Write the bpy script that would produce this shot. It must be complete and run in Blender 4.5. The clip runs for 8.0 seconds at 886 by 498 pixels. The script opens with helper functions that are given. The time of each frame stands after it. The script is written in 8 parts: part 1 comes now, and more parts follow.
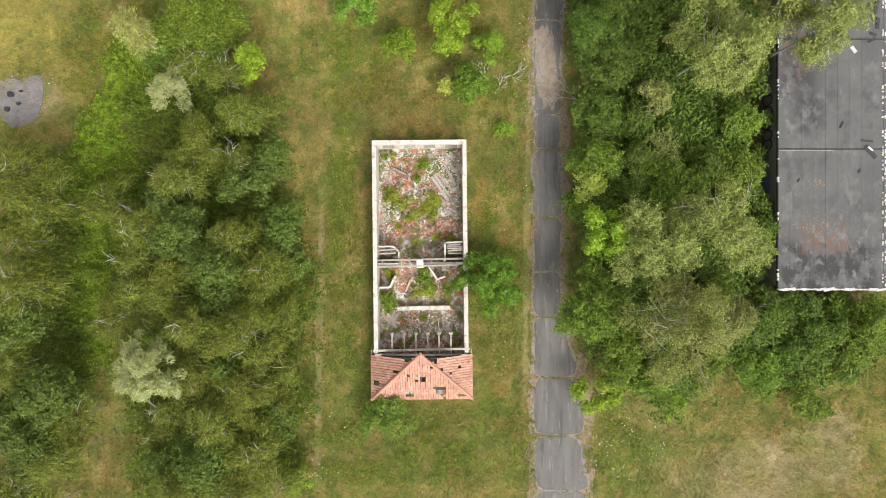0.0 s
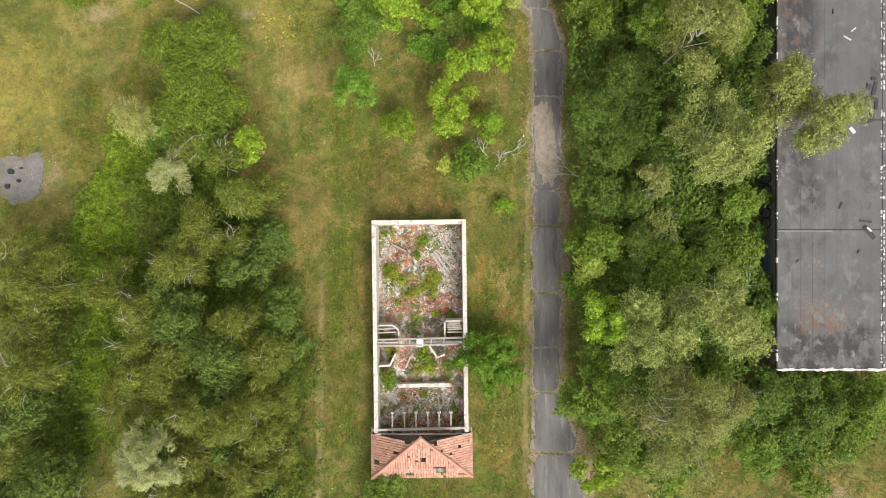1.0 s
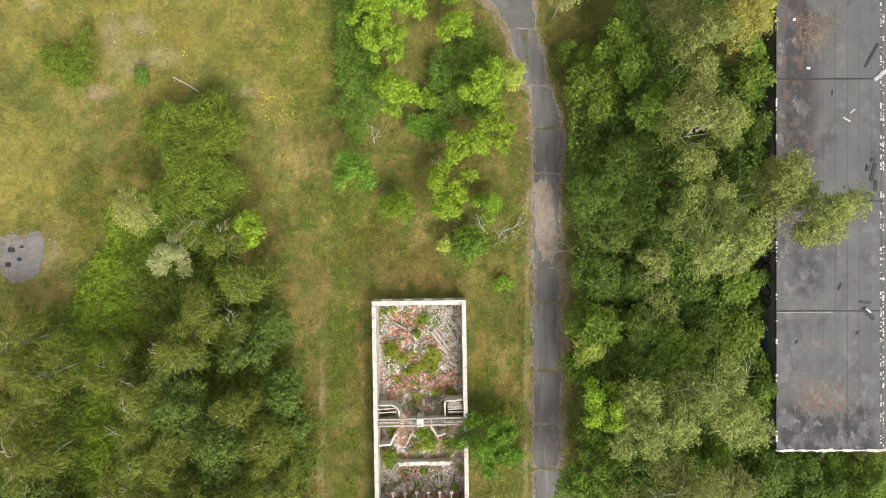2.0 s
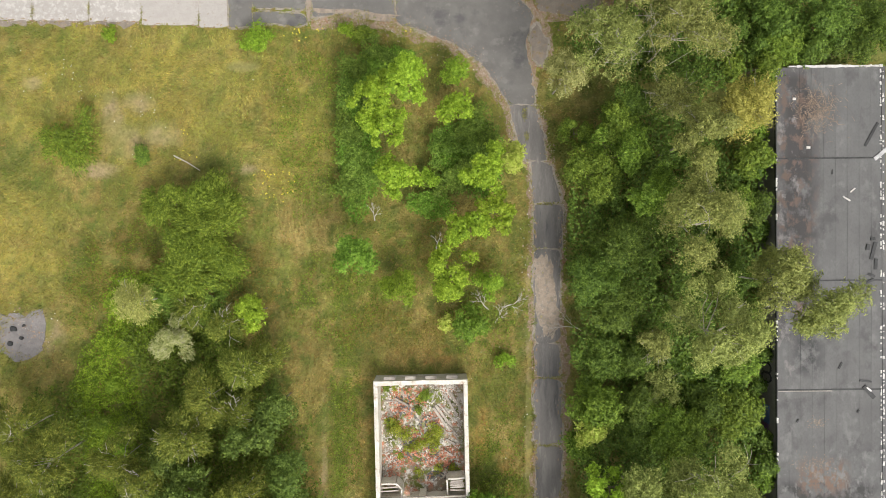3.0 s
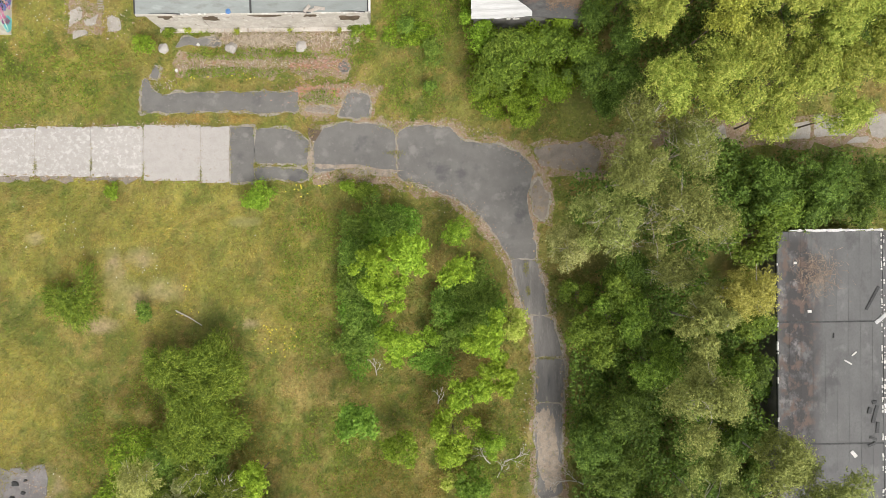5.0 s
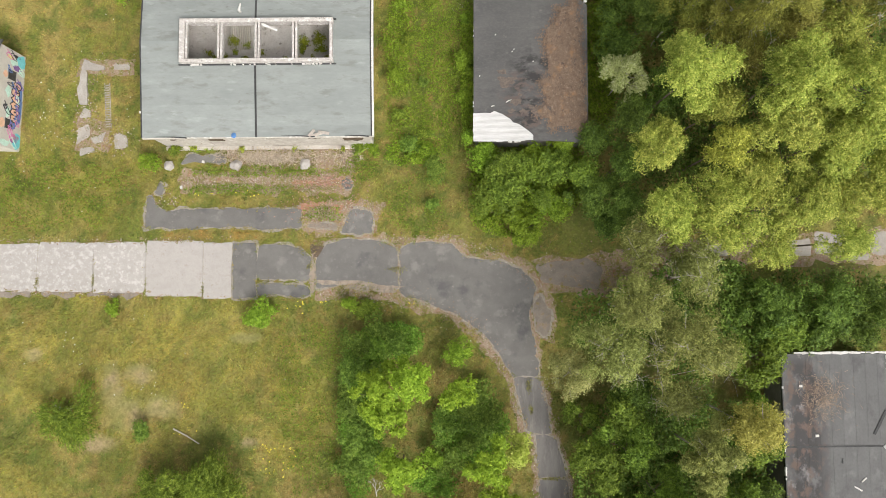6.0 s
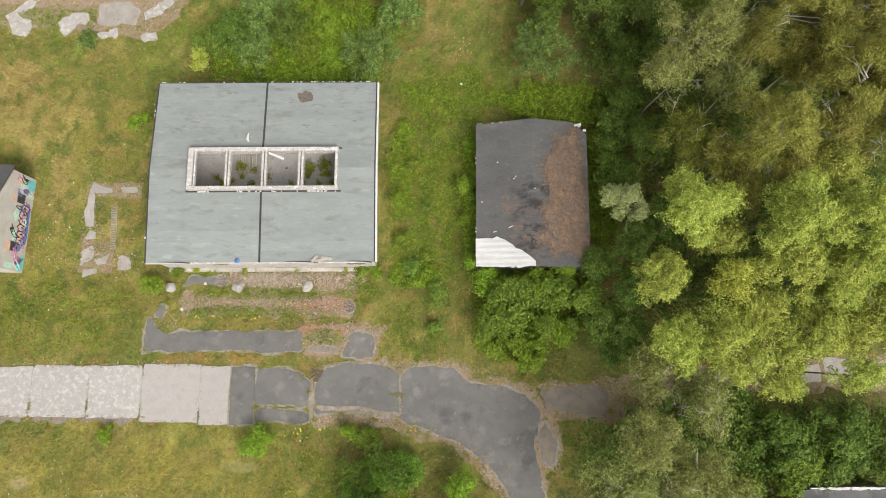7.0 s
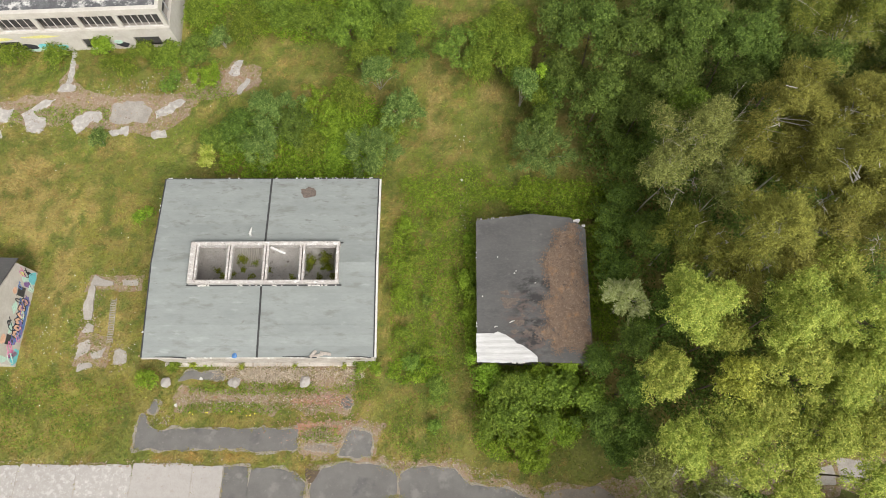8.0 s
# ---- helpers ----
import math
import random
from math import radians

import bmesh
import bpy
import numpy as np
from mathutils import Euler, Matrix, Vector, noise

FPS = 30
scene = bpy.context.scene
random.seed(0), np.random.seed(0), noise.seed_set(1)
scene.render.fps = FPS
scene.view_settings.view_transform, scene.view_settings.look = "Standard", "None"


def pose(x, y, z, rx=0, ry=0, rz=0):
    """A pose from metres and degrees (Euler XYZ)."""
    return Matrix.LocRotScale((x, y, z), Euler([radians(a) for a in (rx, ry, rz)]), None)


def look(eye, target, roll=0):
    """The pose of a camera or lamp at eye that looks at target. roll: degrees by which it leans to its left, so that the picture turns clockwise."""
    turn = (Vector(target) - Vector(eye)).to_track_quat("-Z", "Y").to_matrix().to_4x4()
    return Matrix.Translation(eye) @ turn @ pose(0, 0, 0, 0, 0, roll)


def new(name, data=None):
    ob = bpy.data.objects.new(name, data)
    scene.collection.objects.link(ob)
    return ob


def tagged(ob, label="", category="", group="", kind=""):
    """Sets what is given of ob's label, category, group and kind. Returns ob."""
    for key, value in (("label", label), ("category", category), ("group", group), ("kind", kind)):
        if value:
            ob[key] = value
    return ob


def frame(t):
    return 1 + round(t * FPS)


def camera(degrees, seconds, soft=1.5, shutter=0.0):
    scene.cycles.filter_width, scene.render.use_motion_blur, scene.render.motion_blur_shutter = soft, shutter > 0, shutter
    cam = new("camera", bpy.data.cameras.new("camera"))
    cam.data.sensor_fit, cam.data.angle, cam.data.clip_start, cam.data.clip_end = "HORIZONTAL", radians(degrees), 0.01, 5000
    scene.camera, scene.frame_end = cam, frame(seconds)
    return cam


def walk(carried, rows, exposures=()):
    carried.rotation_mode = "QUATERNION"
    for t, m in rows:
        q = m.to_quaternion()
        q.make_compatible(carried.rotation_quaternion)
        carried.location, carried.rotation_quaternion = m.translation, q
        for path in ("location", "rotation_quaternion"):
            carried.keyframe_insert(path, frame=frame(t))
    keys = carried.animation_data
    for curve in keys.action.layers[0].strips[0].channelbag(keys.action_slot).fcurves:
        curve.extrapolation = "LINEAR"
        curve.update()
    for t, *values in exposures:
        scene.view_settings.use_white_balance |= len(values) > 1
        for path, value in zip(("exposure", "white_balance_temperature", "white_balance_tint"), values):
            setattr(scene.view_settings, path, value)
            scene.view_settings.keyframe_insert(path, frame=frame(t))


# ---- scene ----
cam = camera(68.3, 8.0, soft=0.7)
# t, x, y, z of the drone and its tilt, lean and turn in degrees
PATH = [
    (0, -0.16, 0.01, 57.357, 0.124, -0.001, 0.79),
    (0.5, -0.196, 3.356, 57.449, 0.124, -0.001, 0.692),
    (1, -0.225, 6.839, 57.484, -0.019, 0, 0.671),
    (1.5, -0.244, 10.345, 57.524, -0.115, 0.001, 0.613),
    (3, -0.404, 20.96, 57.595, -0.627, 0.006, 0.121),
    (3.5, -0.437, 24.318, 57.623, -0.634, 0.005, -0.014),
    (4, -0.464, 27.658, 57.604, -0.645, 0.004, 0),
    (5.5, -0.672, 37.412, 57.554, 0.692, -0.008, 0.055),
    (6, -0.803, 40.483, 57.594, 3.669, -0.053, 0.152),
    (6.5, -0.922, 42.686, 57.599, 7.22, -0.054, 0.225),
    (7, -0.953, 44.122, 57.617, 10.858, 0.009, 0.362),
    (7.5, -1.027, 44.745, 57.629, 14.593, -0, 0.425),
    (8, -0.985, 44.905, 57.685, 18.33, -0.023, 0.526),
]
walk(cam, [(t, pose(x, y, z, rx, ry, rz)) for t, x, y, z, rx, ry, rz in PATH], exposures=((0, 0.47), (5.5, 0.46), (7, 0.37), (8, 0.35)))

# ---- light: a bright, hazy overcast sky with a weak veiled sun in the south east ----
SUN_HEIGHT, SUN_SIDE = radians(50), radians(148)
sky_world = bpy.data.worlds.new("overcast_sky")
scene.world = sky_world
sky_world.use_nodes = True
wn = sky_world.node_tree
sky = wn.nodes.new("ShaderNodeTexSky")
sky.sky_type, sky.sun_disc = "NISHITA", False
sky.sun_elevation, sky.sun_rotation = SUN_HEIGHT, SUN_SIDE
sky.air_density, sky.dust_density, sky.ozone_density = 1.0, 4.0, 1.0
cloud = wn.nodes.new("ShaderNodeHueSaturation")
cloud.inputs["Saturation"].default_value = 0.03
wn.links.new(sky.outputs[0], cloud.inputs["Color"])
wn.links.new(cloud.outputs[0], wn.nodes["Background"].inputs[0])
wn.nodes["Background"].inputs[1].default_value = 0.15

sun = new("sun", bpy.data.lights.new("sun", "SUN"))
sun.data.energy, sun.data.angle, sun.data.color = 1.4, radians(26), (1.0, 0.94, 0.86)
sun_way = Vector((math.sin(SUN_SIDE) * math.cos(SUN_HEIGHT), math.cos(SUN_SIDE) * math.cos(SUN_HEIGHT), math.sin(SUN_HEIGHT)))
sun.matrix_world = look(sun_way * 200, (0, 0, 0))

# ---- small tools ----
from mathutils import geometry
rng = np.random.default_rng(7)


def lattice(x, y, scale, seed=0):
    """Smooth value noise of about 0 to 1 over the plan, for arrays."""
    u, v = np.asarray(x, float) / scale + 1000.5 + 17.3 * seed, np.asarray(y, float) / scale + 1000.5 + 5.7 * seed
    i, j = np.floor(u).astype(np.int64), np.floor(v).astype(np.int64)
    a, b = u - i, v - j
    a, b = a * a * (3 - 2 * a), b * b * (3 - 2 * b)

    def rnd(p, q):
        n = np.sin(p * 127.1 + q * 311.7 + seed * 74.7) * 43758.5453
        return n - np.floor(n)
    return (rnd(i, j) * (1 - a) + rnd(i + 1, j) * a) * (1 - b) + (rnd(i, j + 1) * (1 - a) + rnd(i + 1, j + 1) * a) * b


def fractal(x, y, scale, seed=0):
    return 0.55 * lattice(x, y, scale, seed) + 0.3 * lattice(x, y, scale * 0.43, seed + 3) + 0.15 * lattice(x, y, scale * 0.19, seed + 5)


def array_mesh(name, co, quads=None, tris=None, colours=None):
    """A mesh from arrays of vertices and of four- or three-cornered faces."""
    me = bpy.data.meshes.new(name)
    co = np.ascontiguousarray(co, np.float32)
    parts_ = [(np.asarray(f, np.int32), n) for f, n in ((quads, 4), (tris, 3)) if f is not None and len(f)]
    loops = np.concatenate([f.ravel() for f, n in parts_])
    totals = np.concatenate([np.full(len(f), n, np.int32) for f, n in parts_])
    starts = np.concatenate([[0], np.cumsum(totals)[:-1]]).astype(np.int32)
    me.vertices.add(len(co))
    me.vertices.foreach_set("co", co.ravel())
    me.loops.add(len(loops))
    me.loops.foreach_set("vertex_index", loops)
    me.polygons.add(len(totals))
    me.polygons.foreach_set("loop_start", starts)
    me.polygons.foreach_set("loop_total", totals)
    if colours is not None:
        layer = me.color_attributes.new("tone", "FLOAT_COLOR", "POINT")
        layer.data.foreach_set("color", np.ascontiguousarray(np.c_[colours, np.ones(len(co))], np.float32).ravel())
    me.update(calc_edges=True)
    return me


def hang(ob, parent):
    ob.parent = parent
    return ob


def part(name, bm, material, parent=None, label=""):
    """Links a bmesh as one mesh object under a thing or a part."""
    me = bpy.data.meshes.new(name)
    bm.normal_update()
    bm.to_mesh(me)
    bm.free()
    me.materials.append(material)
    ob = new(name, me)
    ob.parent = parent
    return tagged(ob, label)


def block(x0, y0, z0, x1, y1, z1, bm=None, bevel=0.0, turn=0.0, slope=0.0, jag=0.0):
    """A box, its edges rounded and its top roughened where asked. slope: rise of the top from y0 to y1."""
    bm = bm or bmesh.new()
    mid = Vector(((x0 + x1) / 2, (y0 + y1) / 2, 0))
    rot = Matrix.Rotation(radians(turn), 3, "Z")
    vs = []
    for z in (z0, z1):
        for x, y in ((x0, y0), (x1, y0), (x1, y1), (x0, y1)):
            p = rot @ (Vector((x, y, 0)) - mid) + mid
            vs.append(bm.verts.new((p.x, p.y, z + (slope if y == y1 else 0) + (random.uniform(-jag, jag) if z == z1 else 0))))
    a = vs
    fs = [bm.faces.new(f) for f in ((a[3], a[2], a[1], a[0]), (a[4], a[5], a[6], a[7]), (a[0], a[1], a[5], a[4]), (a[1], a[2], a[6], a[5]), (a[2], a[3], a[7], a[6]), (a[3], a[0], a[4], a[7]))]
    if bevel:
        bmesh.ops.bevel(bm, geom=list({e for f in fs for e in f.edges}), offset=bevel, segments=1, affect="EDGES")
    return bm


def tube(bm, points, radii, sides=5):
    """A tapered tube along points."""
    rings = []
    for k, p in enumerate(points):
        p = Vector(p)
        way = (Vector(points[min(k + 1, len(points) - 1)]) - Vector(points[max(k - 1, 0)])).normalized()
        side = way.cross(Vector((0.31, 0.95, 0.1))).normalized()
        up = way.cross(side)
        rings.append([bm.verts.new(p + radii[k] * (math.cos(2 * math.pi * s / sides) * side + math.sin(2 * math.pi * s / sides) * up)) for s in range(sides)])
    for a, b in zip(rings, rings[1:]):
        for s in range(sides):
            bm.faces.new((a[s], a[(s + 1) % sides], b[(s + 1) % sides], b[s]))
    bm.faces.new(rings[-1])
    bm.faces.new(rings[0][::-1])
    return bm


def slab(outline, z0, z1, bm=None, chamfer=0.0):
    """A plate with that outline in plan; chamfer draws its top edge in."""
    bm = bm or bmesh.new()
    n = len(outline)
    cx, cy = sum(p[0] for p in outline) / n, sum(p[1] for p in outline) / n
    low = [bm.verts.new((x, y, z0)) for x, y in outline]
    top = []
    for x, y in outline:
        d = math.hypot(x - cx, y - cy) or 1
        k = 1 - chamfer / d
        top.append(bm.verts.new((cx + (x - cx) * k, cy + (y - cy) * k, z1)))
    for i in range(n):
        bm.faces.new((low[i], low[(i + 1) % n], top[(i + 1) % n], top[i]))
    lid = bm.faces.new(top)
    lid.normal_update()
    bmesh.ops.triangulate(bm, faces=[lid])
    return bm


def worn(outline, step=0.45, rough=0.12, seed=0, corner=0.0):
    """Walks round an outline in short steps and frays it; corner rounds off its corners."""
    out, n = [], len(outline)
    for i in range(n):
        a, b, c = Vector(outline[i]), Vector(outline[(i + 1) % n]), Vector(outline[i - 1])
        if corner:
            la, lc = (b - a).length, (c - a).length
            k = random.uniform(0.5, 1.4) * corner
            p, q = a + (c - a) * min(k / lc, 0.45), a + (b - a) * min(k / la, 0.45)
            start = [p, (p + q) / 2 * 0.55 + a * 0.45, q]
        else:
            start = [a]
        out += start
        m = max(1, int((b - a).length / step))
        nb = b + (a - b) * min(corner * 1.0 / max((b - a).length, 0.01), 0.45) if corner else b
        for k in range(1, m):
            out.append(start[-1] + (nb - start[-1]) * (k / m))
    res = []
    for p in out:
        d = rough * 2 * (noise.noise((p.x * 0.9, p.y * 0.9, seed * 3.1)) + 0.6 * noise.noise((p.x * 2.7, p.y * 2.7, seed * 3.1 + 9)))
        e = rough * 2 * (noise.noise((p.x * 0.9 + 40, p.y * 0.9, seed * 3.1)) + 0.6 * noise.noise((p.x * 2.7 + 40, p.y * 2.7, seed * 3.1)))
        res.append((p.x + d, p.y + e))
    return res


def blob(x, y, rx, ry, n=26, rough=0.25, seed=0):
    """An uneven round outline."""
    out = []
    for k in range(n):
        a = 2 * math.pi * k / n
        f = 1 + rough * 1.6 * noise.noise((math.cos(a) * 1.3 + seed * 5.3, math.sin(a) * 1.3, seed)) + rough * noise.noise((math.cos(a) * 4 + seed, math.sin(a) * 4, seed + 7.7))
        out.append((x + rx * f * math.cos(a), y + ry * f * math.sin(a)))
    return out


def root(name, x=0.0, y=0.0, z=0.0, turn=0.0):
    ob = new(name)
    ob.matrix_world = pose(x, y, z, 0, 0, turn)
    ob.empty_display_size = 0.3
    return ob


# ---- materials ----
def surface(name, a, b, c, broad=1.5, fine=14.0, rough=0.85, bump=0.25, spread=0.0, metal=0.0, amount=0.5, stretch=(1, 1, 1), island=False, tone=False, stains=None):
    """Two tones in broad patches, a third in fine grain, relief from the grain. spread: brightness from piece to piece.
    stains: colour, patch size and share of dark or bright stains."""
    m = bpy.data.materials.new(name)
    m.use_nodes = True
    t = m.node_tree
    lk, bsdf = t.links.new, t.nodes["Principled BSDF"]
    geo = t.nodes.new("ShaderNodeNewGeometry")
    mapping = t.nodes.new("ShaderNodeMapping")
    mapping.inputs["Scale"].default_value = stretch
    lk(geo.outputs["Position"], mapping.inputs["Vector"])

    def grain(scale, detail=5.0):
        n = t.nodes.new("ShaderNodeTexNoise")
        n.inputs["Scale"].default_value, n.inputs["Detail"].default_value, n.inputs["Roughness"].default_value = scale, detail, 0.62
        lk(mapping.outputs[0], n.inputs["Vector"])
        return n.outputs["Fac"]

    def sharpen(out, lo, hi):
        r = t.nodes.new("ShaderNodeMapRange")
        r.inputs["From Min"].default_value, r.inputs["From Max"].default_value = lo, hi
        lk(out, r.inputs["Value"])
        return r.outputs[0]

    def blend(fac, p, q, kind="MIX"):
        n = t.nodes.new("ShaderNodeMix")
        n.data_type, n.blend_type = "RGBA", kind
        for socket, value in ((n.inputs[0], fac), (n.inputs[6], p), (n.inputs[7], q)):
            if isinstance(value, (tuple, float, int)):
                socket.default_value = (*value, 1) if isinstance(value, tuple) else value
            else:
                lk(value, socket)
        return n.outputs[2]
    fine_out = grain(fine)
    if tone:
        at = t.nodes.new("ShaderNodeVertexColor")
        at.layer_name = "tone"
        col = blend(sharpen(grain(1 / broad), 0.35, 0.65), at.outputs["Color"], blend(0.35, at.outputs["Color"], a))
        col = blend(sharpen(fine_out, 0.42, 0.75), col, blend(amount, col, c))
        if bump:
            col = blend(sharpen(grain(2.6), 0.45, 0.7), col, blend(0.75, col, c))
            col = blend(sharpen(grain(3.4), 0.52, 0.8), col, blend(0.5, col, (0.46, 0.4, 0.15)))
    else:
        col = blend(sharpen(grain(1 / broad), 0.36, 0.64), a, b)
        col = blend(sharpen(fine_out, 0.45, 0.75), col, blend(amount, col, c))
    for colour, size, share, *place in stains or ():
        mask = sharpen(grain(1 / size, 7.0), 1 - share, 1 - share + 0.12)
        if place:       # a stain that keeps to one part of the plan: x0, x1, y0, y1, width of its soft rim
            axes = t.nodes.new("ShaderNodeSeparateXYZ")
            lk(geo.outputs["Position"], axes.inputs[0])
            x0, x1, y0, y1, rim = place[0]
            for axis, lo, hi in (("X", x0, x0 + rim), ("X", x1, x1 - rim), ("Y", y0, y0 + rim), ("Y", y1, y1 - rim)):
                k = t.nodes.new("ShaderNodeMath")
                k.operation = "MULTIPLY"
                lk(mask, k.inputs[0])
                lk(sharpen(axes.outputs[axis], lo, hi), k.inputs[1])
                mask = k.outputs[0]
        col = blend(mask, col, colour)
    if spread or island:
        src = geo.outputs["Random Per Island"] if island else t.nodes.new("ShaderNodeObjectInfo").outputs["Random"]
        r = t.nodes.new("ShaderNodeMapRange")
        r.inputs["To Min"].default_value, r.inputs["To Max"].default_value = 1 - spread, 1 + spread
        lk(src, r.inputs["Value"])
        col = blend(1.0, col, r.outputs[0], "MULTIPLY")
    lk(col, bsdf.inputs["Base Color"])
    bsdf.inputs["Roughness"].default_value, bsdf.inputs["Metallic"].default_value = rough, metal
    bsdf.inputs["Specular IOR Level"].default_value = 0.3
    if bump:
        bp = t.nodes.new("ShaderNodeBump")
        bp.inputs["Strength"].default_value, bp.inputs["Distance"].default_value = bump, 0.05
        lk(fine_out, bp.inputs["Height"])
        lk(bp.outputs[0], bsdf.inputs["Normal"])
    return m


def foliage(name, dark, mid, light, through_light=0.15, gloss=0.2):
    """Leaves: each leaf its own tint, crowns vary from tree to tree, and some light passes through."""
    m = bpy.data.materials.new(name)
    m.use_nodes = True
    t = m.node_tree
    lk, bsdf = t.links.new, t.nodes["Principled BSDF"]
    geo, info = t.nodes.new("ShaderNodeNewGeometry"), t.nodes.new("ShaderNodeObjectInfo")
    dark, mid, light = [(min(r * k, 0.6), min(g * k * 1.02, 0.6), b * k * 0.54) for (r, g, b), k in ((dark, 0.7), (mid, 1.38), (light, 1.78))]
    ramp = t.nodes.new("ShaderNodeValToRGB")
    ramp.color_ramp.elements[0].color, ramp.color_ramp.elements[1].color = (*dark, 1), (*light, 1)
    ramp.color_ramp.elements[0].position, ramp.color_ramp.elements[1].position = 0.12, 0.85
    ramp.color_ramp.elements.new(0.5).color = (*mid, 1)
    patch = t.nodes.new("ShaderNodeTexNoise")
    patch.inputs["Scale"].default_value, patch.inputs["Detail"].default_value = 1.9, 3.0
    lk(geo.outputs["Position"], patch.inputs["Vector"])
    mixed = t.nodes.new("ShaderNodeMath")
    mixed.operation = "MULTIPLY_ADD"
    mixed.inputs[1].default_value = 0.36
    lk(geo.outputs["Random Per Island"], mixed.inputs[0])
    half = t.nodes.new("ShaderNodeMath")
    half.operation, half.inputs[1].default_value = "MULTIPLY", 0.72
    lk(patch.outputs["Fac"], half.inputs[0])
    lk(half.outputs[0], mixed.inputs[2])
    lk(mixed.outputs[0], ramp.inputs[0])
    hsv = t.nodes.new("ShaderNodeHueSaturation")
    for socket, lo, hi in (("Hue", 0.491, 0.508), ("Value", 0.88, 1.12)):
        r = t.nodes.new("ShaderNodeMapRange")
        r.inputs["To Min"].default_value, r.inputs["To Max"].default_value = lo, hi
        lk(info.outputs["Random"], r.inputs["Value"])
        lk(r.outputs[0], hsv.inputs[socket])
    lk(ramp.outputs[0], hsv.inputs["Color"])
    lk(hsv.outputs[0], bsdf.inputs["Base Color"])
    bsdf.inputs["Roughness"].default_value, bsdf.inputs["Specular IOR Level"].default_value = 0.55, gloss
    thin = t.nodes.new("ShaderNodeBsdfTranslucent")
    lk(hsv.outputs[0], thin.inputs[0])
    mix = t.nodes.new("ShaderNodeMixShader")
    mix.inputs[0].default_value = through_light
    lk(bsdf.outputs[0], mix.inputs[1])
    lk(thin.outputs[0], mix.inputs[2])
    lk(mix.outputs[0], t.nodes["Material Output"].inputs[0])
    return m


EARTH = surface("ground_cover", (0.22, 0.2, 0.06), (0.16, 0.14, 0.06), (0.12, 0.115, 0.035), broad=0.9, fine=5.0, bump=0.6, tone=True, amount=0.45)
GRASS = surface("grass_blades", (0.22, 0.21, 0.07), (0.2, 0.19, 0.07), (0.1, 0.1, 0.03), broad=0.7, fine=3.0, bump=0, tone=True, amount=0.25, spread=0.2, island=True)
ASPHALT = surface("old_asphalt", (0.142, 0.135, 0.126), (0.176, 0.168, 0.157), (0.2, 0.19, 0.178), broad=1.8, fine=16.0, spread=0.07, bump=0.2, stains=[((0.225, 0.214, 0.198), 1.4, 0.45), ((0.112, 0.109, 0.107), 2.6, 0.45), ((0.29, 0.27, 0.245), 0.22, 0.37)])
ROAD_ASPHALT = surface("driven_asphalt", (0.135, 0.127, 0.119), (0.19, 0.178, 0.166), (0.225, 0.211, 0.195), broad=1.0, fine=16.0, spread=0.1, bump=0.2, stretch=(1.3, 0.2, 1), stains=[((0.26, 0.243, 0.222), 0.6, 0.45), ((0.108, 0.105, 0.103), 1.2, 0.46), ((0.3, 0.27, 0.235), 0.25, 0.38)])
DIRTY_RENDER = surface("dirty_render", (0.46, 0.42, 0.37), (0.56, 0.52, 0.47), (0.33, 0.29, 0.25), broad=0.8, fine=6.0, stains=[((0.66, 0.635, 0.59), 0.6, 0.44), ((0.27, 0.225, 0.18), 0.5, 0.4)])
CONCRETE = surface("pale_concrete", (0.38, 0.352, 0.325), (0.43, 0.402, 0.375), (0.33, 0.302, 0.278), broad=0.9, fine=9.0, spread=0.04, stains=[((0.35, 0.315, 0.285), 0.9, 0.44), ((0.51, 0.488, 0.46), 0.45, 0.48, (-60, -26.9, 38, 46, 0.4)), ((0.55, 0.53, 0.505), 0.2, 0.42, (-60, -26.9, 38, 46, 0.4)), ((0.52, 0.49, 0.45), 0.5, 0.5, (-60, -20, 60, 100, 1)), ((0.3, 0.26, 0.22), 0.3, 0.38)])
ROUGH_CONCRETE = surface("weathered_concrete", (0.33, 0.3, 0.265), (0.42, 0.385, 0.345), (0.21, 0.19, 0.16), broad=0.9, fine=9.0, spread=0.12)
GRAVEL = surface("bare_stony_earth", (0.29, 0.205, 0.14), (0.38, 0.295, 0.22), (0.18, 0.13, 0.08), broad=0.6, fine=9.0, bump=0.6, amount=0.7, stains=[((0.19, 0.17, 0.05), 0.6, 0.5), ((0.27, 0.14, 0.075), 0.5, 0.44), ((0.5, 0.44, 0.37), 0.18, 0.42)])
BROWN_ASPHALT = surface("earthy_asphalt", (0.21, 0.18, 0.15), (0.28, 0.24, 0.2), (0.15, 0.125, 0.1), broad=0.8, fine=12.0, bump=0.4, stains=[((0.3, 0.22, 0.15), 0.6, 0.46), ((0.16, 0.155, 0.06), 0.6, 0.4)])
EDGE_DIRT = surface("dirty_asphalt_edge", (0.27, 0.235, 0.195), (0.35, 0.315, 0.27), (0.19, 0.155, 0.11), broad=0.4, fine=12.0, bump=0.4, stains=[((0.46, 0.42, 0.36), 0.25, 0.42), ((0.17, 0.155, 0.06), 0.5, 0.46)])
ROAD_DUST = surface("dust_over_asphalt", (0.31, 0.245, 0.19), (0.39, 0.325, 0.26), (0.22, 0.18, 0.14), broad=0.6, fine=9.0, bump=0.5, amount=0.7, stains=[((0.2, 0.185, 0.165), 0.5, 0.5), ((0.33, 0.27, 0.12), 0.5, 0.42)])
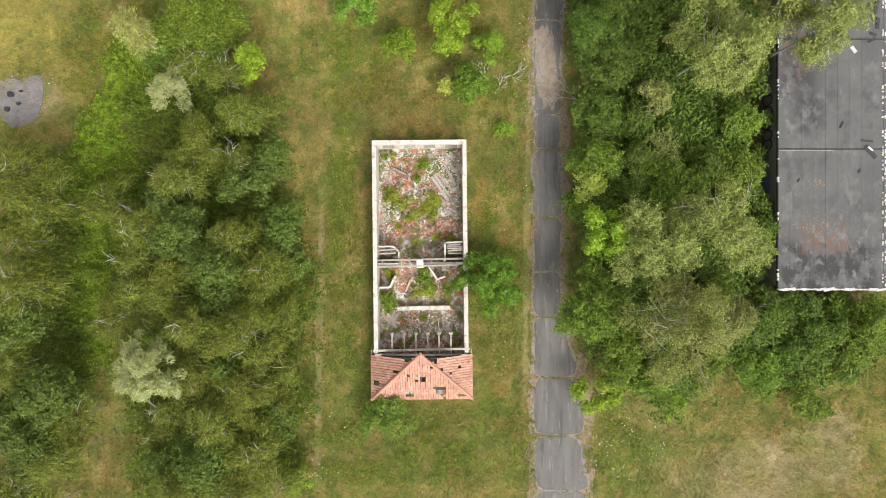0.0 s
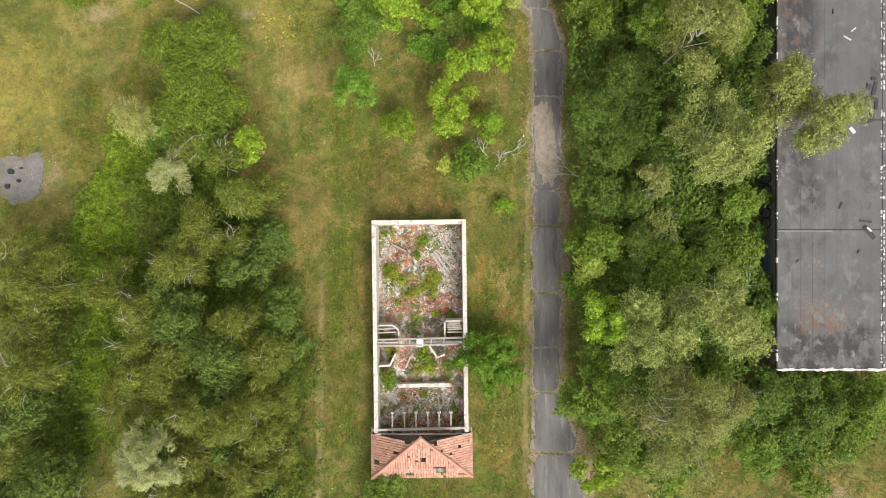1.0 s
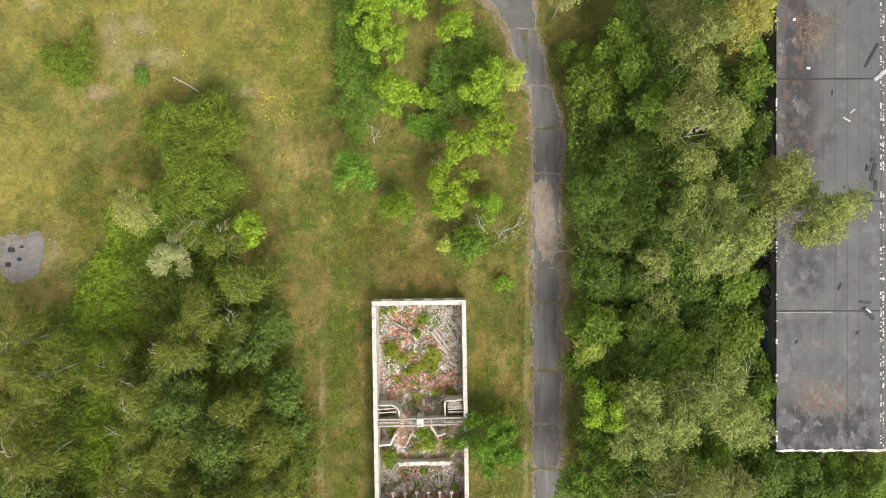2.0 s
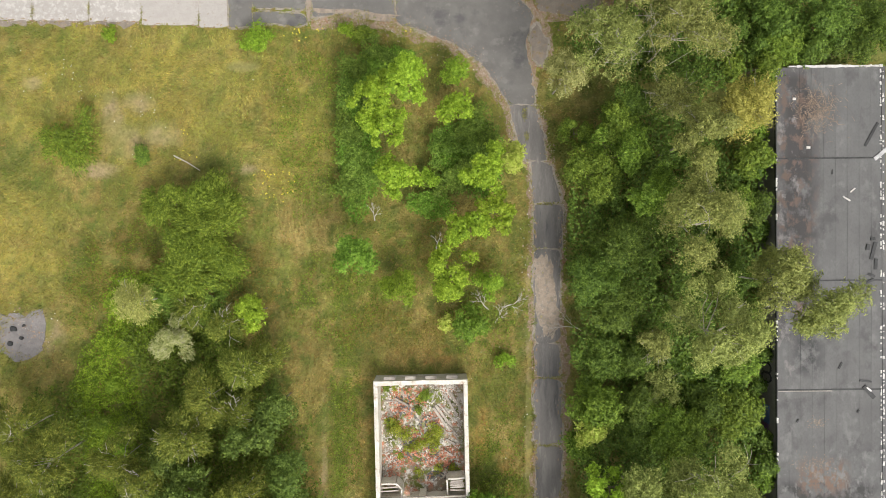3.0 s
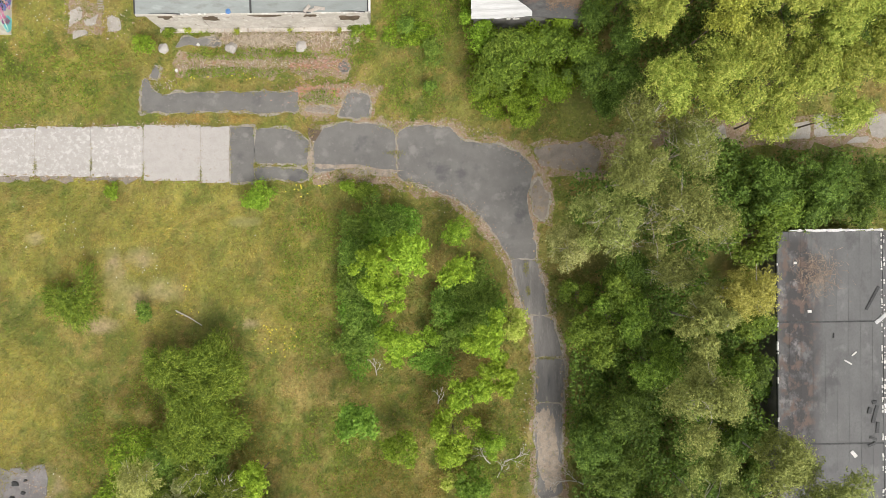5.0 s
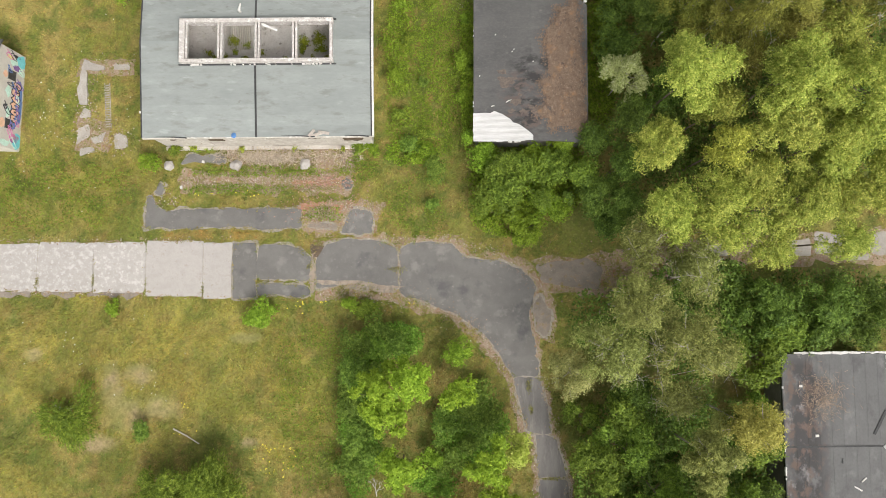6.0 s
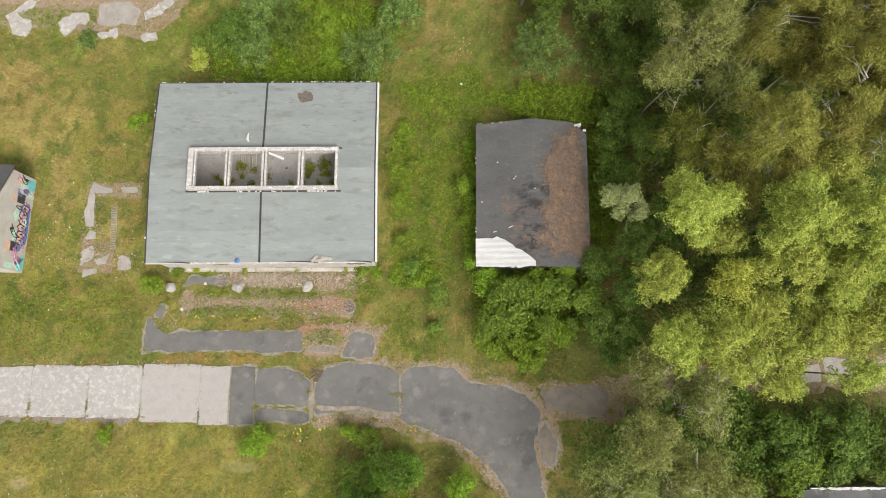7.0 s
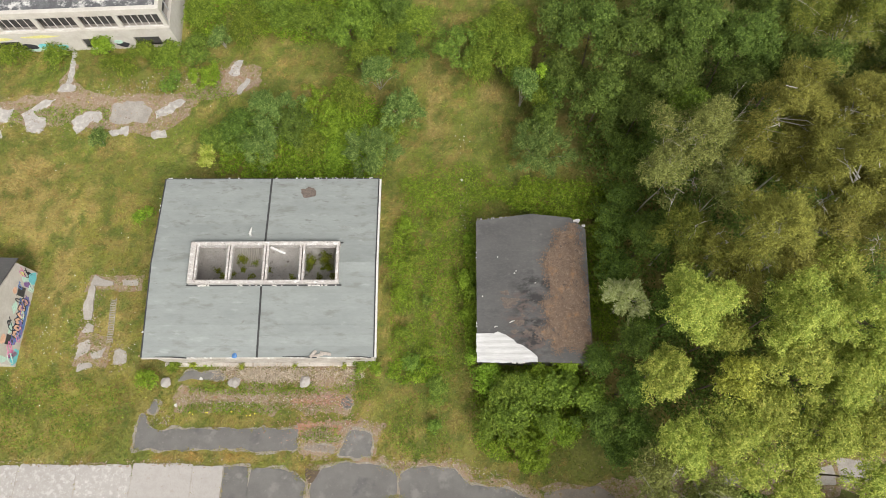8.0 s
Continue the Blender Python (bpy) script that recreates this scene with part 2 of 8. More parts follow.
CRUMBS = surface("crushed_brick", (0.36, 0.19, 0.14), (0.42, 0.28, 0.22), (0.26, 0.15, 0.12), broad=0.3, fine=9.0, spread=0.3, island=True)
RED_EARTH = surface("brick_dust_earth", (0.4, 0.18, 0.12), (0.44, 0.26, 0.19), (0.26, 0.125, 0.085), broad=0.4, fine=9.0, bump=0.6, stains=[((0.22, 0.19, 0.07), 0.6, 0.48), ((0.46, 0.4, 0.33), 0.35, 0.44)])
ROOT_EARTH = surface("brown_earth", (0.1, 0.075, 0.05), (0.15, 0.11, 0.075), (0.06, 0.045, 0.03), broad=0.7, fine=9.0, bump=0.6)
FELT_GREY = surface("grey_green_felt", (0.25, 0.268, 0.256), (0.285, 0.304, 0.29), (0.22, 0.232, 0.222), broad=1.3, fine=5.0, rough=0.85, spread=0.05, bump=0.1, stretch=(0.5, 1.4, 1), stains=[((0.222, 0.23, 0.214), 0.9, 0.46), ((0.32, 0.338, 0.324), 0.8, 0.42), ((0.185, 0.186, 0.176), 0.6, 0.42, (-27, -5, 62.6, 70, 1.0)), ((0.19, 0.182, 0.16), 0.3, 0.36)])
GARAGE_FLOOR = surface("stained_concrete_floor", (0.6, 0.56, 0.52), (0.7, 0.67, 0.63), (0.42, 0.38, 0.34), broad=0.8, fine=7.0, stains=[((0.3, 0.27, 0.22), 0.5, 0.42), ((0.55, 0.5, 0.28), 1.4, 0.38)])
FLAKED_KERB = surface("flaked_white_kerb", (0.46, 0.42, 0.385), (0.58, 0.55, 0.52), (0.26, 0.23, 0.21), broad=0.3, fine=10.0, stains=[((0.68, 0.66, 0.63), 0.3, 0.46), ((0.2, 0.175, 0.16), 0.2, 0.42)])
FELT_DARK = surface("dark_grey_felt", (0.122, 0.12, 0.118), (0.15, 0.148, 0.145), (0.1, 0.098, 0.096), broad=1.8, fine=7.0, rough=0.8, spread=0.035, bump=0.1, stretch=(1.0, 0.7, 1), stains=[((0.09, 0.088, 0.087), 2.4, 0.44), ((0.18, 0.176, 0.172), 1.4, 0.44), ((0.062, 0.058, 0.058), 1.3, 0.62, (26.5, 31.2, 12.5, 36, 1.6)), ((0.21, 0.195, 0.19), 0.8, 0.47, (26.5, 29.6, 9, 37, 0.8)), ((0.135, 0.098, 0.08), 0.7, 0.5, (26.5, 30.8, 14, 35, 1.2)), ((0.058, 0.056, 0.055), 1.2, 0.57, (27, 36, -4, 1.6, 1.0)), ((0.17, 0.115, 0.085), 0.5, 0.56, (28.8, 33.6, -0.2, 3.2, 1.0)), ((0.2, 0.195, 0.19), 0.7, 0.45, (27, 36, -4, 4, 1.2)), ((0.06, 0.06, 0.06), 1.0, 0.55, (28, 31.5, 9.5, 14, 1.2))])
FELT_BLACK = surface("blackish_felt", (0.09, 0.088, 0.086), (0.115, 0.112, 0.108), (0.15, 0.142, 0.134), broad=1.6, fine=7.0, rough=0.8, spread=0.02, bump=0.12, stretch=(0.6, 1.0, 1), stains=[((0.135, 0.13, 0.125), 1.2, 0.46), ((0.045, 0.042, 0.042), 0.9, 0.55, (4.2, 9.2, 53, 61.5, 1.6)), ((0.13, 0.1, 0.088), 0.5, 0.5, (3.6, 8.5, 53, 59.5, 1.2)), ((0.17, 0.158, 0.148), 0.4, 0.38)])
TAR = surface("black_tar", (0.035, 0.035, 0.035), (0.06, 0.06, 0.06), (0.09, 0.09, 0.09), broad=0.5, fine=12.0, rough=0.6)
WHITE_PAINT = surface("flaking_white_paint", (0.6, 0.58, 0.54), (0.7, 0.68, 0.65), (0.36, 0.33, 0.3), broad=0.5, fine=9.0, spread=0.06)
WHITE_SHEET = surface("white_corrugated_sheet", (0.56, 0.55, 0.535), (0.66, 0.65, 0.635), (0.42, 0.41, 0.4), broad=0.7, fine=5.0, bump=0.1, stretch=(0.3, 2.2, 1))
PLASTER = surface("white_plaster", (0.62, 0.58, 0.5), (0.72, 0.69, 0.63), (0.45, 0.4, 0.33), broad=0.7, fine=7.0, spread=0.04, stains=[((0.4, 0.3, 0.22), 0.4, 0.43), ((0.3, 0.27, 0.22), 0.25, 0.38)])
RENDER_PALE = surface("pale_render", (0.53, 0.49, 0.435), (0.62, 0.585, 0.53), (0.45, 0.41, 0.36), broad=1.2, fine=6.0, stains=[((0.42, 0.37, 0.31), 0.8, 0.3)])
RENDER_GREY = surface("grey_render", (0.2, 0.19, 0.18), (0.26, 0.25, 0.235), (0.13, 0.125, 0.12), broad=0.9, fine=7.0)
BRICK = surface("broken_red_tile", (0.5, 0.19, 0.115), (0.58, 0.28, 0.185), (0.32, 0.14, 0.095), broad=0.3, fine=9.0, spread=0.25, island=True)
ROOF_TILE = surface("orange_clay_tile", (0.53, 0.275, 0.195), (0.6, 0.34, 0.25), (0.4, 0.2, 0.145), broad=0.8, fine=9.0, spread=0.16, island=True, rough=0.8, stains=[((0.3, 0.16, 0.115), 0.6, 0.4), ((0.6, 0.42, 0.33), 0.4, 0.38)])
TIMBER = surface("grey_timber", (0.4, 0.35, 0.3), (0.5, 0.45, 0.4), (0.24, 0.2, 0.17), broad=0.4, fine=12.0, spread=0.18, stretch=(1, 1, 1))
DARK_TIMBER = surface("dark_rotten_timber", (0.09, 0.075, 0.06), (0.14, 0.115, 0.09), (0.05, 0.04, 0.035), broad=0.4, fine=12.0, spread=0.2)
RUBBLE = surface("rubble_floor", (0.27, 0.215, 0.15), (0.4, 0.34, 0.27), (0.13, 0.1, 0.07), broad=0.7, fine=6.0, bump=0.7, stains=[((0.5, 0.2, 0.115), 0.7, 0.52), ((0.68, 0.645, 0.59), 0.5, 0.53), ((0.15, 0.17, 0.035), 1.1, 0.52), ((0.16, 0.157, 0.162), 0.45, 0.42), ((0.09, 0.075, 0.06), 0.35, 0.42)])
DUST = surface("broken_mortar", (0.5, 0.46, 0.4), (0.68, 0.65, 0.6), (0.36, 0.32, 0.28), broad=0.3, fine=9.0, spread=0.32, island=True)
SLATE = surface("grey_felt_scraps", (0.14, 0.135, 0.13), (0.24, 0.23, 0.22), (0.09, 0.085, 0.08), broad=0.4, fine=9.0, spread=0.3, island=True)
MOSS_CRUST = surface("greyish_moss_crust", (0.12, 0.095, 0.08), (0.19, 0.15, 0.125), (0.085, 0.075, 0.07), broad=0.2, fine=14.0, bump=0.5)
LITTER = surface("brown_needle_litter", (0.17, 0.115, 0.08), (0.235, 0.165, 0.12), (0.085, 0.06, 0.045), broad=0.35, fine=11.0, bump=0.9, amount=0.85, stains=[((0.3, 0.175, 0.095), 0.8, 0.44), ((0.075, 0.06, 0.052), 0.6, 0.42), ((0.33, 0.25, 0.19), 0.25, 0.42)])
LITTER_BITS = surface("dry_stalks", (0.24, 0.175, 0.125), (0.33, 0.255, 0.195), (0.13, 0.095, 0.07), broad=0.4, fine=8.0, spread=0.35, island=True, bump=0)
BARK = surface("brown_bark", (0.13, 0.1, 0.075), (0.18, 0.145, 0.11), (0.07, 0.055, 0.04), broad=0.4, fine=14.0)
BIRCH_BARK = surface("white_birch_bark", (0.4, 0.37, 0.31), (0.5, 0.47, 0.42), (0.2, 0.18, 0.15), broad=0.3, fine=8.0)
GREY_BARK = surface("pale_grey_bark", (0.33, 0.3, 0.25), (0.42, 0.385, 0.33), (0.2, 0.17, 0.13), broad=0.3, fine=10.0)
DEADWOOD = surface("bleached_dead_wood", (0.5, 0.46, 0.4), (0.6, 0.56, 0.5), (0.34, 0.3, 0.25), broad=0.3, fine=10.0)
# near-black colour standing for the shade of rooms behind windows and openings
ROOM_SHADE = surface("painted_room_shade", (0.05, 0.048, 0.046), (0.085, 0.08, 0.076), (0.03, 0.03, 0.03), broad=1.0, fine=5.0, bump=0)
ROOF_PEEL = surface("peeling_roof", (0.1, 0.1, 0.105), (0.16, 0.16, 0.165), (0.06, 0.06, 0.06), broad=0.8, fine=6.0, stains=[((0.62, 0.6, 0.57), 0.9, 0.46), ((0.33, 0.22, 0.13), 1.6, 0.3)])
ZINC = surface("dull_metal_edge", (0.42, 0.42, 0.42), (0.55, 0.55, 0.545), (0.25, 0.24, 0.23), broad=0.5, fine=9.0, rough=0.5)


def paint(name, colour):
    r, g, b = colour
    return surface(name, colour, (min(1, r * 1.15 + 0.02), min(1, g * 1.15 + 0.02), min(1, b * 1.15 + 0.02)), (r * 0.6, g * 0.6, b * 0.6), broad=0.4, fine=9.0, bump=0)


SPRAY = {n: paint("spray_" + n, c) for n, c in dict(cyan=(0.18, 0.55, 0.6), pink=(0.6, 0.2, 0.36), violet=(0.22, 0.12, 0.3), black=(0.03, 0.03, 0.035), peach=(0.7, 0.44, 0.3), blue=(0.12, 0.2, 0.42), mint=(0.5, 0.68, 0.58), yellow=(0.68, 0.64, 0.25)).items()}
PLASTIC_BLUE = paint("blue_plastic", (0.09, 0.2, 0.42))

LEAF = dict(
    birch=foliage("birch_leaves", (0.04, 0.056, 0.014), (0.095, 0.115, 0.028), (0.185, 0.195, 0.06)),
    birchpale=foliage("pale_birch_leaves", (0.15, 0.16, 0.075), (0.23, 0.235, 0.12), (0.33, 0.33, 0.19)),
    birchgold=foliage("tan_birch_leaves", (0.068, 0.069, 0.021), (0.138, 0.134, 0.044), (0.228, 0.212, 0.084)),
    aspen=foliage("aspen_leaves", (0.034, 0.06, 0.017), (0.072, 0.108, 0.033), (0.13, 0.17, 0.06)),
    willow=foliage("silver_willow_leaves", (0.14, 0.17, 0.09), (0.28, 0.31, 0.2), (0.46, 0.48, 0.36)),
    sapling=foliage("lime_green_leaves", (0.09, 0.155, 0.02), (0.155, 0.24, 0.03), (0.25, 0.335, 0.06)),
    saplingpale=foliage("pale_lime_leaves", (0.17, 0.23, 0.045), (0.28, 0.34, 0.09), (0.4, 0.44, 0.17)),
    shrub=foliage("shrub_leaves", (0.08, 0.14, 0.018), (0.13, 0.2, 0.028), (0.2, 0.28, 0.05)),
    bush=foliage("bush_leaves", (0.048, 0.078, 0.016), (0.102, 0.143, 0.027), (0.185, 0.226, 0.051)),
    bushdark=foliage("dark_bush_leaves", (0.05, 0.088, 0.024), (0.1, 0.155, 0.04), (0.165, 0.225, 0.066)),
    elder=foliage("elder_leaves", (0.055, 0.11, 0.022), (0.1, 0.18, 0.035), (0.16, 0.25, 0.06)),
    ash=foliage("yellow_green_leaves", (0.078, 0.1, 0.038), (0.155, 0.178, 0.082), (0.275, 0.288, 0.155)),
    tan=foliage("tan_leaves", (0.135, 0.122, 0.045), (0.225, 0.205, 0.082), (0.33, 0.295, 0.14)),
    grey=foliage("grey_green_leaves", (0.08, 0.098, 0.042), (0.148, 0.164, 0.078), (0.25, 0.26, 0.145)),
    greypale=foliage("pale_grey_leaves", (0.14, 0.155, 0.08), (0.23, 0.24, 0.14), (0.36, 0.36, 0.25)),
    green=foliage("green_leaves", (0.045, 0.083, 0.016), (0.092, 0.143, 0.029), (0.168, 0.228, 0.056)),
    dark=foliage("dark_green_leaves", (0.028, 0.055, 0.016), (0.065, 0.105, 0.028), (0.13, 0.18, 0.052)),
    robinia=foliage("robinia_leaves", (0.086, 0.122, 0.028), (0.196, 0.236, 0.066), (0.338, 0.364, 0.14)),
    robiniagold=foliage("golden_robinia_leaves", (0.12, 0.135, 0.03), (0.215, 0.228, 0.06), (0.34, 0.335, 0.11)),
    sallow=foliage("sallow_leaves", (0.042, 0.075, 0.026), (0.085, 0.135, 0.052), (0.2, 0.25, 0.13)),
    round=foliage("glossy_bush_leaves", (0.04, 0.085, 0.013), (0.075, 0.145, 0.021), (0.145, 0.235, 0.045)),
    fern=foliage("undergrowth_leaves", (0.035, 0.058, 0.012), (0.07, 0.1, 0.02), (0.13, 0.165, 0.036)),
    bramble=foliage("bramble_leaves", (0.055, 0.1, 0.014), (0.12, 0.19, 0.024), (0.215, 0.295, 0.05)),
    russet=foliage("russet_weed_leaves", (0.1, 0.085, 0.03), (0.15, 0.12, 0.045), (0.21, 0.165, 0.07)),
    moss=foliage("moss_leaves", (0.1, 0.13, 0.024), (0.19, 0.22, 0.038), (0.28, 0.3, 0.075)),
)

# ---- the ground ----
HARD = []          # outlines on which nothing grows
STONY = []         # outlines of stony earth where little grows

# places of each sort of ground: x, y, half width, half depth
STRAW = [(30, -18, 10, 6), (-8.4, 3.5, 1.0, 5.5), (-2.2, 10.8, 4, 1.1), (4.6, 5, 1.6, 3.5), (-28.5, -18.5, 3.2, 4), (-12.6, -2.5, 1.5, 3.5),
         (-41, 71, 4, 5), (-34, 71, 2, 4), (-1.2, 62, 0.6, 10), (3.5, 79.5, 1.6, 2.4), (-38.5, 68, 3, 4), (-2.0, 80, 0.8, 6), (-2, 84, 1.5, 3), (-7.2, 6, 0.9, 4), (-7.4, -2, 0.8, 3), (3.2, 12.5, 2, 1.2), (-36, 62, 1.0, 6), (5, -8, 1.2, 3), (-13, 21, 3, 4), (9.5, 16.5, 1.6, 5), (-31, 57, 2, 4), (-9, 20, 2, 1.5)]
LUSH = [(3.6, -2, 1.2, 7), (-7.2, -11, 1.6, 6), (0, 19.5, 5, 2.2), (-10, 22.5, 3, 2.5), (4.5, 16, 2, 2), (-40, 56, 1.5, 3), (-28, 65, 1.2, 5), (1, 75, 6, 7), (-1, 88, 5, 6), (-27, 73, 3, 7), (-38, 82, 8, 2.4), (-20, 78, 8, 5), (-3, 93, 16, 4), (-2.2, 56, 4, 4.5), (-3.0, 64, 3.4, 7), (0.6, 61, 1.2, 9), (-1, 70, 5, 4), (-30, 7, 4, 6), (-30.4, -4, 2.8, 8), (-8, 16, 4, 3), (5, 70, 5, 4), (-38, 75, 5, 2.5), (-25, 88, 14, 5), (4.5, -15, 3, 5), (15, -18, 3, 3), (-9, 5, 1.0, 10)]
RUSSET = [(-29, 17.5, 5, 6), (-18, 17, 4, 5), (-4, 13.5, 6, 2.5), (-26, 9, 4, 3), (12, 30, 1, 6), (-12, 10, 2, 4), (0, 21, 5, 4)]
YELLOW = [(-27, 34, 15, 7), (-37, 21, 5, 5), (-40, 20, 4, 6), (-14, 30, 4, 6)]
OLIVE = [(-37, 60, 10, 17), (-30, 50, 12, 3)]
STUBBLE = [(30, -18.5, 8, 3.6), (24.5, -20.5, 5, 2.2), (34, -15.5, 3, 1.6)]
RUST = [(-7.5, 5.0, 0.9, 3.4), (-7.3, -0.5, 0.7, 2.2), (2.9, 4.4, 0.7, 2.6), (-2.0, 11.0, 4.2, 0.9), (5.4, 1.0, 1.0, 2.4), (-12.4, -1.2, 1.5, 3.2), (4.9, -11, 1.2, 2), (-27, -21, 3, 4), (3.4, 25, 0.7, 1.6), (-9, 47, 3, 0.9), (-20, 45.4, 8, 0.35),]
BARE = [(-29.6, 31.6, 1.2, 1.8), (-28.4, 29.8, 2.0, 1.5), (-25.2, 30.2, 1.8, 1.2), (-31, 27.2, 2.2, 0.8), (-27, 33.2, 1.6, 0.8), (-18, 36.3, 1.3, 0.5), (-36.5, 34.8, 0.8, 0.5), (-36.8, 12.7, 2.9, 2.1), (-10.9, -8, 0.4, 14), (-17.5, 27.2, 1.2, 0.8), (-37, 79.5, 9, 0.9), (-24, 81.5, 4, 1.6), (10.6, 3, 0.5, 14), (7.2, 3, 0.35, 20)]
# woodland floor: litter colour with the trees' shade darkened into it
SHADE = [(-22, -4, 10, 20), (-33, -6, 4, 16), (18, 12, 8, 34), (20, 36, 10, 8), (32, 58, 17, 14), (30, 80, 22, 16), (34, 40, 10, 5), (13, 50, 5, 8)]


def spots(x, y, rows, fray=0.5):
    """How far a place lies inside any of the spots, 0 to 1, with frayed edges."""
    best = np.zeros_like(x, dtype=float)
    wobble = (fractal(x, y, 3.2, 11) - 0.5) * 2 * fray + (fractal(x, y, 0.9, 21) - 0.5) * 1.2 * fray
    for cx, cy, rx, ry in rows:
        d = np.sqrt(((x - cx) / rx) ** 2 + ((y - cy) / ry) ** 2)
        best = np.maximum(best, np.clip((1.15 - d + wobble) / 0.45, 0, 1))
    return best


def tones(x, y):
    """The colour of what grows on, or lies bare at, places of the plan, darkened under the woods for shade."""
    base = np.array([0.22, 0.226, 0.05])
    out = np.ones((len(x), 3)) * base
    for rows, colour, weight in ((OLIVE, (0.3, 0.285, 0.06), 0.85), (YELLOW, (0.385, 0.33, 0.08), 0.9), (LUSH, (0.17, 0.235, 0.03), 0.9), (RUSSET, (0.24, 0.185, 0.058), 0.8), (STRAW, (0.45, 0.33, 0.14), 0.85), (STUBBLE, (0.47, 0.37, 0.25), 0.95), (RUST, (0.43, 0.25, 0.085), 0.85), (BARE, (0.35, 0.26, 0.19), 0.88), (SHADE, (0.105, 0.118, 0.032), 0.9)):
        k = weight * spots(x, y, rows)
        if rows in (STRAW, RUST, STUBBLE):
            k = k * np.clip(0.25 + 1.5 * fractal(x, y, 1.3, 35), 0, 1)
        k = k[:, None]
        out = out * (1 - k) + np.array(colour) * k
    mottle = fractal(x, y, 2.4, 31)[:, None]
    calm = 1 - 0.4 * spots(x, y, YELLOW) - 0.55 * spots(x, y, STUBBLE)
    dry = (calm * np.clip((fractal(x, y, 1.5, 41) - 0.53) * 6, 0, 0.75))[:, None]
    green = (calm * np.clip((fractal(x, y, 2.4, 51) - 0.5) * 6, 0, 0.8))[:, None]
    out = out * (1 - dry) + np.array((0.37, 0.3, 0.105)) * dry
    out = out * (1 - green) + np.array((0.165, 0.205, 0.035)) * green
    # herbs in small dark and bright cushions, dry heads between them
    herb = (calm * np.clip((fractal(x, y, 0.8, 55) - 0.54) * 7, 0, 0.85))[:, None]
    out = out * (1 - herb) + np.array((0.115, 0.165, 0.028)) * herb
    dead = (calm * np.clip((fractal(x, y, 0.7, 58) - 0.58) * 7, 0, 0.75))[:, None]
    out = out * (1 - dead) + np.array((0.34, 0.245, 0.09)) * dead
    return out * (0.76 + 0.48 * mottle) * np.array((1.02, 1.0, 0.86))


def inside(x, y, outline):
    """Which of the places lie inside an outline."""
    p = np.array(outline)
    hit_ = np.zeros(len(x), bool)
    near = np.flatnonzero((x > p[:, 0].min()) & (x < p[:, 0].max()) & (y > p[:, 1].min()) & (y < p[:, 1].max()))
    if not len(near):
        return hit_
    px, py, odd = x[near], y[near], np.zeros(len(near), bool)
    for (ax, ay), (bx, by) in zip(p, np.roll(p, -1, 0)):
        if ay != by:
            odd ^= ((ay > py) != (by > py)) & (px < (bx - ax) * (py - ay) / (by - ay) + ax)
    hit_[near] = odd
    return hit_


far = [-2600, -1400, -700, -350, -180, -110, -80]
gx = np.concatenate([far, np.arange(-64, 64.1, 0.64), [-v for v in far[::-1]]])
gy = np.concatenate([[v - 40 for v in far], np.arange(-36, 124.1, 0.64), [120 - v for v in far[::-1]]])
mx, my = np.meshgrid(gx, gy)
mz = (fractal(mx, my, 3.0, 61) - 0.5) * 0.05 - 0.005
flat = np.arange(mx.size).reshape(mx.shape)
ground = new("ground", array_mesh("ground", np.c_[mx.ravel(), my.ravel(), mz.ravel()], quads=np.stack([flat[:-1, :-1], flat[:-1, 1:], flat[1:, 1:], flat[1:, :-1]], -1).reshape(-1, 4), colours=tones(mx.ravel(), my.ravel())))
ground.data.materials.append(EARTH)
tagged(ground, "overgrown meadow ground with dry grass and bare patches", "ground", kind="structure")


def paving(name, label, category="road"):
    return tagged(root(name), label, category, kind="structure")


def widened(shape, by, seed=0):
    """An outline grown outwards by an uneven amount."""
    p = np.array(shape)
    way = np.roll(p, -1, 0) - np.roll(p, 1, 0)
    way /= np.linalg.norm(way, axis=1, keepdims=True) + 1e-9
    area = np.sum(p[:, 0] * np.roll(p[:, 1], -1) - np.roll(p[:, 0], -1) * p[:, 1])
    out = np.c_[way[:, 1], -way[:, 0]] * (1 if area > 0 else -1)
    grow = by * np.clip(3.4 * fractal(p[:, 0], p[:, 1], 0.9, seed + 2) - 1.0, 0.02, 2)
    return [tuple(q) for q in p + out * grow[:, None]]


def panel(name, outline, material, owner, z=0.06, rough=0.1, corner=0.35, seed=0, chamfer=0.03):
    rim = 0.2 if name == "asphalt_sheet" else 0
    shape = worn(outline, rough=rough, corner=corner, seed=seed)
    HARD.append(shape)
    if rim:
        part("worn_edge", slab(widened(shape, rim, seed), -0.12, z - 0.012 - 0.002 * (seed % 5), chamfer=0.02), EDGE_DIRT, owner)
    return part(name, slab(shape, -0.12, z, chamfer=chamfer), material, owner)


# the narrow asphalt road, its sheets parted by cracks: y from, y to, left and right edge at either end
road = paving("road", "cracked grey asphalt road with grass in its joints")
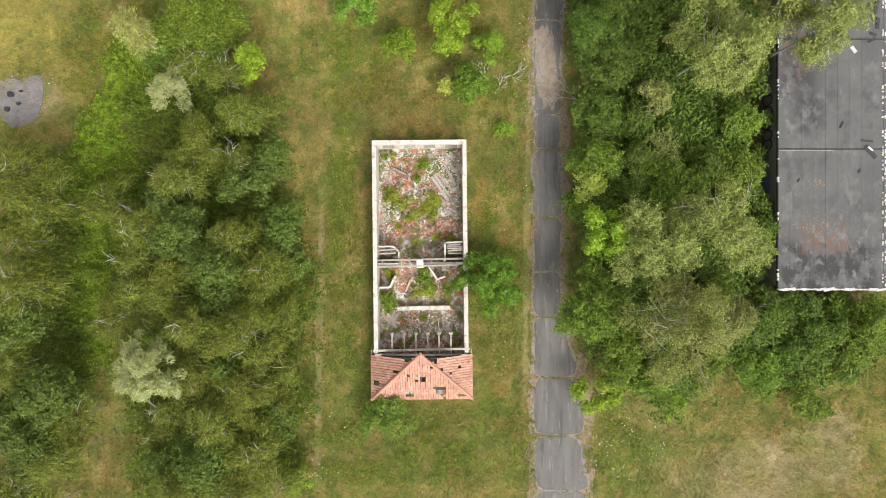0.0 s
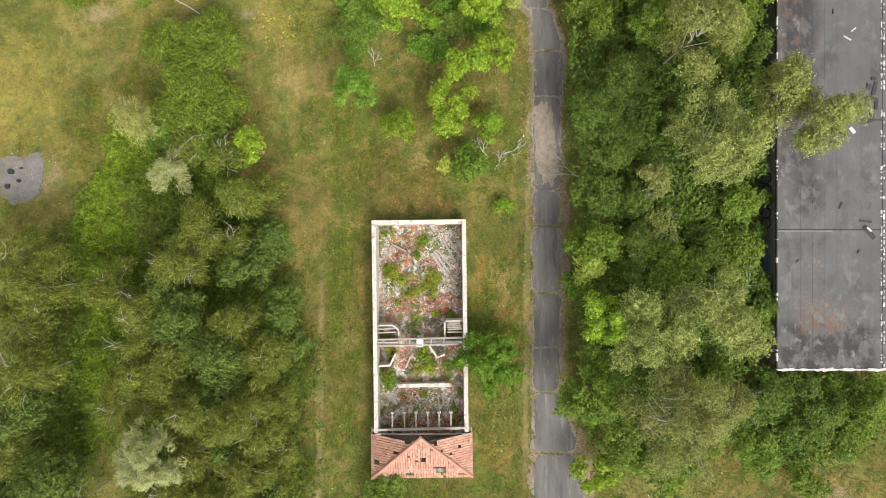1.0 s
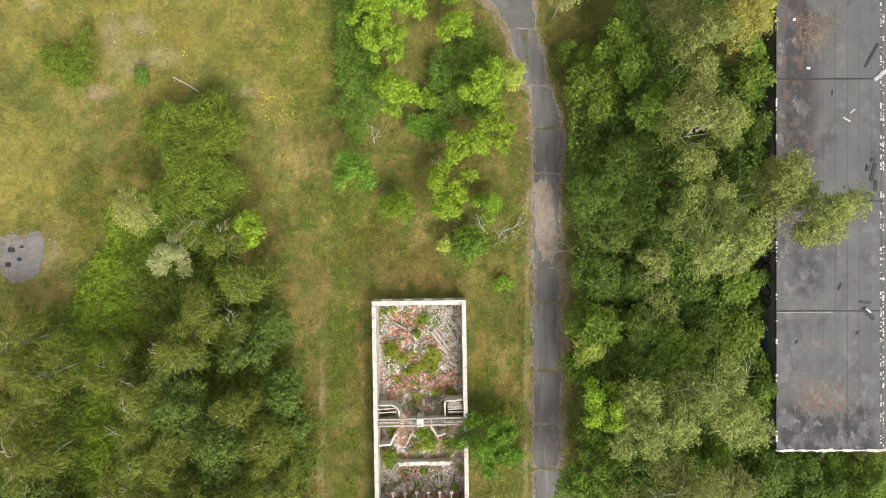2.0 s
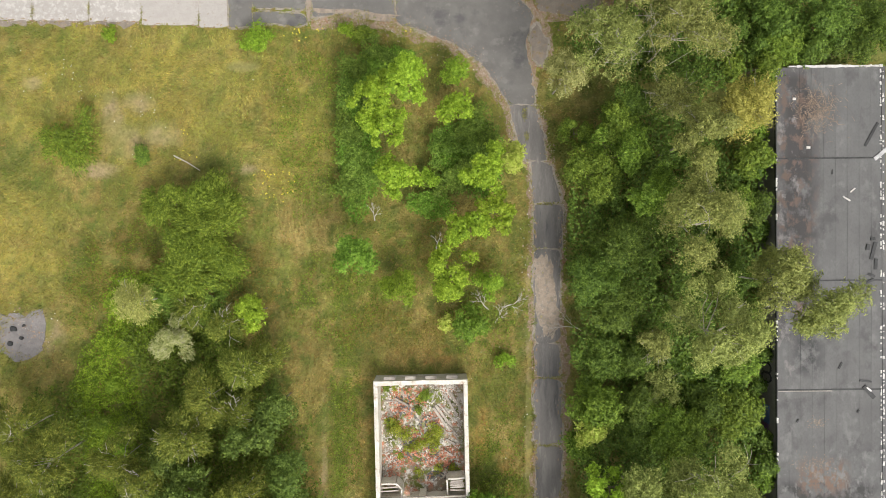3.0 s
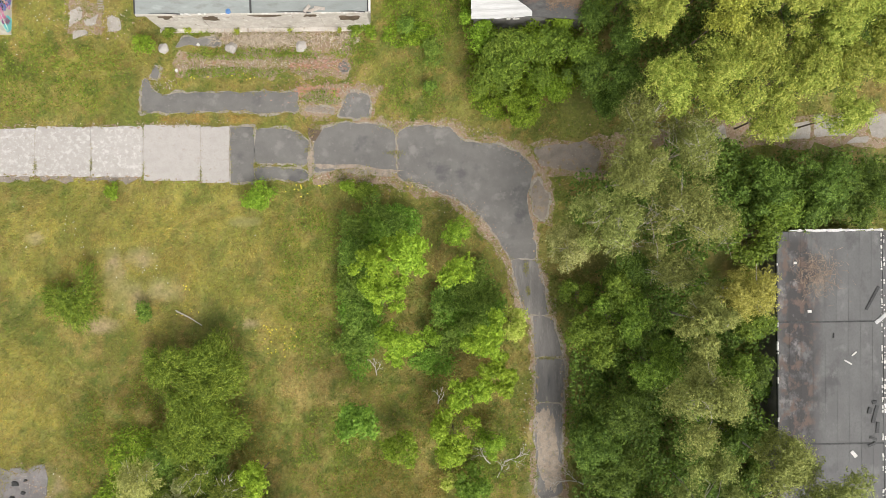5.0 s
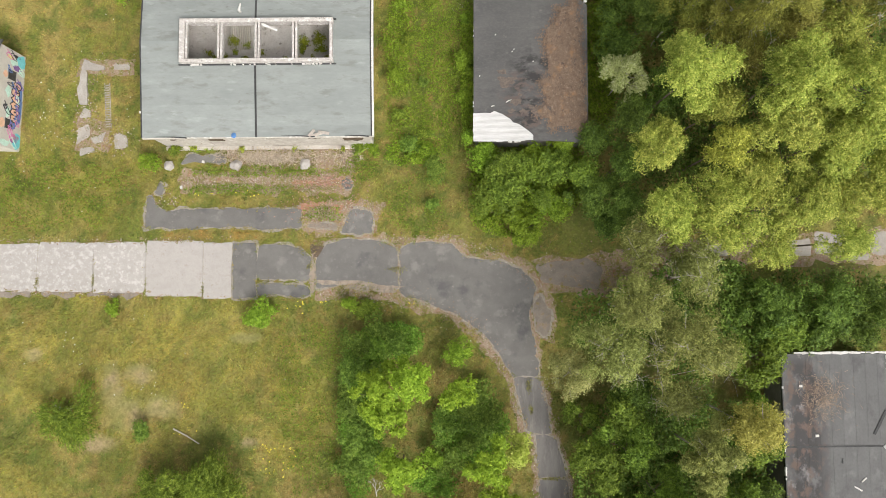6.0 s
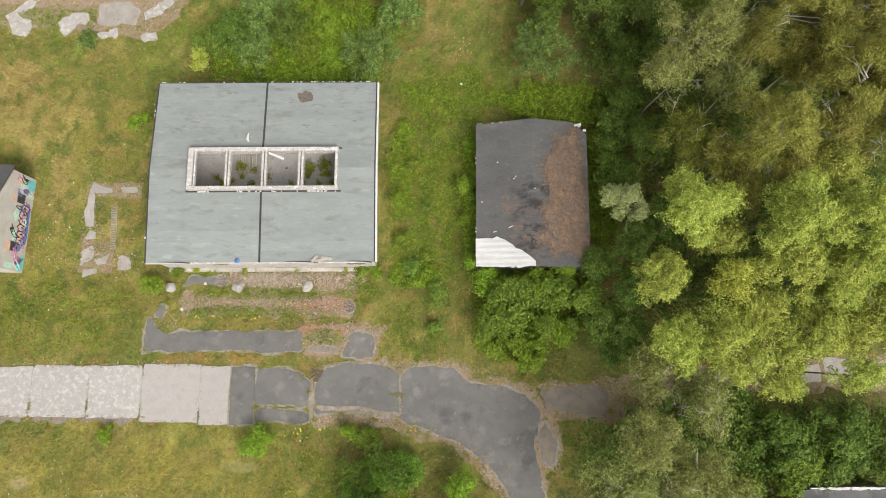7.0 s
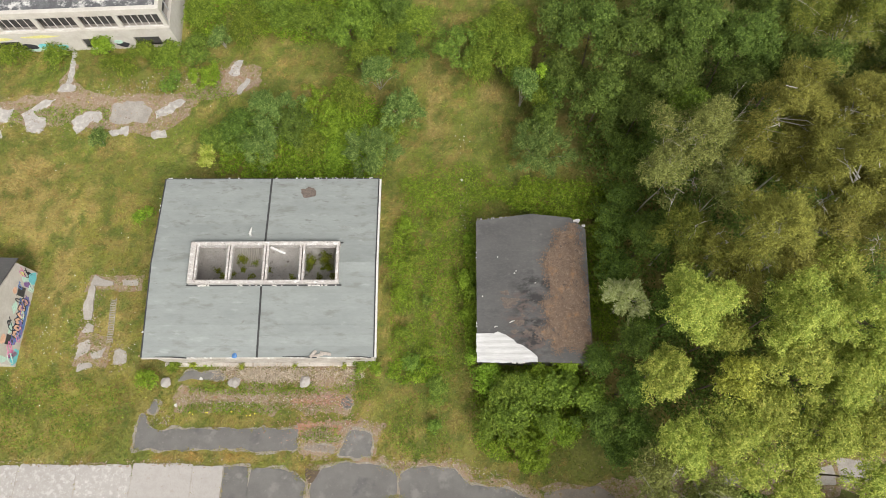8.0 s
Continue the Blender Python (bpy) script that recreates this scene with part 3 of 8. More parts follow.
ROAD = [(-26.5, -21.0, 8.5, 12.9, 8.3, 12.7), (-20.9, -16.15, 8.2, 12.9, 8.15, 12.1), (-16.0, -11.1, 8.1, 12.6, 8.0, 11.9), (-10.95, -5.7, 8.0, 11.9, 7.95, 10.4), (-5.6, -1.75, 7.92, 10.2, 7.85, 10.15),
        (-1.7, 2.98, 7.85, 10.15, 7.75, 10.1), (3.05, 8.95, 7.75, 10.1, 7.7, 10.05), (9.03, 12.0, 7.7, 10.05, 7.75, 9.9), (12.1, 20.3, 7.7, 9.9, 7.6, 9.9), (20.4, 24.3, 7.6, 10.1, 7.5, 10.15), (24.4, 28.1, 7.45, 10.1, 7.25, 8.9), (28.2, 33.0, 6.6, 8.75, 5.3, 7.7)]
for k, (ya, yb, la, ra, lb, rb) in enumerate(ROAD):
    panel("asphalt_sheet", [(la, ya), (ra, ya), (rb, yb), (lb, yb)], ROAD_ASPHALT, road, seed=k, rough=0.1, corner=0.9 if k < 4 else 0.45)
panel("asphalt_sheet", [(5.3, 33.06), (7.68, 33.06), (7.4, 36), (6.75, 38.4), (7.5, 40.8), (6.3, 42.4), (4.2, 43.2), (1.3, 43.4), (0, 44.7), (-3.5, 44.8), (-4.6, 44.2), (-4.55, 40.3), (-2.6, 39.5), (0.4, 38.4), (2.4, 37.1), (3.9, 35.5)], ASPHALT, road, seed=20, corner=0.3)
panel("asphalt_sheet", [(-12.0, 40.7), (-9.5, 40.9), (-7.5, 41.3), (-4.7, 40.5), (-4.7, 44.1), (-6.2, 44.9), (-9.0, 45.0), (-11.0, 44.6), (-12.0, 43.6)], ASPHALT, road, seed=21, corner=0.3)
panel("asphalt_sheet", [(-17.2, 41.45), (-12.3, 41.3), (-12.2, 43.2), (-13.4, 44.4), (-17.2, 44.6)], ASPHALT, road, seed=22, corner=0.35)
panel("asphalt_sheet", [(-17.2, 39.95), (-12.4, 40.0), (-12.5, 40.95), (-17.2, 41.1)], ASPHALT, road, seed=23, corner=0.25)
panel("asphalt_sheet", [(-19.33, 39.7), (-17.25, 39.85), (-17.25, 44.6), (-19.33, 44.65)], ASPHALT, road, seed=24, corner=0.12)
panel("asphalt_sheet", [(7.35, 36.9), (8.6, 36.6), (8.7, 39.2), (7.7, 40.2), (7.1, 38.6)], BROWN_ASPHALT, road, seed=25, corner=0.3, rough=0.2)

# the pale concrete road to the west, on its dark bed
concrete_road = paving("concrete_road", "pale weathered concrete slab road with grassy joints")
for k, (xa, xb, ya, yb) in enumerate([(-21.88, -19.38, 39.75, 44.7), (-26.93, -21.92, 39.92, 44.86), (-31.54, -26.97, 40.2, 44.72), (-36.44, -31.58, 40.28, 44.68), (-41.34, -36.48, 40.3, 44.55), (-46.33, -41.38, 40.4, 44.5), (-51.2, -46.37, 40.4, 44.5)]):
    panel("concrete_slab", [(xa, ya), (xb, ya), (xb, yb), (xa, yb)], CONCRETE, concrete_road, seed=30 + k, corner=0.14 if k < 2 else 0.22, rough=0.035 if k < 2 else 0.06, z=0.07)
part("slab_bed", block(-51, 40.6, -0.1, -19.5, 44.4, 0.052), ROUGH_CONCRETE, concrete_road)
for k, (xa, xb) in enumerate([(-36.2, -33.0), (-32.0, -27.3), (-41.0, -37.0)]):
    panel("kerb_remains", [(xa, 39.9), (xb, 39.85), (xb, 40.5), (xa, 40.4)], BROWN_ASPHALT, concrete_road, seed=40 + k, corner=0.15, rough=0.22, z=0.05)

# asphalt strips on the forecourt of the garage
forecourt = paving("forecourt", "broken grey asphalt strips of an overgrown forecourt", "pavement")
for k, o in enumerate([
        [(-27.1, 45.9), (-22, 45.95), (-13.4, 46.0), (-13.3, 47.7), (-20, 47.75), (-25.7, 47.55), (-26.3, 48.0), (-26.6, 48.9), (-27.0, 48.8)],
        [(-9.7, 45.55), (-7.0, 45.45), (-7.0, 47.3), (-7.6, 47.75), (-9.0, 47.6)],
        [(-24.3, 51.75), (-20.2, 51.65), (-20.2, 52.55), (-23.6, 52.5)],
        [(-9.6, 49.6), (-8.9, 49.3), (-8.6, 50.0), (-9.1, 50.5), (-9.7, 50.3)],
        [(-26.5, 48.9), (-25.8, 48.7), (-25.4, 49.7), (-26.2, 49.9)],
        [(-12.9, 46.0), (-10.0, 45.7), (-10.1, 46.3), (-12.7, 46.6)]]):
    panel("asphalt_sheet", o, ASPHALT if k < 5 else BROWN_ASPHALT, forecourt, seed=50 + k, corner=0.25, rough=0.12, z=0.065)

# the old track to the east, half earth, half broken slabs
track = paving("track", "broken concrete track half buried in earth")
for k, o in enumerate([
        [(7.8, 41.2), (12.9, 40.6), (13.4, 42.6), (12.0, 43.4), (7.4, 42.9)], [(22.2, 43.5), (24.4, 43.7), (24.3, 44.8), (22.4, 44.6)],
        [(28.6, 43.5), (31.8, 43.7), (31.7, 45.2), (28.9, 45.0)], [(32.0, 43.8), (35.4, 43.9), (36.3, 45.4), (32.1, 45.9)], [(36.6, 45.3), (37.2, 43.7), (42, 43.5), (42, 46), (38, 45.9)],
        [(34.8, 43.2), (36.8, 43.3), (36.9, 43.9), (35.6, 43.9)]]):
    panel("concrete_slab", o, BROWN_ASPHALT if k == 0 else ROUGH_CONCRETE, track, seed=60 + k, corner=0.25, rough=0.07, z=0.065)

# remains of a slab path below the long building
slab_path = paving("slab_path", "broken pale concrete slabs sunk in grass", "pavement")
for k, o in enumerate([
        [(-46.5, 76.6), (-44.3, 76.9), (-44.2, 78.4), (-46.5, 78.6)], [(-46.2, 74.6), (-44.8, 74.9), (-45, 76.1), (-46.2, 76.2)], [(-43.5, 77.6), (-42.5, 75.9), (-40.7, 75.7), (-40.5, 77.0), (-41.9, 77.6), (-40.0, 79.6), (-41.2, 79.4)],
        [(-38.3, 77.0), (-37.3, 75.4), (-36.6, 76.6), (-35.3, 77.2), (-35.1, 78.2), (-36.8, 78.2)], [(-34.6, 76.9), (-30.5, 76.9), (-30.4, 78.6), (-32, 79.3), (-34.4, 79.0)], [(-34.4, 75.4), (-32.3, 75.4), (-32.2, 76.5), (-34.3, 76.4)],
        [(-30.1, 77.2), (-28.2, 78.0), (-27.0, 79.3), (-27.8, 79.5), (-29.9, 78.5)], [(-30, 75.2), (-28.6, 75.3), (-28.7, 76.0), (-29.9, 76.1)], [(-23.2, 82.3), (-22.2, 82.4), (-21.7, 84.3), (-22.7, 84.2)], [(-22.2, 80.4), (-21.5, 80.3), (-20.7, 82.0), (-21.4, 82.2)],
        [(-39.5, 81.3), (-38.9, 81.3), (-39.1, 85.0), (-39.6, 85.0)], [(-40.2, 80.5), (-38.3, 80.2), (-38.4, 81.2), (-39.9, 81.3)]]):
    panel("concrete_slab", o, CONCRETE if k != 4 else ROUGH_CONCRETE, slab_path, seed=70 + k, corner=0.3, rough=0.19, z=0.065)

# stony verges and bare spots, each a thin frayed sheet of earth
verge = paving("verge", "stony earth along the crumbling road edge", "bare earth")
for k, o in enumerate([
        [(7.3, -26), (13.4, -26), (13.2, -12), (11.3, -6.5), (10.55, -5), (10.6, 12.6), (7.5, 12.6), (7.6, -8)], [(7.35, 12.2), (10.3, 12.2), (10.4, 20.8), (7.1, 20.8)],
        [(7.2, 20.4), (10.4, 20.4), (10.4, 25.5), (9.0, 28.6), (8.1, 33), (7.9, 36.4), (9.0, 36.2), (9.1, 39.5), (7.9, 41.6), (6.6, 43.0), (4.3, 43.8), (1.6, 44.1), (0.3, 45.3), (-12.2, 45.3), (-12.2, 39.6), (-9.5, 40.0), (-4.6, 39.2), (0.2, 37.7), (3.2, 34.8), (4.6, 32.9), (5.9, 28.6), (7.0, 27.6)],
        [(-24, 49.3), (-9.2, 49.1), (-9.0, 51.0), (-24, 50.9)], [(-20, 51.2), (-8.5, 51.4), (-8.5, 52.9), (-20, 52.9)], [(-13.4, 45.5), (-6.6, 45.2), (-6.6, 48.4), (-13.4, 48.5)],
        [(8.2, 40.4), (14.5, 40.0), (24, 43.0), (42, 43.0), (42, 46.2), (24, 45.5), (14, 43.9), (7.2, 43.3)], [(-33.6, 52.5), (-30.4, 52.9), (-30.6, 55.6), (-33.4, 56.1)], [(-33.6, 59.8), (-28.6, 59.8), (-28.6, 61.1), (-33.4, 61.2)], [(-47, 76.8), (-38, 76.6), (-30, 75.4), (-27, 77.2), (-25.5, 79.5), (-20.0, 81.0), (-20, 83.5), (-22.5, 84.4), (-27, 80.6), (-34, 79.8), (-38.2, 80.6), (-38.6, 84), (-39.7, 84), (-40.2, 80.2), (-47, 79.0)]]):
    shape = worn(o, rough=(0.3, 0.3, 0.3, 0.36, 0.36, 0.5, 0.3, 0.3, 0.22, 0.3)[k], step=0.6, seed=90 + k)
    part("earth_sheet", slab(shape, -0.08, 0.022 + 0.004 * k), GRAVEL, verge)
    STONY.append(shape)

# dust, bleached asphalt and litter fraying the edges of the paving
random.seed(12)


def frayed_edge(ax, ay, bx, by, material, owner, name="dust_patch", gap=0.55, size=0.3, top=0.074, off=0.1):
    """Uneven thin patches strung along a line."""
    n = int(math.hypot(bx - ax, by - ay) / gap)
    for k in range(n):
        f = (k + random.random()) / n
        x, y = ax + (bx - ax) * f + random.gauss(0, off), ay + (by - ay) * f + random.gauss(0, off)
        r, q = size * random.uniform(0.4, 1.4), size * random.uniform(0.4, 1.1)
        if abs(bx - ax) > abs(by - ay):
            r *= 1.6
        else:
            q *= 1.8
        part(name, slab(blob(0, 0, r, q, n=11, rough=0.4, seed=random.uniform(0, 90)), -0.05, top + random.uniform(-0.004, 0.004), chamfer=0.02), material, owner).location = (x, y, 0)


for a in ((7.75, -25, 7.85, 12), (7.75, 20, 7.4, 27.6), (10.0, -5, 10.0, 12), (10.0, 20, 10.0, 24), (8.9, 28, 7.8, 33), (7.7, 33, 6.9, 38.4), (6.7, 28.2, 5.2, 33), (5.0, 33, 2.6, 37), (2.4, 37.2, -2.6, 39.4)):
    frayed_edge(*a, GRAVEL, verge, size=0.12, gap=0.8)
for a in ((-51, 40.3, -26, 40.3), (-51, 44.6, -20, 44.8), (-27, 40.0, -19.5, 39.8)):
    frayed_edge(*a, GRAVEL, verge, size=0.1, gap=0.5, top=0.078)
# dirt washed over the asphalt: uneven outlines
for k, o in enumerate((blob(8.65, 16.2, 0.95, 3.6, n=40, rough=0.3, seed=4), blob(8.2, 18.9, 0.6, 0.9, seed=8), blob(9.3, 14.2, 0.6, 1.7, seed=9), blob(-7.0, 40.75, 2.4, 0.4, n=32, rough=0.4, seed=6), blob(-10.3, 41.2, 2.0, 0.24, n=32, rough=0.4, seed=11), blob(-12.25, 41.9, 0.28, 1.6, seed=12))):
    part("dust_patch", slab(o, -0.05, 0.069 + 0.003 * k, chamfer=0.05), ROAD_DUST, verge)
for k, (x, y, rx, ry) in enumerate(((-11.4, 50.0, 1.3, 0.35), (-9.9, 50.1, 0.7, 0.4), (-13.5, 50.1, 0.9, 0.25), (-13.2, 47.6, 0.45, 0.5), (-10.1, 47.7, 0.6, 0.3), (-12.2, 48.1, 0.9, 0.3))):
    part("red_earth_patch", slab(blob(x, y, rx, ry, n=26, rough=0.45, seed=k + 3.3), -0.05, 0.048 + 0.003 * k, chamfer=0.04), RED_EARTH, verge)

PEBBLE = surface("mixed_pale_stones", (0.42, 0.36, 0.3), (0.58, 0.53, 0.47), (0.3, 0.24, 0.18), broad=0.3, fine=9.0, spread=0.35, island=True, bump=0)
BROWN_STONE = surface("brown_stones", (0.27, 0.185, 0.125), (0.36, 0.27, 0.2), (0.16, 0.11, 0.075), broad=0.3, fine=9.0, spread=0.35, island=True, bump=0)


def pebbles(name, label, material, lines, lo, hi):
    """Loose stones strewn along lines of the plan: x, y from and to, spread, how many. Each is a small uneven pyramid."""
    ps = []
    for ax, ay, bx, by, off, n in lines:
        f = rng.random(n)
        clot = np.round(f * 14 + rng.normal(size=n) * 0.25) / 14
        f = np.where(rng.random(n) < 0.4, clot, f)
        ps.append(np.c_[ax + (bx - ax) * f + rng.normal(size=n) * off, ay + (by - ay) * f + rng.normal(size=n) * off])
    p = np.concatenate(ps)
    n, size, turn_ = len(p), rng.uniform(lo, hi, len(p)) * rng.uniform(0.5, 1.2, len(p)), rng.uniform(0, 6.3, len(p))
    co_ = np.empty((n, 5, 3))
    for k in range(4):
        a = turn_ + k * math.pi / 2
        r_ = size * rng.uniform(0.6, 1.2, n)
        co_[:, k] = np.c_[p[:, 0] + r_ * np.cos(a), p[:, 1] + r_ * np.sin(a), np.full(n, -0.02)]
    co_[:, 4] = np.c_[p[:, 0], p[:, 1], 0.075 + size * rng.uniform(0.25, 0.7, n)]
    base_ = np.arange(n)[:, None] * 5
    tri_ = np.concatenate([base_ + np.array(f) for f in ((0, 1, 4), (1, 2, 4), (2, 3, 4), (3, 0, 4))])
    ob = new(name, array_mesh(name, co_.reshape(-1, 3), tris=tri_))
    ob.data.materials.append(material)
    return tagged(ob, label, "stones", kind="stuff")


EDGES = [(7.75, -26, 7.7, 12.5, 0.12, 420), (12.9, -25, 12.3, -13, 0.25, 260), (11.9, -11, 10.4, -5, 0.25, 150), (10.25, -5, 10.2, 12.5, 0.18, 300), (8.6, 12.2, 8.7, 20.5, 0.7, 420), (7.5, 20, 7.2, 28, 0.12, 160), (10.2, 20.5, 10.2, 25, 0.2, 120), (9.2, 27.5, 7.9, 33, 0.2, 160), (6.5, 28, 5.1, 33, 0.18, 150), (5.0, 33, 2.4, 37.2, 0.25, 260), (2.4, 37.2, -2.6, 39.6, 0.3, 300), (-2.6, 39.6, -12, 40.4, 0.35, 420), (-12.3, 41, -12.3, 44.4, 0.12, 90), (-4.6, 40.5, -4.6, 44.2, 0.1, 70), (0, 44.9, 4.3, 43.6, 0.25, 160), (4.3, 43.6, 8, 41, 0.3, 160), (-7, 45.0, 0, 45.0, 0.25, 180), (-27, 40.1, -47, 40.4, 0.16, 260), (-19.4, 45.0, -47, 44.8, 0.12, 130), (8, 42, 14, 42, 0.8, 150), (24, 44.3, 42, 44.6, 0.7, 160)]
pebbles("pale_stones", "pale loose stones along the crumbling road edges", PEBBLE, EDGES, 0.03, 0.085)
pebbles("brown_stones", "brown loose stones and clods along the road", BROWN_STONE, [(ax, ay, bx, by, off * 1.6, n) for ax, ay, bx, by, off, n in EDGES], 0.04, 0.13)
YARD = [(-23.8, 50.1, -14.2, 50.1, 0.28, 620), (-14.2, 50.1, -9.2, 50.0, 0.4, 420), (-20, 52.2, -9, 52.2, 0.35, 620), (-13.2, 47, -9.6, 47, 0.6, 420), (-10.6, 48, -7, 47.9, 0.25, 130), (-26.9, 48.4, -24, 48.2, 0.3, 70), (-33, 53, -33, 60.8, 0.5, 240), (-31.8, 54, -29, 54, 0.6, 120), (-33, 60.7, -29, 60.5, 0.35, 120), (-36.8, 79.4, -22, 82.6, 0.9, 420), (-46, 77.4, -28, 77.6, 0.9, 420), (-23, 83, -21, 82, 0.6, 90), (-38.2, 14.4, -35.5, 12, 0.5, 110), (1.2, 71.5, 0.6, 66, 0.25, 60)]
pebbles("pale_stones", "pale stones and mortar crumbs strewn in the yard", PEBBLE, YARD, 0.03, 0.1)
pebbles("brown_stones", "brown clods and dead stalks strewn in the yard", BROWN_STONE, [(ax, ay, bx, by, off * 1.3, n) for ax, ay, bx, by, off, n in YARD], 0.04, 0.14)

# remains of a foundation beside the garage
foundation = tagged(root("foundation_remains"), "crumbled concrete foundation edges sunk in grass", "foundation", kind="structure")
for k, o in enumerate([[(-33.3, 60.3), (-32.9, 61.2), (-32.5, 60.9), (-31.2, 60.6), (-31.2, 60.2), (-32.7, 60.1)], [(-33.3, 60.2), (-32.75, 60.2), (-32.5, 57.0), (-33.3, 57.0), (-33.5, 58.4)], [(-33.2, 55.9), (-32.2, 55.9), (-32.3, 56.6), (-33.0, 56.7)],
                       [(-33.4, 54.9), (-32.4, 55.3), (-32.2, 54.2), (-33.5, 53.4)], [(-32.2, 54.1), (-30.8, 54.6), (-31.1, 53.7), (-31.9, 53.4)], [(-33.1, 53.1), (-31.9, 53.1), (-31.8, 52.6), (-33.2, 52.5)], [(-30.2, 54.3), (-29.6, 54.6), (-28.9, 54.2), (-28.8, 53.2), (-30.1, 53.0)], [(-30.4, 60.9), (-28.8, 60.8), (-28.9, 60.2), (-30.4, 60.1)]]):
    panel("concrete_piece", o, ROUGH_CONCRETE, foundation, seed=100 + k, corner=0.15, rough=0.09, z=0.16 if k < 2 else 0.07)
grate = tagged(root("drain_grating", -30.8, 57.0, 0.0, 4), "ribbed grey drain grating sunk in the grass", "drain")
for k in range(18):
    part("rib", block(-0.2, -2.0 + k * 0.22, -0.05, 0.2, -1.9 + k * 0.22, 0.09), ROUGH_CONCRETE, grate)
for s in (-0.26, 0.2):
    part("rail", block(s, -2.1, -0.05, s + 0.06, 2.0, 0.05), ROUGH_CONCRETE, grate)

# ---- trees and bushes ----
# leaves to the square metre, leaf length and width, foot of the crown, clump size, droop, bark, label
SORTS = dict(
    birch=(215, 0.26, 0.10, 0.3, 0.8, 0.75, BIRCH_BARK, "tall birch with thin white limbs and drooping olive foliage", "birch"),
    birchpale=(190, 0.26, 0.10, 0.3, 0.7, 0.7, BIRCH_BARK, "slender birch with pale silvery foliage", "birch"),
    birchgold=(230, 0.26, 0.10, 0.3, 0.85, 0.75, BIRCH_BARK, "tall birch with tan drooping foliage and white limbs", "birch"),
    aspen=(212, 0.23, 0.185, 0.2, 0.95, 0.1, BARK, "dark green leafy tree in the wood", "tree"),
    willow=(287, 0.33, 0.097, 0.2, 0.6, -0.2, GREY_BARK, "silvery willow with narrow pale leaves", "willow"),
    sapling=(188, 0.26, 0.211, 0.25, 0.55, 0.15, BARK, "young tree with bright lime green leaves", "tree"),
    saplingpale=(188, 0.23, 0.176, 0.25, 0.5, 0.1, BARK, "young tree with pale yellowish leaves", "tree"),
    shrub=(212, 0.21, 0.158, 0.04, 0.5, 0.1, BARK, "low bright green shrub", "shrub"),
    bush=(237, 0.25, 0.125, 0.03, 0.85, 0.45, BARK, "broad olive green bush on the meadow", "bush"),
    bushdark=(225, 0.21, 0.141, 0.03, 0.6, 0.15, BARK, "dense dark green bush", "bush"),
    moss=(170, 0.19, 0.1, 0.02, 0.4, 0.1, BARK, "olive green weeds", "weed clump"),
    elder=(188, 0.28, 0.211, 0.15, 0.55, 0.2, BARK, "fresh green elder with large leaves", "tree"),
    ash=(231, 0.23, 0.141, 0.28, 1.0, 0.1, GREY_BARK, "tall tree with yellowish green crown beside the hall", "tree"),
    tan=(231, 0.21, 0.132, 0.3, 0.95, 0.1, GREY_BARK, "tall tree with tan withering foliage", "tree"),
    grey=(174, 0.23, 0.114, 0.3, 1.0, 0.1, GREY_BARK, "big grey-green tree with pale bare twigs", "tree"),
    greypale=(188, 0.21, 0.132, 0.3, 0.6, 0.1, GREY_BARK, "pale grey-leaved tree at the road bend", "tree"),
    green=(219, 0.23, 0.185, 0.12, 0.95, 0.1, BARK, "full green deciduous tree", "tree"),
    dark=(231, 0.21, 0.158, 0.1, 0.75, 0.1, BARK, "dark green densely leaved small tree", "tree"),
    robinia=(237, 0.23, 0.132, 0.35, 1.05, 0.0, BARK, "tall robinia with clumped yellow-green crown", "robinia"),
    robiniagold=(237, 0.23, 0.132, 0.4, 0.6, 0.0, BARK, "robinia turning golden yellow", "robinia"),
    sallow=(250, 0.28, 0.106, 0.05, 0.55, -0.35, GREY_BARK, "upright grey-green sallow bush", "bush"),
    round=(287, 0.26, 0.202, 0.04, 0.5, 0.1, BARK, "rounded glossy green bush against the ruin wall", "bush"),
)


def leaf_mesh(name, p, n, along, length, width):
    """Leaves at places p, facing n, lying along the given ways."""
    along = along - n * np.sum(along * n, 1, keepdims=True)
    along /= np.linalg.norm(along, axis=1, keepdims=True) + 1e-9
    side = np.cross(n, along)
    count = len(p)
    ln = (length * rng.uniform(0.6, 1.35, count) / 2)[:, None]
    wd = (width * rng.uniform(0.65, 1.3, count) / 2)[:, None]
    co = np.empty((count, 3, 3))
    bend = n * wd * 0.3
    co[:, 0], co[:, 1], co[:, 2] = p - along * ln + side * wd - bend, p - along * ln - side * wd - bend, p + along * ln
    return array_mesh(name, co.reshape(-1, 3), tris=np.arange(count * 3).reshape(-1, 3))


def unit(v):
    return v / (np.linalg.norm(v, axis=1, keepdims=True) + 1e-9)


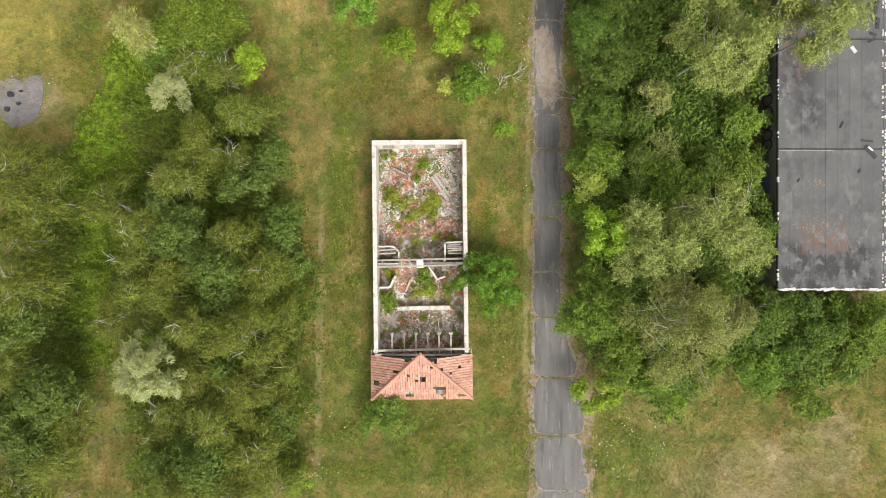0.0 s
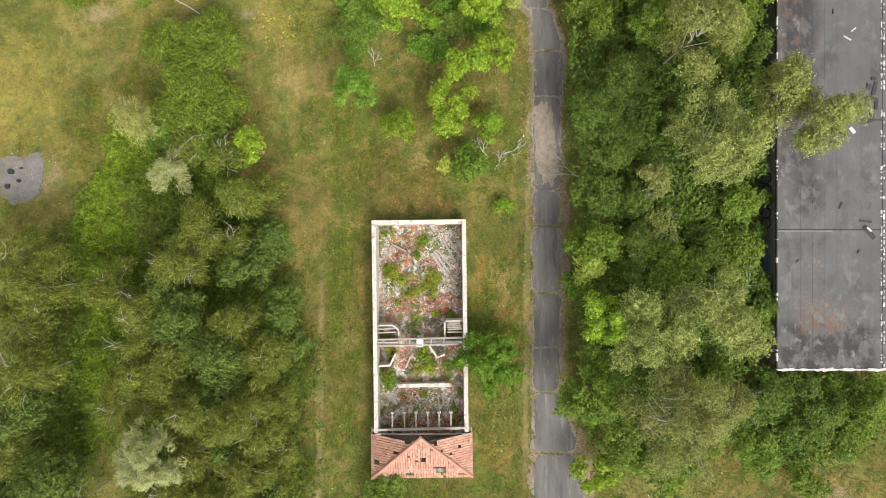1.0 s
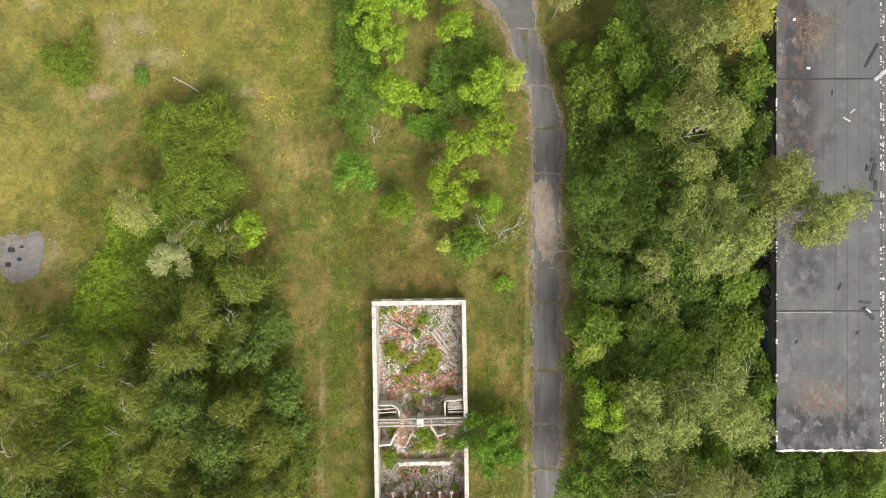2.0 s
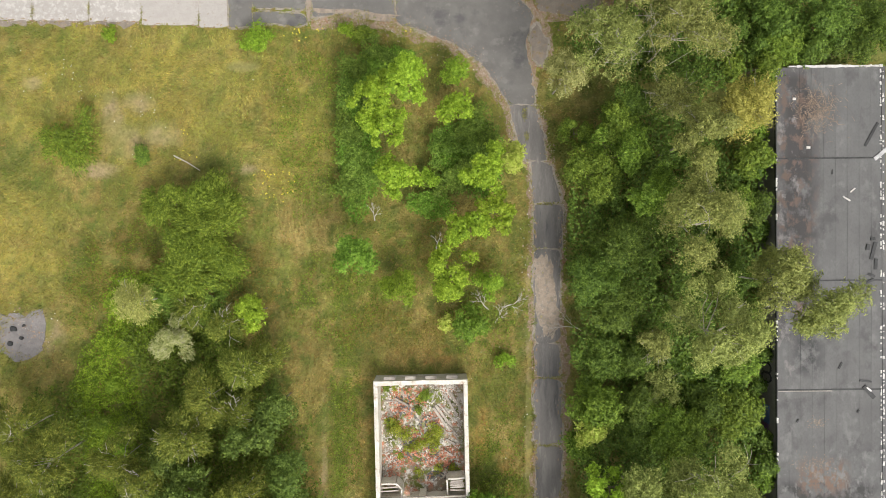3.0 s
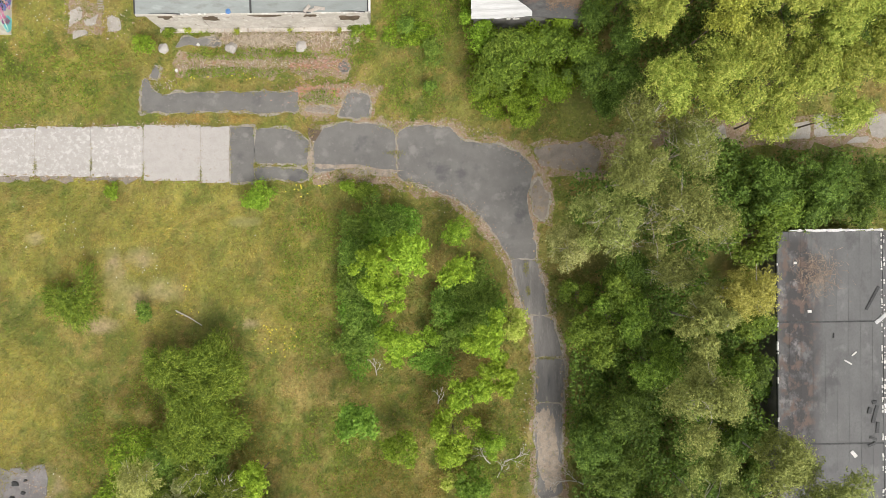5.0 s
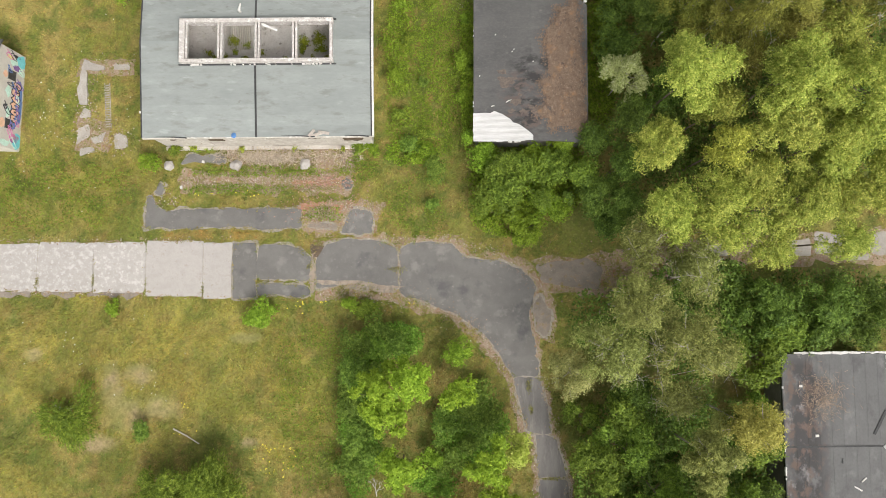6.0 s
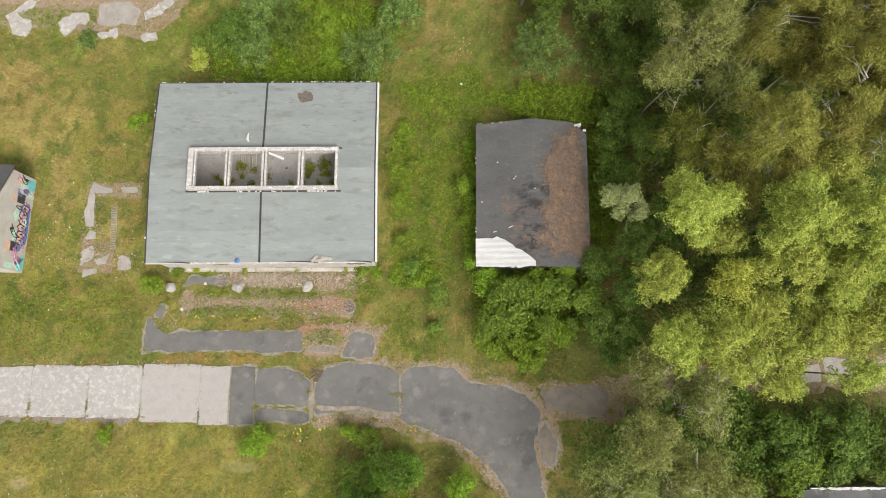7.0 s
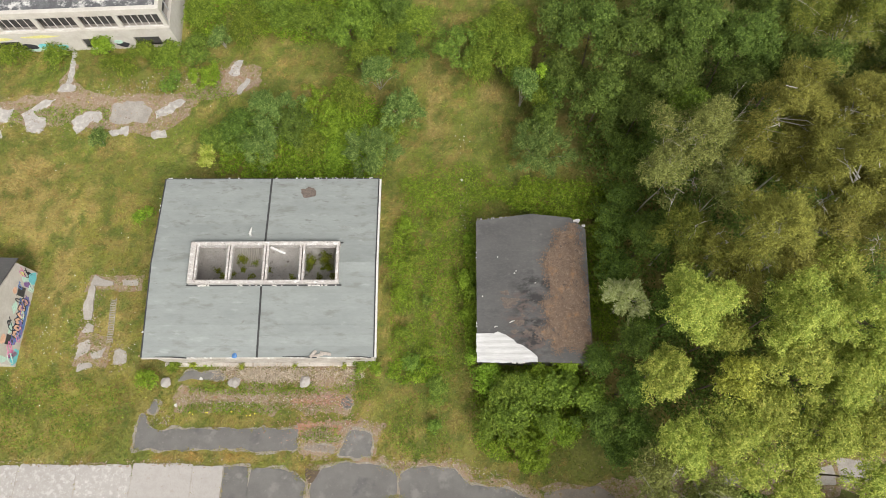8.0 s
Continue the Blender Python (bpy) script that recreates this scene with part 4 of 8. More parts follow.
def plant(sort, x, y, h, r, group=""):
    """A tree or bush: tapered trunk with limbs to its leaf clumps, and a crown of single leaves in clumps with gaps between them."""
    density, length, width, foot, clump, droop, bark, label, category = SORTS[sort]
    scale = 0.87 * (1 - h / 80)
    length, width, density = length * scale, width * scale, density / scale ** 2 * 0.86
    base = root(category.replace(" ", "_"), x, y)
    tagged(base, label, category, group=group)
    low = foot < 0.12
    z0, z1 = h * foot, h
    mid, tall = (z0 + z1) / 2, (z1 - z0) / 2
    cr = min(clump, 0.42 * r) * rng.uniform(0.9, 1.15)
    n_c = int(np.clip((1.35 if sort in ("robinia", "ash", "green", "sapling") else 1.9) * (r / cr) ** 2 * (0.75 + 0.3 * tall / r), 8, 120))
    d = unit(rng.normal(size=(n_c, 3)))
    d[:, 2] = np.where(d[:, 2] < -0.15, -d[:, 2], d[:, 2])
    d = unit(d)
    turn = np.arctan2(d[:, 1], d[:, 0])
    lobes = 1 + (0.04 if sort == "round" else 0.2) * np.sin(turn * 3 + rng.uniform(0, 6)) + 0.12 * np.sin(turn * 5 + rng.uniform(0, 6))
    reach = rng.uniform(0.3, 1.0, n_c) ** 0.38
    edge = np.maximum(r - 0.7 * cr, 0.3 * r)
    c = np.c_[d[:, 0] * edge * reach * lobes, d[:, 1] * edge * reach * lobes, mid + d[:, 2] * np.maximum(tall - 0.6 * cr, 0.25 * tall) * reach]
    if low:
        c[:max(3, n_c // 6), :2] *= 0.3
    c[:, 2] = np.maximum(c[:, 2], 0.25 * cr + 0.1)
    # crowns taper towards the top
    taper = 1 - 0.4 * np.clip((c[:, 2] - mid) / tall, 0, 1) ** 2
    c[:, :2] *= taper[:, None]
    sizes = cr * rng.uniform(0.65, 1.3, n_c)
    total = int(density * math.pi * r * (0.55 * r + 0.45 * min(tall, 2 * r)))
    weight = sizes ** 2 * (0.45 + 0.55 * np.clip((c[:, 2] - z0) / (z1 - z0) * 1.6, 0, 1))
    share = np.repeat(np.arange(n_c), np.maximum((total * weight / np.sum(weight)).astype(int), 4))
    m = len(share)
    # each clump is made of sprays, small tufts of leaves at the twigs' ends
    n_s = 17
    tuft = unit(rng.normal(size=(n_c, n_s, 3)).reshape(-1, 3)).reshape(n_c, n_s, 3)
    tuft_far = rng.uniform(0.76, 1.14, (n_c, n_s))
    which = rng.integers(0, n_s, m)
    q = unit(tuft[share, which] + 0.4 * rng.normal(size=(m, 3)))
    q[:, 2] = np.where(q[:, 2] < -0.25, -q[:, 2], q[:, 2])
    rad = tuft_far[share, which] * np.where(rng.random(m) < 0.75, rng.uniform(0.78, 1.05, m), rng.uniform(0.3, 1.15, m))
    out = unit(np.c_[c[share, 0], c[share, 1], (c[share, 2] - mid) * 0.6] + 1e-3)
    bumpy = 1 + 0.3 * np.sin(7 * q[:, 0] + 3 * share) * np.sin(7 * q[:, 1] + 5 * share)
    p = c[share] + q * (sizes[share] * rad * bumpy)[:, None] * np.array((1, 1, 0.8))
    if droop > 0.4:      # hanging strands, swept outwards
        lines = unit(np.c_[np.cos(q[:, 0] * 9), np.sin(q[:, 1] * 9), q[:, 2] * 0.4] + 0.9 * out)
        s = rng.uniform(0, 1, m)[:, None]
        hung = c[share] + lines * (sizes[share, None] * 1.35 * s) * np.array((1, 1, 0.6)) - np.array((0, 0, 1.0)) * (s ** 2) * sizes[share, None] * 0.9
        p = np.where(rng.random((m, 1)) < 0.45, hung, p)
        along = unit(out * 0.9 + lines * 0.5 - np.array((0, 0, droop * 0.6)))
        nrm = unit(np.array((0, 0, 1.0)) + 0.55 * q + 0.5 * rng.normal(size=(m, 3)))
    elif droop < -0.1:   # upright shoots
        along = unit(out * 0.9 + q * 0.5 + np.array((0, 0, -droop * 2)))
        nrm = unit(np.array((0, 0, 0.8)) + 0.7 * q + 0.65 * rng.normal(size=(m, 3)))
    else:
        along = unit(rng.normal(size=(m, 3)) + 0.4 * out)
        nrm = unit(0.9 * q + np.array((0, 0, 0.55)) + 0.52 * rng.normal(size=(m, 3)))
    p[:, 2] = np.maximum(p[:, 2], 0.06)
    crown = hang(new("crown", leaf_mesh("crown", p, nrm, along, length, width)), base)
    crown.data.materials.append(LEAF[sort])
    # trunk and limbs
    bm = bmesh.new()
    if low:
        for k in range(6):
            t = c[k * n_c // 6]
            tube(bm, [(0.1 * math.cos(k), 0.1 * math.sin(k), -0.05), (t[0] * 0.5, t[1] * 0.5, t[2] * 0.65), tuple(t)], [0.035, 0.025, 0.012], 4)
    else:
        w = 0.0065 * h + 0.025
        sway = rng.normal(size=2) * 0.02 * h
        stem = [(0, 0, -0.15), (sway[0] * 0.4, sway[1] * 0.4, h * 0.3), (sway[0], sway[1], h * 0.48), (sway[0] * 1.2, sway[1] * 1.2, h * 0.6)]
        tube(bm, stem, [w, w * 0.75, w * 0.4, 0.015], 7)
        limbs = min(n_c, 12)
        for k in range(limbs):
            t = c[k * n_c // limbs] * np.array((1.04, 1.04, 1.0))
            zs = max(min(t[2] - 0.35 * math.hypot(t[0], t[1]) - 0.3, h * 0.85), h * 0.2)
            f = zs / (h * 0.62)
            a = np.array((sway[0] * min(f, 1.2), sway[1] * min(f, 1.2), zs))
            b = a + (t - a) * 0.55 + np.array((*rng.normal(size=2) * 0.12, 0.12 * r))
            pale = bark is not BARK and k % 4 == 0
            tip = t + np.array((0, 0, sizes[k * n_c // limbs] * (0.55 if pale else 0.1)))
            bow = b + (tip - b) * 0.5 + np.array((*rng.normal(size=2) * 0.12, 0.1)) * r
            tube(bm, [tuple(a), tuple(b), tuple(bow), tuple(tip)], [w * 0.42, w * 0.26, w * 0.18, 0.01], 4)
            if pale:        # bare twigs that bend out of the crown
                for _ in range(2):
                    far_ = unit(np.array([[t[0] + rng.normal() * 0.8, t[1] + rng.normal() * 0.8, 0.15 * rng.normal()]]))[0] * sizes[k * n_c // limbs] * rng.uniform(0.8, 1.5)
                    start = b * 0.3 + bow * 0.7
                    tube(bm, [tuple(start), tuple(start + far_ * 0.5 + rng.normal(size=3) * 0.08 + np.array((0, 0, 0.25))), tuple(start + far_ + np.array((0, 0, 0.3)))], [0.028, 0.018, 0.006], 3)
        if bark is not BARK and r > 1.7 and (sort == "grey" or rng.random() < 0.25):     # pale limbs that fork through the top of the crown
            fine_twigs = sort == "grey"
            for k in range(6 if fine_twigs else 3):
                a0 = rng.uniform(0, 2 * math.pi)
                start = np.array((sway[0], sway[1], h * 0.62)) + (rng.normal(size=3) * np.array((0.35, 0.35, 0.08)) * r if fine_twigs else 0)
                reach_ = r * rng.uniform(0.45, 0.95)
                end = np.array((sway[0] + math.cos(a0) * reach_, sway[1] + math.sin(a0) * reach_, h * (rng.uniform(0.88, 0.97) if fine_twigs else rng.uniform(0.84, 0.92))))
                elbow = start * 0.5 + end * 0.5 + np.array((*rng.normal(size=2) * 0.17 * r, 0.1 * r))
                w_ = 0.018 if fine_twigs else 0.04
                tube(bm, [tuple(start), tuple(elbow), tuple(end)], [w_, w_ * 0.7, 0.012], 4)
                for q_ in (0.25, 0.5, 0.75):
                    root_ = elbow * (1 - q_) + end * q_
                    a1 = a0 + rng.choice((-1, 1)) * rng.uniform(0.4, 1.0)
                    tip_ = root_ + np.array((math.cos(a1), math.sin(a1), rng.uniform(0.05, 0.5))) * r * rng.uniform(0.2, 0.45)
                    tube(bm, [tuple(root_), tuple((root_ + tip_) / 2 + np.array((0, 0, 0.06 * r))), tuple(tip_)], [w_ * 0.55, w_ * 0.4, 0.008], 3)
    part("trunk" if not low else "stems", bm, bark, base)
    return base


# ---- the roofless ruin ----
WALL_H = 2.6
ruin = tagged(root("ruin", -2.07, 0.0, 0.0, 1.4), "roofless white-plastered ruin with a tiled roof remnant", "ruin")
RUIN_TURN = Matrix.Rotation(radians(1.4), 2)


def ruin_place(u, v):
    p = RUIN_TURN @ Vector((u, v))
    return p.x - 2.07, p.y


HARD.append([ruin_place(*c) for c in ((-4.0, -12.3), (4.0, -12.3), (4.0, 9.3), (-4.0, 9.3))])


def ragged_wall(name, u0, v0, u1, v1, thick, z1, material, fray=0.035, step=0.6):
    """A wall with an uneven, crumbled crest, thick to the left of its run."""
    bm = bmesh.new()
    a, b = Vector((u0, v0)), Vector((u1, v1))
    way = (b - a).normalized()
    side = Vector((-way.y, way.x)) * thick
    n = max(2, int((b - a).length / step))
    rows = []
    for k in range(n + 1):
        p = a + (b - a) * (k / n)
        top = z1 + random.uniform(-fray, fray) - (random.random() < 0.12) * fray * 2
        in_ = random.uniform(-0.02, 0.02)
        rows.append([bm.verts.new((p.x, p.y, -0.1)), bm.verts.new((p.x + way.y * 0.0, p.y, top)), bm.verts.new((p.x + side.x + in_ * way.y, p.y + side.y + in_ * way.x, top + random.uniform(-0.03, 0.03))), bm.verts.new((p.x + side.x, p.y + side.y, -0.1))])
    for r, s in zip(rows, rows[1:]):
        for i in range(4):
            bm.faces.new((r[i], s[i], s[(i + 1) % 4], r[(i + 1) % 4]))
    bm.faces.new(rows[0])
    bm.faces.new(rows[-1][::-1])
    bmesh.ops.recalc_face_normals(bm, faces=bm.faces)
    return part(name, bm, material, ruin)


ragged_wall("wall", -3.97, 8.85, -3.97, -8.6, 0.34, WALL_H, PLASTER)
ragged_wall("wall", 3.97, -8.6, 3.97, 8.85, 0.34, WALL_H, PLASTER)
ragged_wall("wall", -3.97, -8.6, -3.97, -12.2, 0.34, 2.0, PLASTER, fray=0.02)
ragged_wall("wall", 3.97, -12.2, 3.97, -8.6, 0.34, 2.0, PLASTER, fray=0.02)
ragged_wall("wall", 3.63, -12.2, -3.63, -12.2, -0.34, 2.0, PLASTER, fray=0.02)
# north wall with four window openings and a lintel course above them
ragged_wall("wall", 3.97, 9.25, -3.97, 9.25, 0.36, 0.95, PLASTER, fray=0.0)
for u0, u1 in ((-3.97, -3.2), (-2.2, -1.35), (-0.4, 0.4), (1.35, 2.2), (3.2, 3.97)):
    part("wall_pier", block(u0, 8.89, 0.9, u1, 9.25, 2.12, jag=0.0), PLASTER, ruin)
ragged_wall("lintel_course", 3.97, 9.25, -3.97, 9.25, 0.36, WALL_H, PLASTER, fray=0.05).location.z = 0.0
for ob in [o for o in ruin.children if o.name.startswith("lintel_course")]:
    for v in ob.data.vertices:
        if v.co.z < 0:
            v.co.z = 2.1
for u in (-2.7, -0.87, 0.87, 2.7):
    part("window_sill", block(u - 0.52, 8.84, 0.95, u + 0.52, 9.3, 1.0), ROUGH_CONCRETE, ruin)

# inner walls
ragged_wall("partition", -3.6, -1.05, -1.9, -1.05, -0.2, 2.15, PLASTER)
ragged_wall("partition", -1.2, -1.05, 3.6, -1.05, -0.2, 2.0, PLASTER, fray=0.12)
ragged_wall("partition", -3.6, 0.28, -2.35, 0.28, 0.14, 2.1, PLASTER)
ragged_wall("partition", -2.35, 0.28, -1.9, -0.15, 0.14, 2.1, PLASTER)
ragged_wall("partition", -1.9, -0.15, -1.9, -0.9, 0.14, 2.1, PLASTER)
ragged_wall("partition", -3.6, -3.25, -2.6, -3.2, 0.16, 1.7, PLASTER)
ragged_wall("partition", -2.6, -3.2, -2.1, -2.2, 0.16, 1.7, PLASTER)
ragged_wall("partition", 0.45, -1.2, 1.35, -2.6, 0.14, 1.5, PLASTER)
ragged_wall("partition", 1.35, -2.6, 2.1, -2.35, 0.14, 1.5, PLASTER)
ragged_wall("partition", -2.0, -4.85, 2.45, -4.8, -0.32, 1.15, PLASTER, fray=0.14, step=0.3)
part("chimney", block(-0.35, -1.5, 0, 0.25, -0.75, 2.3, jag=0.15, bevel=0.05), PLASTER, ruin, "stump of a plastered brick chimney")

# floor heaped with rubble
gu, gv = np.meshgrid(np.linspace(-3.64, 3.64, 44), np.linspace(-11.9, 8.9, 120))
gz = 0.12 + 0.75 * (fractal(gu, gv, 1.9, 5) - 0.35) + 0.25 * (lattice(gu, gv, 0.5, 8) - 0.5)
gz = np.clip(gz, 0.03, 0.9)
gi = np.arange(gu.size).reshape(gu.shape)
floor_heap = hang(new("rubble_floor", array_mesh("rubble_floor", np.c_[gu.ravel(), gv.ravel(), gz.ravel()], quads=np.stack([gi[:-1, :-1], gi[:-1, 1:], gi[1:, 1:], gi[1:, :-1]], -1).reshape(-1, 4))), ruin)
floor_heap.data.materials.append(RUBBLE)
tagged(floor_heap, "heaped rubble of tiles, mortar and earth")


def heap_height(u, v):
    z = 0.12 + 0.75 * (fractal(u, v, 1.9, 5) - 0.35) + 0.25 * (lattice(u, v, 0.5, 8) - 0.5)
    return np.clip(z, 0.03, 0.9)


def shards(name, label, material, spots_, per, lo, hi, flat_=0.35):
    """Broken pieces lying on the rubble, each a small tilted box; spots: u, v, half width, half depth."""
    cos, faces, k = [], [], 0
    for su, sv, ru, rv in spots_:
        for _ in range(int(per * 4 * ru * rv)):
            u, v = su + random.uniform(-1, 1) * ru, sv + random.uniform(-1, 1) * rv
            if abs(u) > 3.5 or v > 8.7:
                continue
            a, b, h = random.uniform(lo, hi), random.uniform(lo, hi) * 0.7, random.uniform(lo, hi) * flat_
            m = pose(u, v, float(heap_height(np.array(u), np.array(v))) + 0.02, random.uniform(-35, 35), random.uniform(-35, 35), random.uniform(0, 180))
            for z in (-h / 2, h / 2):
                for p, q in ((-a, -b), (a, -b), (a, b), (-a, b)):
                    cos.append(m @ Vector((p / 2, q / 2, z)))
            faces += [(k, k + 1, k + 5, k + 4), (k + 1, k + 2, k + 6, k + 5), (k + 2, k + 3, k + 7, k + 6), (k + 3, k, k + 4, k + 7), (k + 4, k + 5, k + 6, k + 7)]
            k += 8
    ob = hang(new(name, array_mesh(name, np.array(cos), quads=faces)), ruin)
    ob.data.materials.append(material)
    return tagged(ob, label, kind="stuff")


shards("tile_rubble", "broken red roof tiles strewn over the floor", BRICK, [(-1.2, 7.2, 1.6, 0.9), (-2.0, 5.7, 1.2, 0.6), (1.0, 5.4, 0.8, 0.6), (-0.6, 4.0, 0.7, 0.8), (0.2, 2.0, 2.6, 0.8), (-2.5, 1.4, 0.9, 1.0), (2.5, 2.0, 0.8, 1.0), (-1.6, -2.6, 0.7, 1.0), (1.2, -3.2, 0.8, 0.7), (-1.3, -6.0, 1.0, 0.6), (0, -9.5, 3.2, 1.8)], 22, 0.08, 0.27, 0.15)
shards("mortar_rubble", "pale lumps of plaster and mortar", DUST, [(2.6, 5.5, 0.9, 2.8), (-3.2, 4.0, 0.5, 3.4), (0, 8.5, 3.2, 0.4), (-1.5, -5.2, 2.2, 0.5), (2.0, 7.5, 1.2, 1.0), (1.0, -6.5, 2.2, 0.8), (-2.9, 7.6, 0.6, 0.8), (0.4, 6.4, 0.6, 0.6), (-2.6, 3.0, 0.7, 1.6)], 22, 0.06, 0.22, 0.3)
shards("felt_rubble", "torn dark grey roofing scraps", SLATE, [(-1.4, 6.5, 0.9, 0.9), (-0.2, 5.2, 0.6, 0.5), (-1.0, 2.6, 1.0, 0.7), (0.6, 2.4, 0.9, 0.7), (-0.9, -3.6, 0.8, 0.6), (1.2, 0.6, 1.0, 0.6)], 9, 0.12, 0.38, 0.08)


def lying_plank(u0, v0, u1, v1, width=0.16, lift=0.0, material=TIMBER, label="fallen grey plank on the rubble"):
    a, b = ruin_place(u0, v0), ruin_place(u1, v1)
    za = float(heap_height(np.array(u0), np.array(v0))) + 0.1 + lift
    zb = float(heap_height(np.array(u1), np.array(v1))) + 0.1 + lift * random.uniform(0, 1)
    ln = math.hypot(b[0] - a[0], b[1] - a[1])
    ob = part("plank", block(-ln / 2, -width / 2, -0.16, ln / 2, width / 2, 0.03, bevel=0.008), material)
    ob.matrix_world = pose((a[0] + b[0]) / 2, (a[1] + b[1]) / 2, (za + zb) / 2, random.uniform(-8, 8), -math.degrees(math.atan2(zb - za, ln)), math.degrees(math.atan2(b[1] - a[1], b[0] - a[0])))
    return tagged(ob, label, "plank", group="fallen planks")


for row in ((1.2, 6.6, 2.6, 4.6), (1.0, 6.4, 2.4, 4.3), (1.5, 6.7, 2.9, 5.0), (1.3, 5.0, 2.3, 4.0), (-0.6, 5.35, 1.2, 5.4), (1.2, 5.4, 1.7, 5.7), (2.0, 7.6, 3.1, 5.6), (2.4, 7.8, 3.2, 6.6), (3.2, 7.6, 3.3, 5.4), (2.2, 4.9, 3.2, 3.8), (2.6, 4.2, 3.3, 3.2), (2.8, 6.2, 3.3, 4.6), (2.0, 3.6, 2.9, 3.0),
            (-3.3, 7.0, -2.2, 6.9), (-3.0, 6.3, -2.6, 5.6), (-2.4, 7.2, -1.2, 6.6), (-0.9, 7.1, -0.2, 7.7), (-1.4, -3.6, -0.9, -2.5), (-0.6, -3.4, 0.4, -3.0), (-3.4, -5.6, -2.4, -6.7), (-3.1, -5.9, -1.9, -6.4), (-2.8, -5.7, -2.2, -6.8), (1.4, -6.0, 1.5, -7.0), (1.8, -5.8, 1.9, -6.9), (2.7, -5.4, 2.6, -6.9), (2.2, -6.2, 3.0, -6.4), (-1.0, 3.4, 0.0, 3.2), (1.9, 2.6, 2.6, 2.1), (-1.6, -5.9, -0.6, -6.4), (2.4, 8.3, 3.0, 8.0)):
    lying_plank(*row, width=random.uniform(0.1, 0.22))

# wall plates and beams across the middle, and a pile of boards in the corner
for v, u0, u1, z in ((-0.78, -3.7, 3.75, 2.28), (-1.32, -3.75, 3.2, 2.3)):
    part("beam", block(u0, v - 0.08, z - 0.14, u1, v + 0.08, z + 0.04, bevel=0.012, turn=0.7), TIMBER, ruin, "long bleached timber beam")
for u in (-3.2, -1.6, -0.9, 0.9, 2.0):
    part("cross_timber", block(u - 0.05, -1.4, 2.18, u + 0.05, -0.7, 2.3, bevel=0.01), TIMBER, ruin)
for v, u1 in ((-0.05, 3.6), (0.12, 3.5), (0.3, 3.6), (0.46, 3.4), (-0.3, 3.6)):
    part("loose_board", block(2.15 + random.uniform(0, 0.3), v - 0.06, 2.0, u1, v + 0.06, 2.06, turn=random.uniform(-4, 4)), TIMBER, ruin)
ragged_wall("partition", 2.15, -0.9, 2.15, 0.55, 0.14, 2.0, PLASTER)
ragged_wall("partition", 2.15, 0.55, 3.6, 0.6, 0.14, 2.0, PLASTER)
for v in (0.05, -0.25):
    part("loose_board", block(-3.6, v - 0.05, 2.05, -2.1, v + 0.05, 2.1, turn=random.uniform(-3, 3)), TIMBER, ruin)

# open ceiling joists in front of the roof remnant
for u in (-2.45, -1.42, -0.45, 0.55, 1.5, 2.5):
    part("joist", block(u - 0.06, -8.7, 2.25, u + 0.06, -7.0, 2.42, bevel=0.01), TIMBER, ruin)
    part("joist_end", block(u - 0.15, -7.12, 2.2, u + 0.15, -6.9, 2.46, bevel=0.03), TIMBER, ruin)
part("tie_beam", block(-4.05, -8.45, 2.42, 4.05, -8.25, 2.6, bevel=0.015, turn=0.6), TIMBER, ruin, "bleached tie beam under the roof edge")
part("tie_beam", block(-3.9, -8.85, 2.45, 3.9, -8.7, 2.62, bevel=0.015, turn=-0.8), TIMBER, ruin)
part("loft_floor", block(-3.6, -11.8, 2.1, 3.6, -8.9, 2.2), DARK_TIMBER, ruin)

# the hipped end of the tiled roof: rise 0.76 to one
EAVE, PITCH, V_S, V_N, HALF = 1.95, 0.76, -12.6, -8.75, 4.27
RIDGE_Z = EAVE + PITCH * HALF


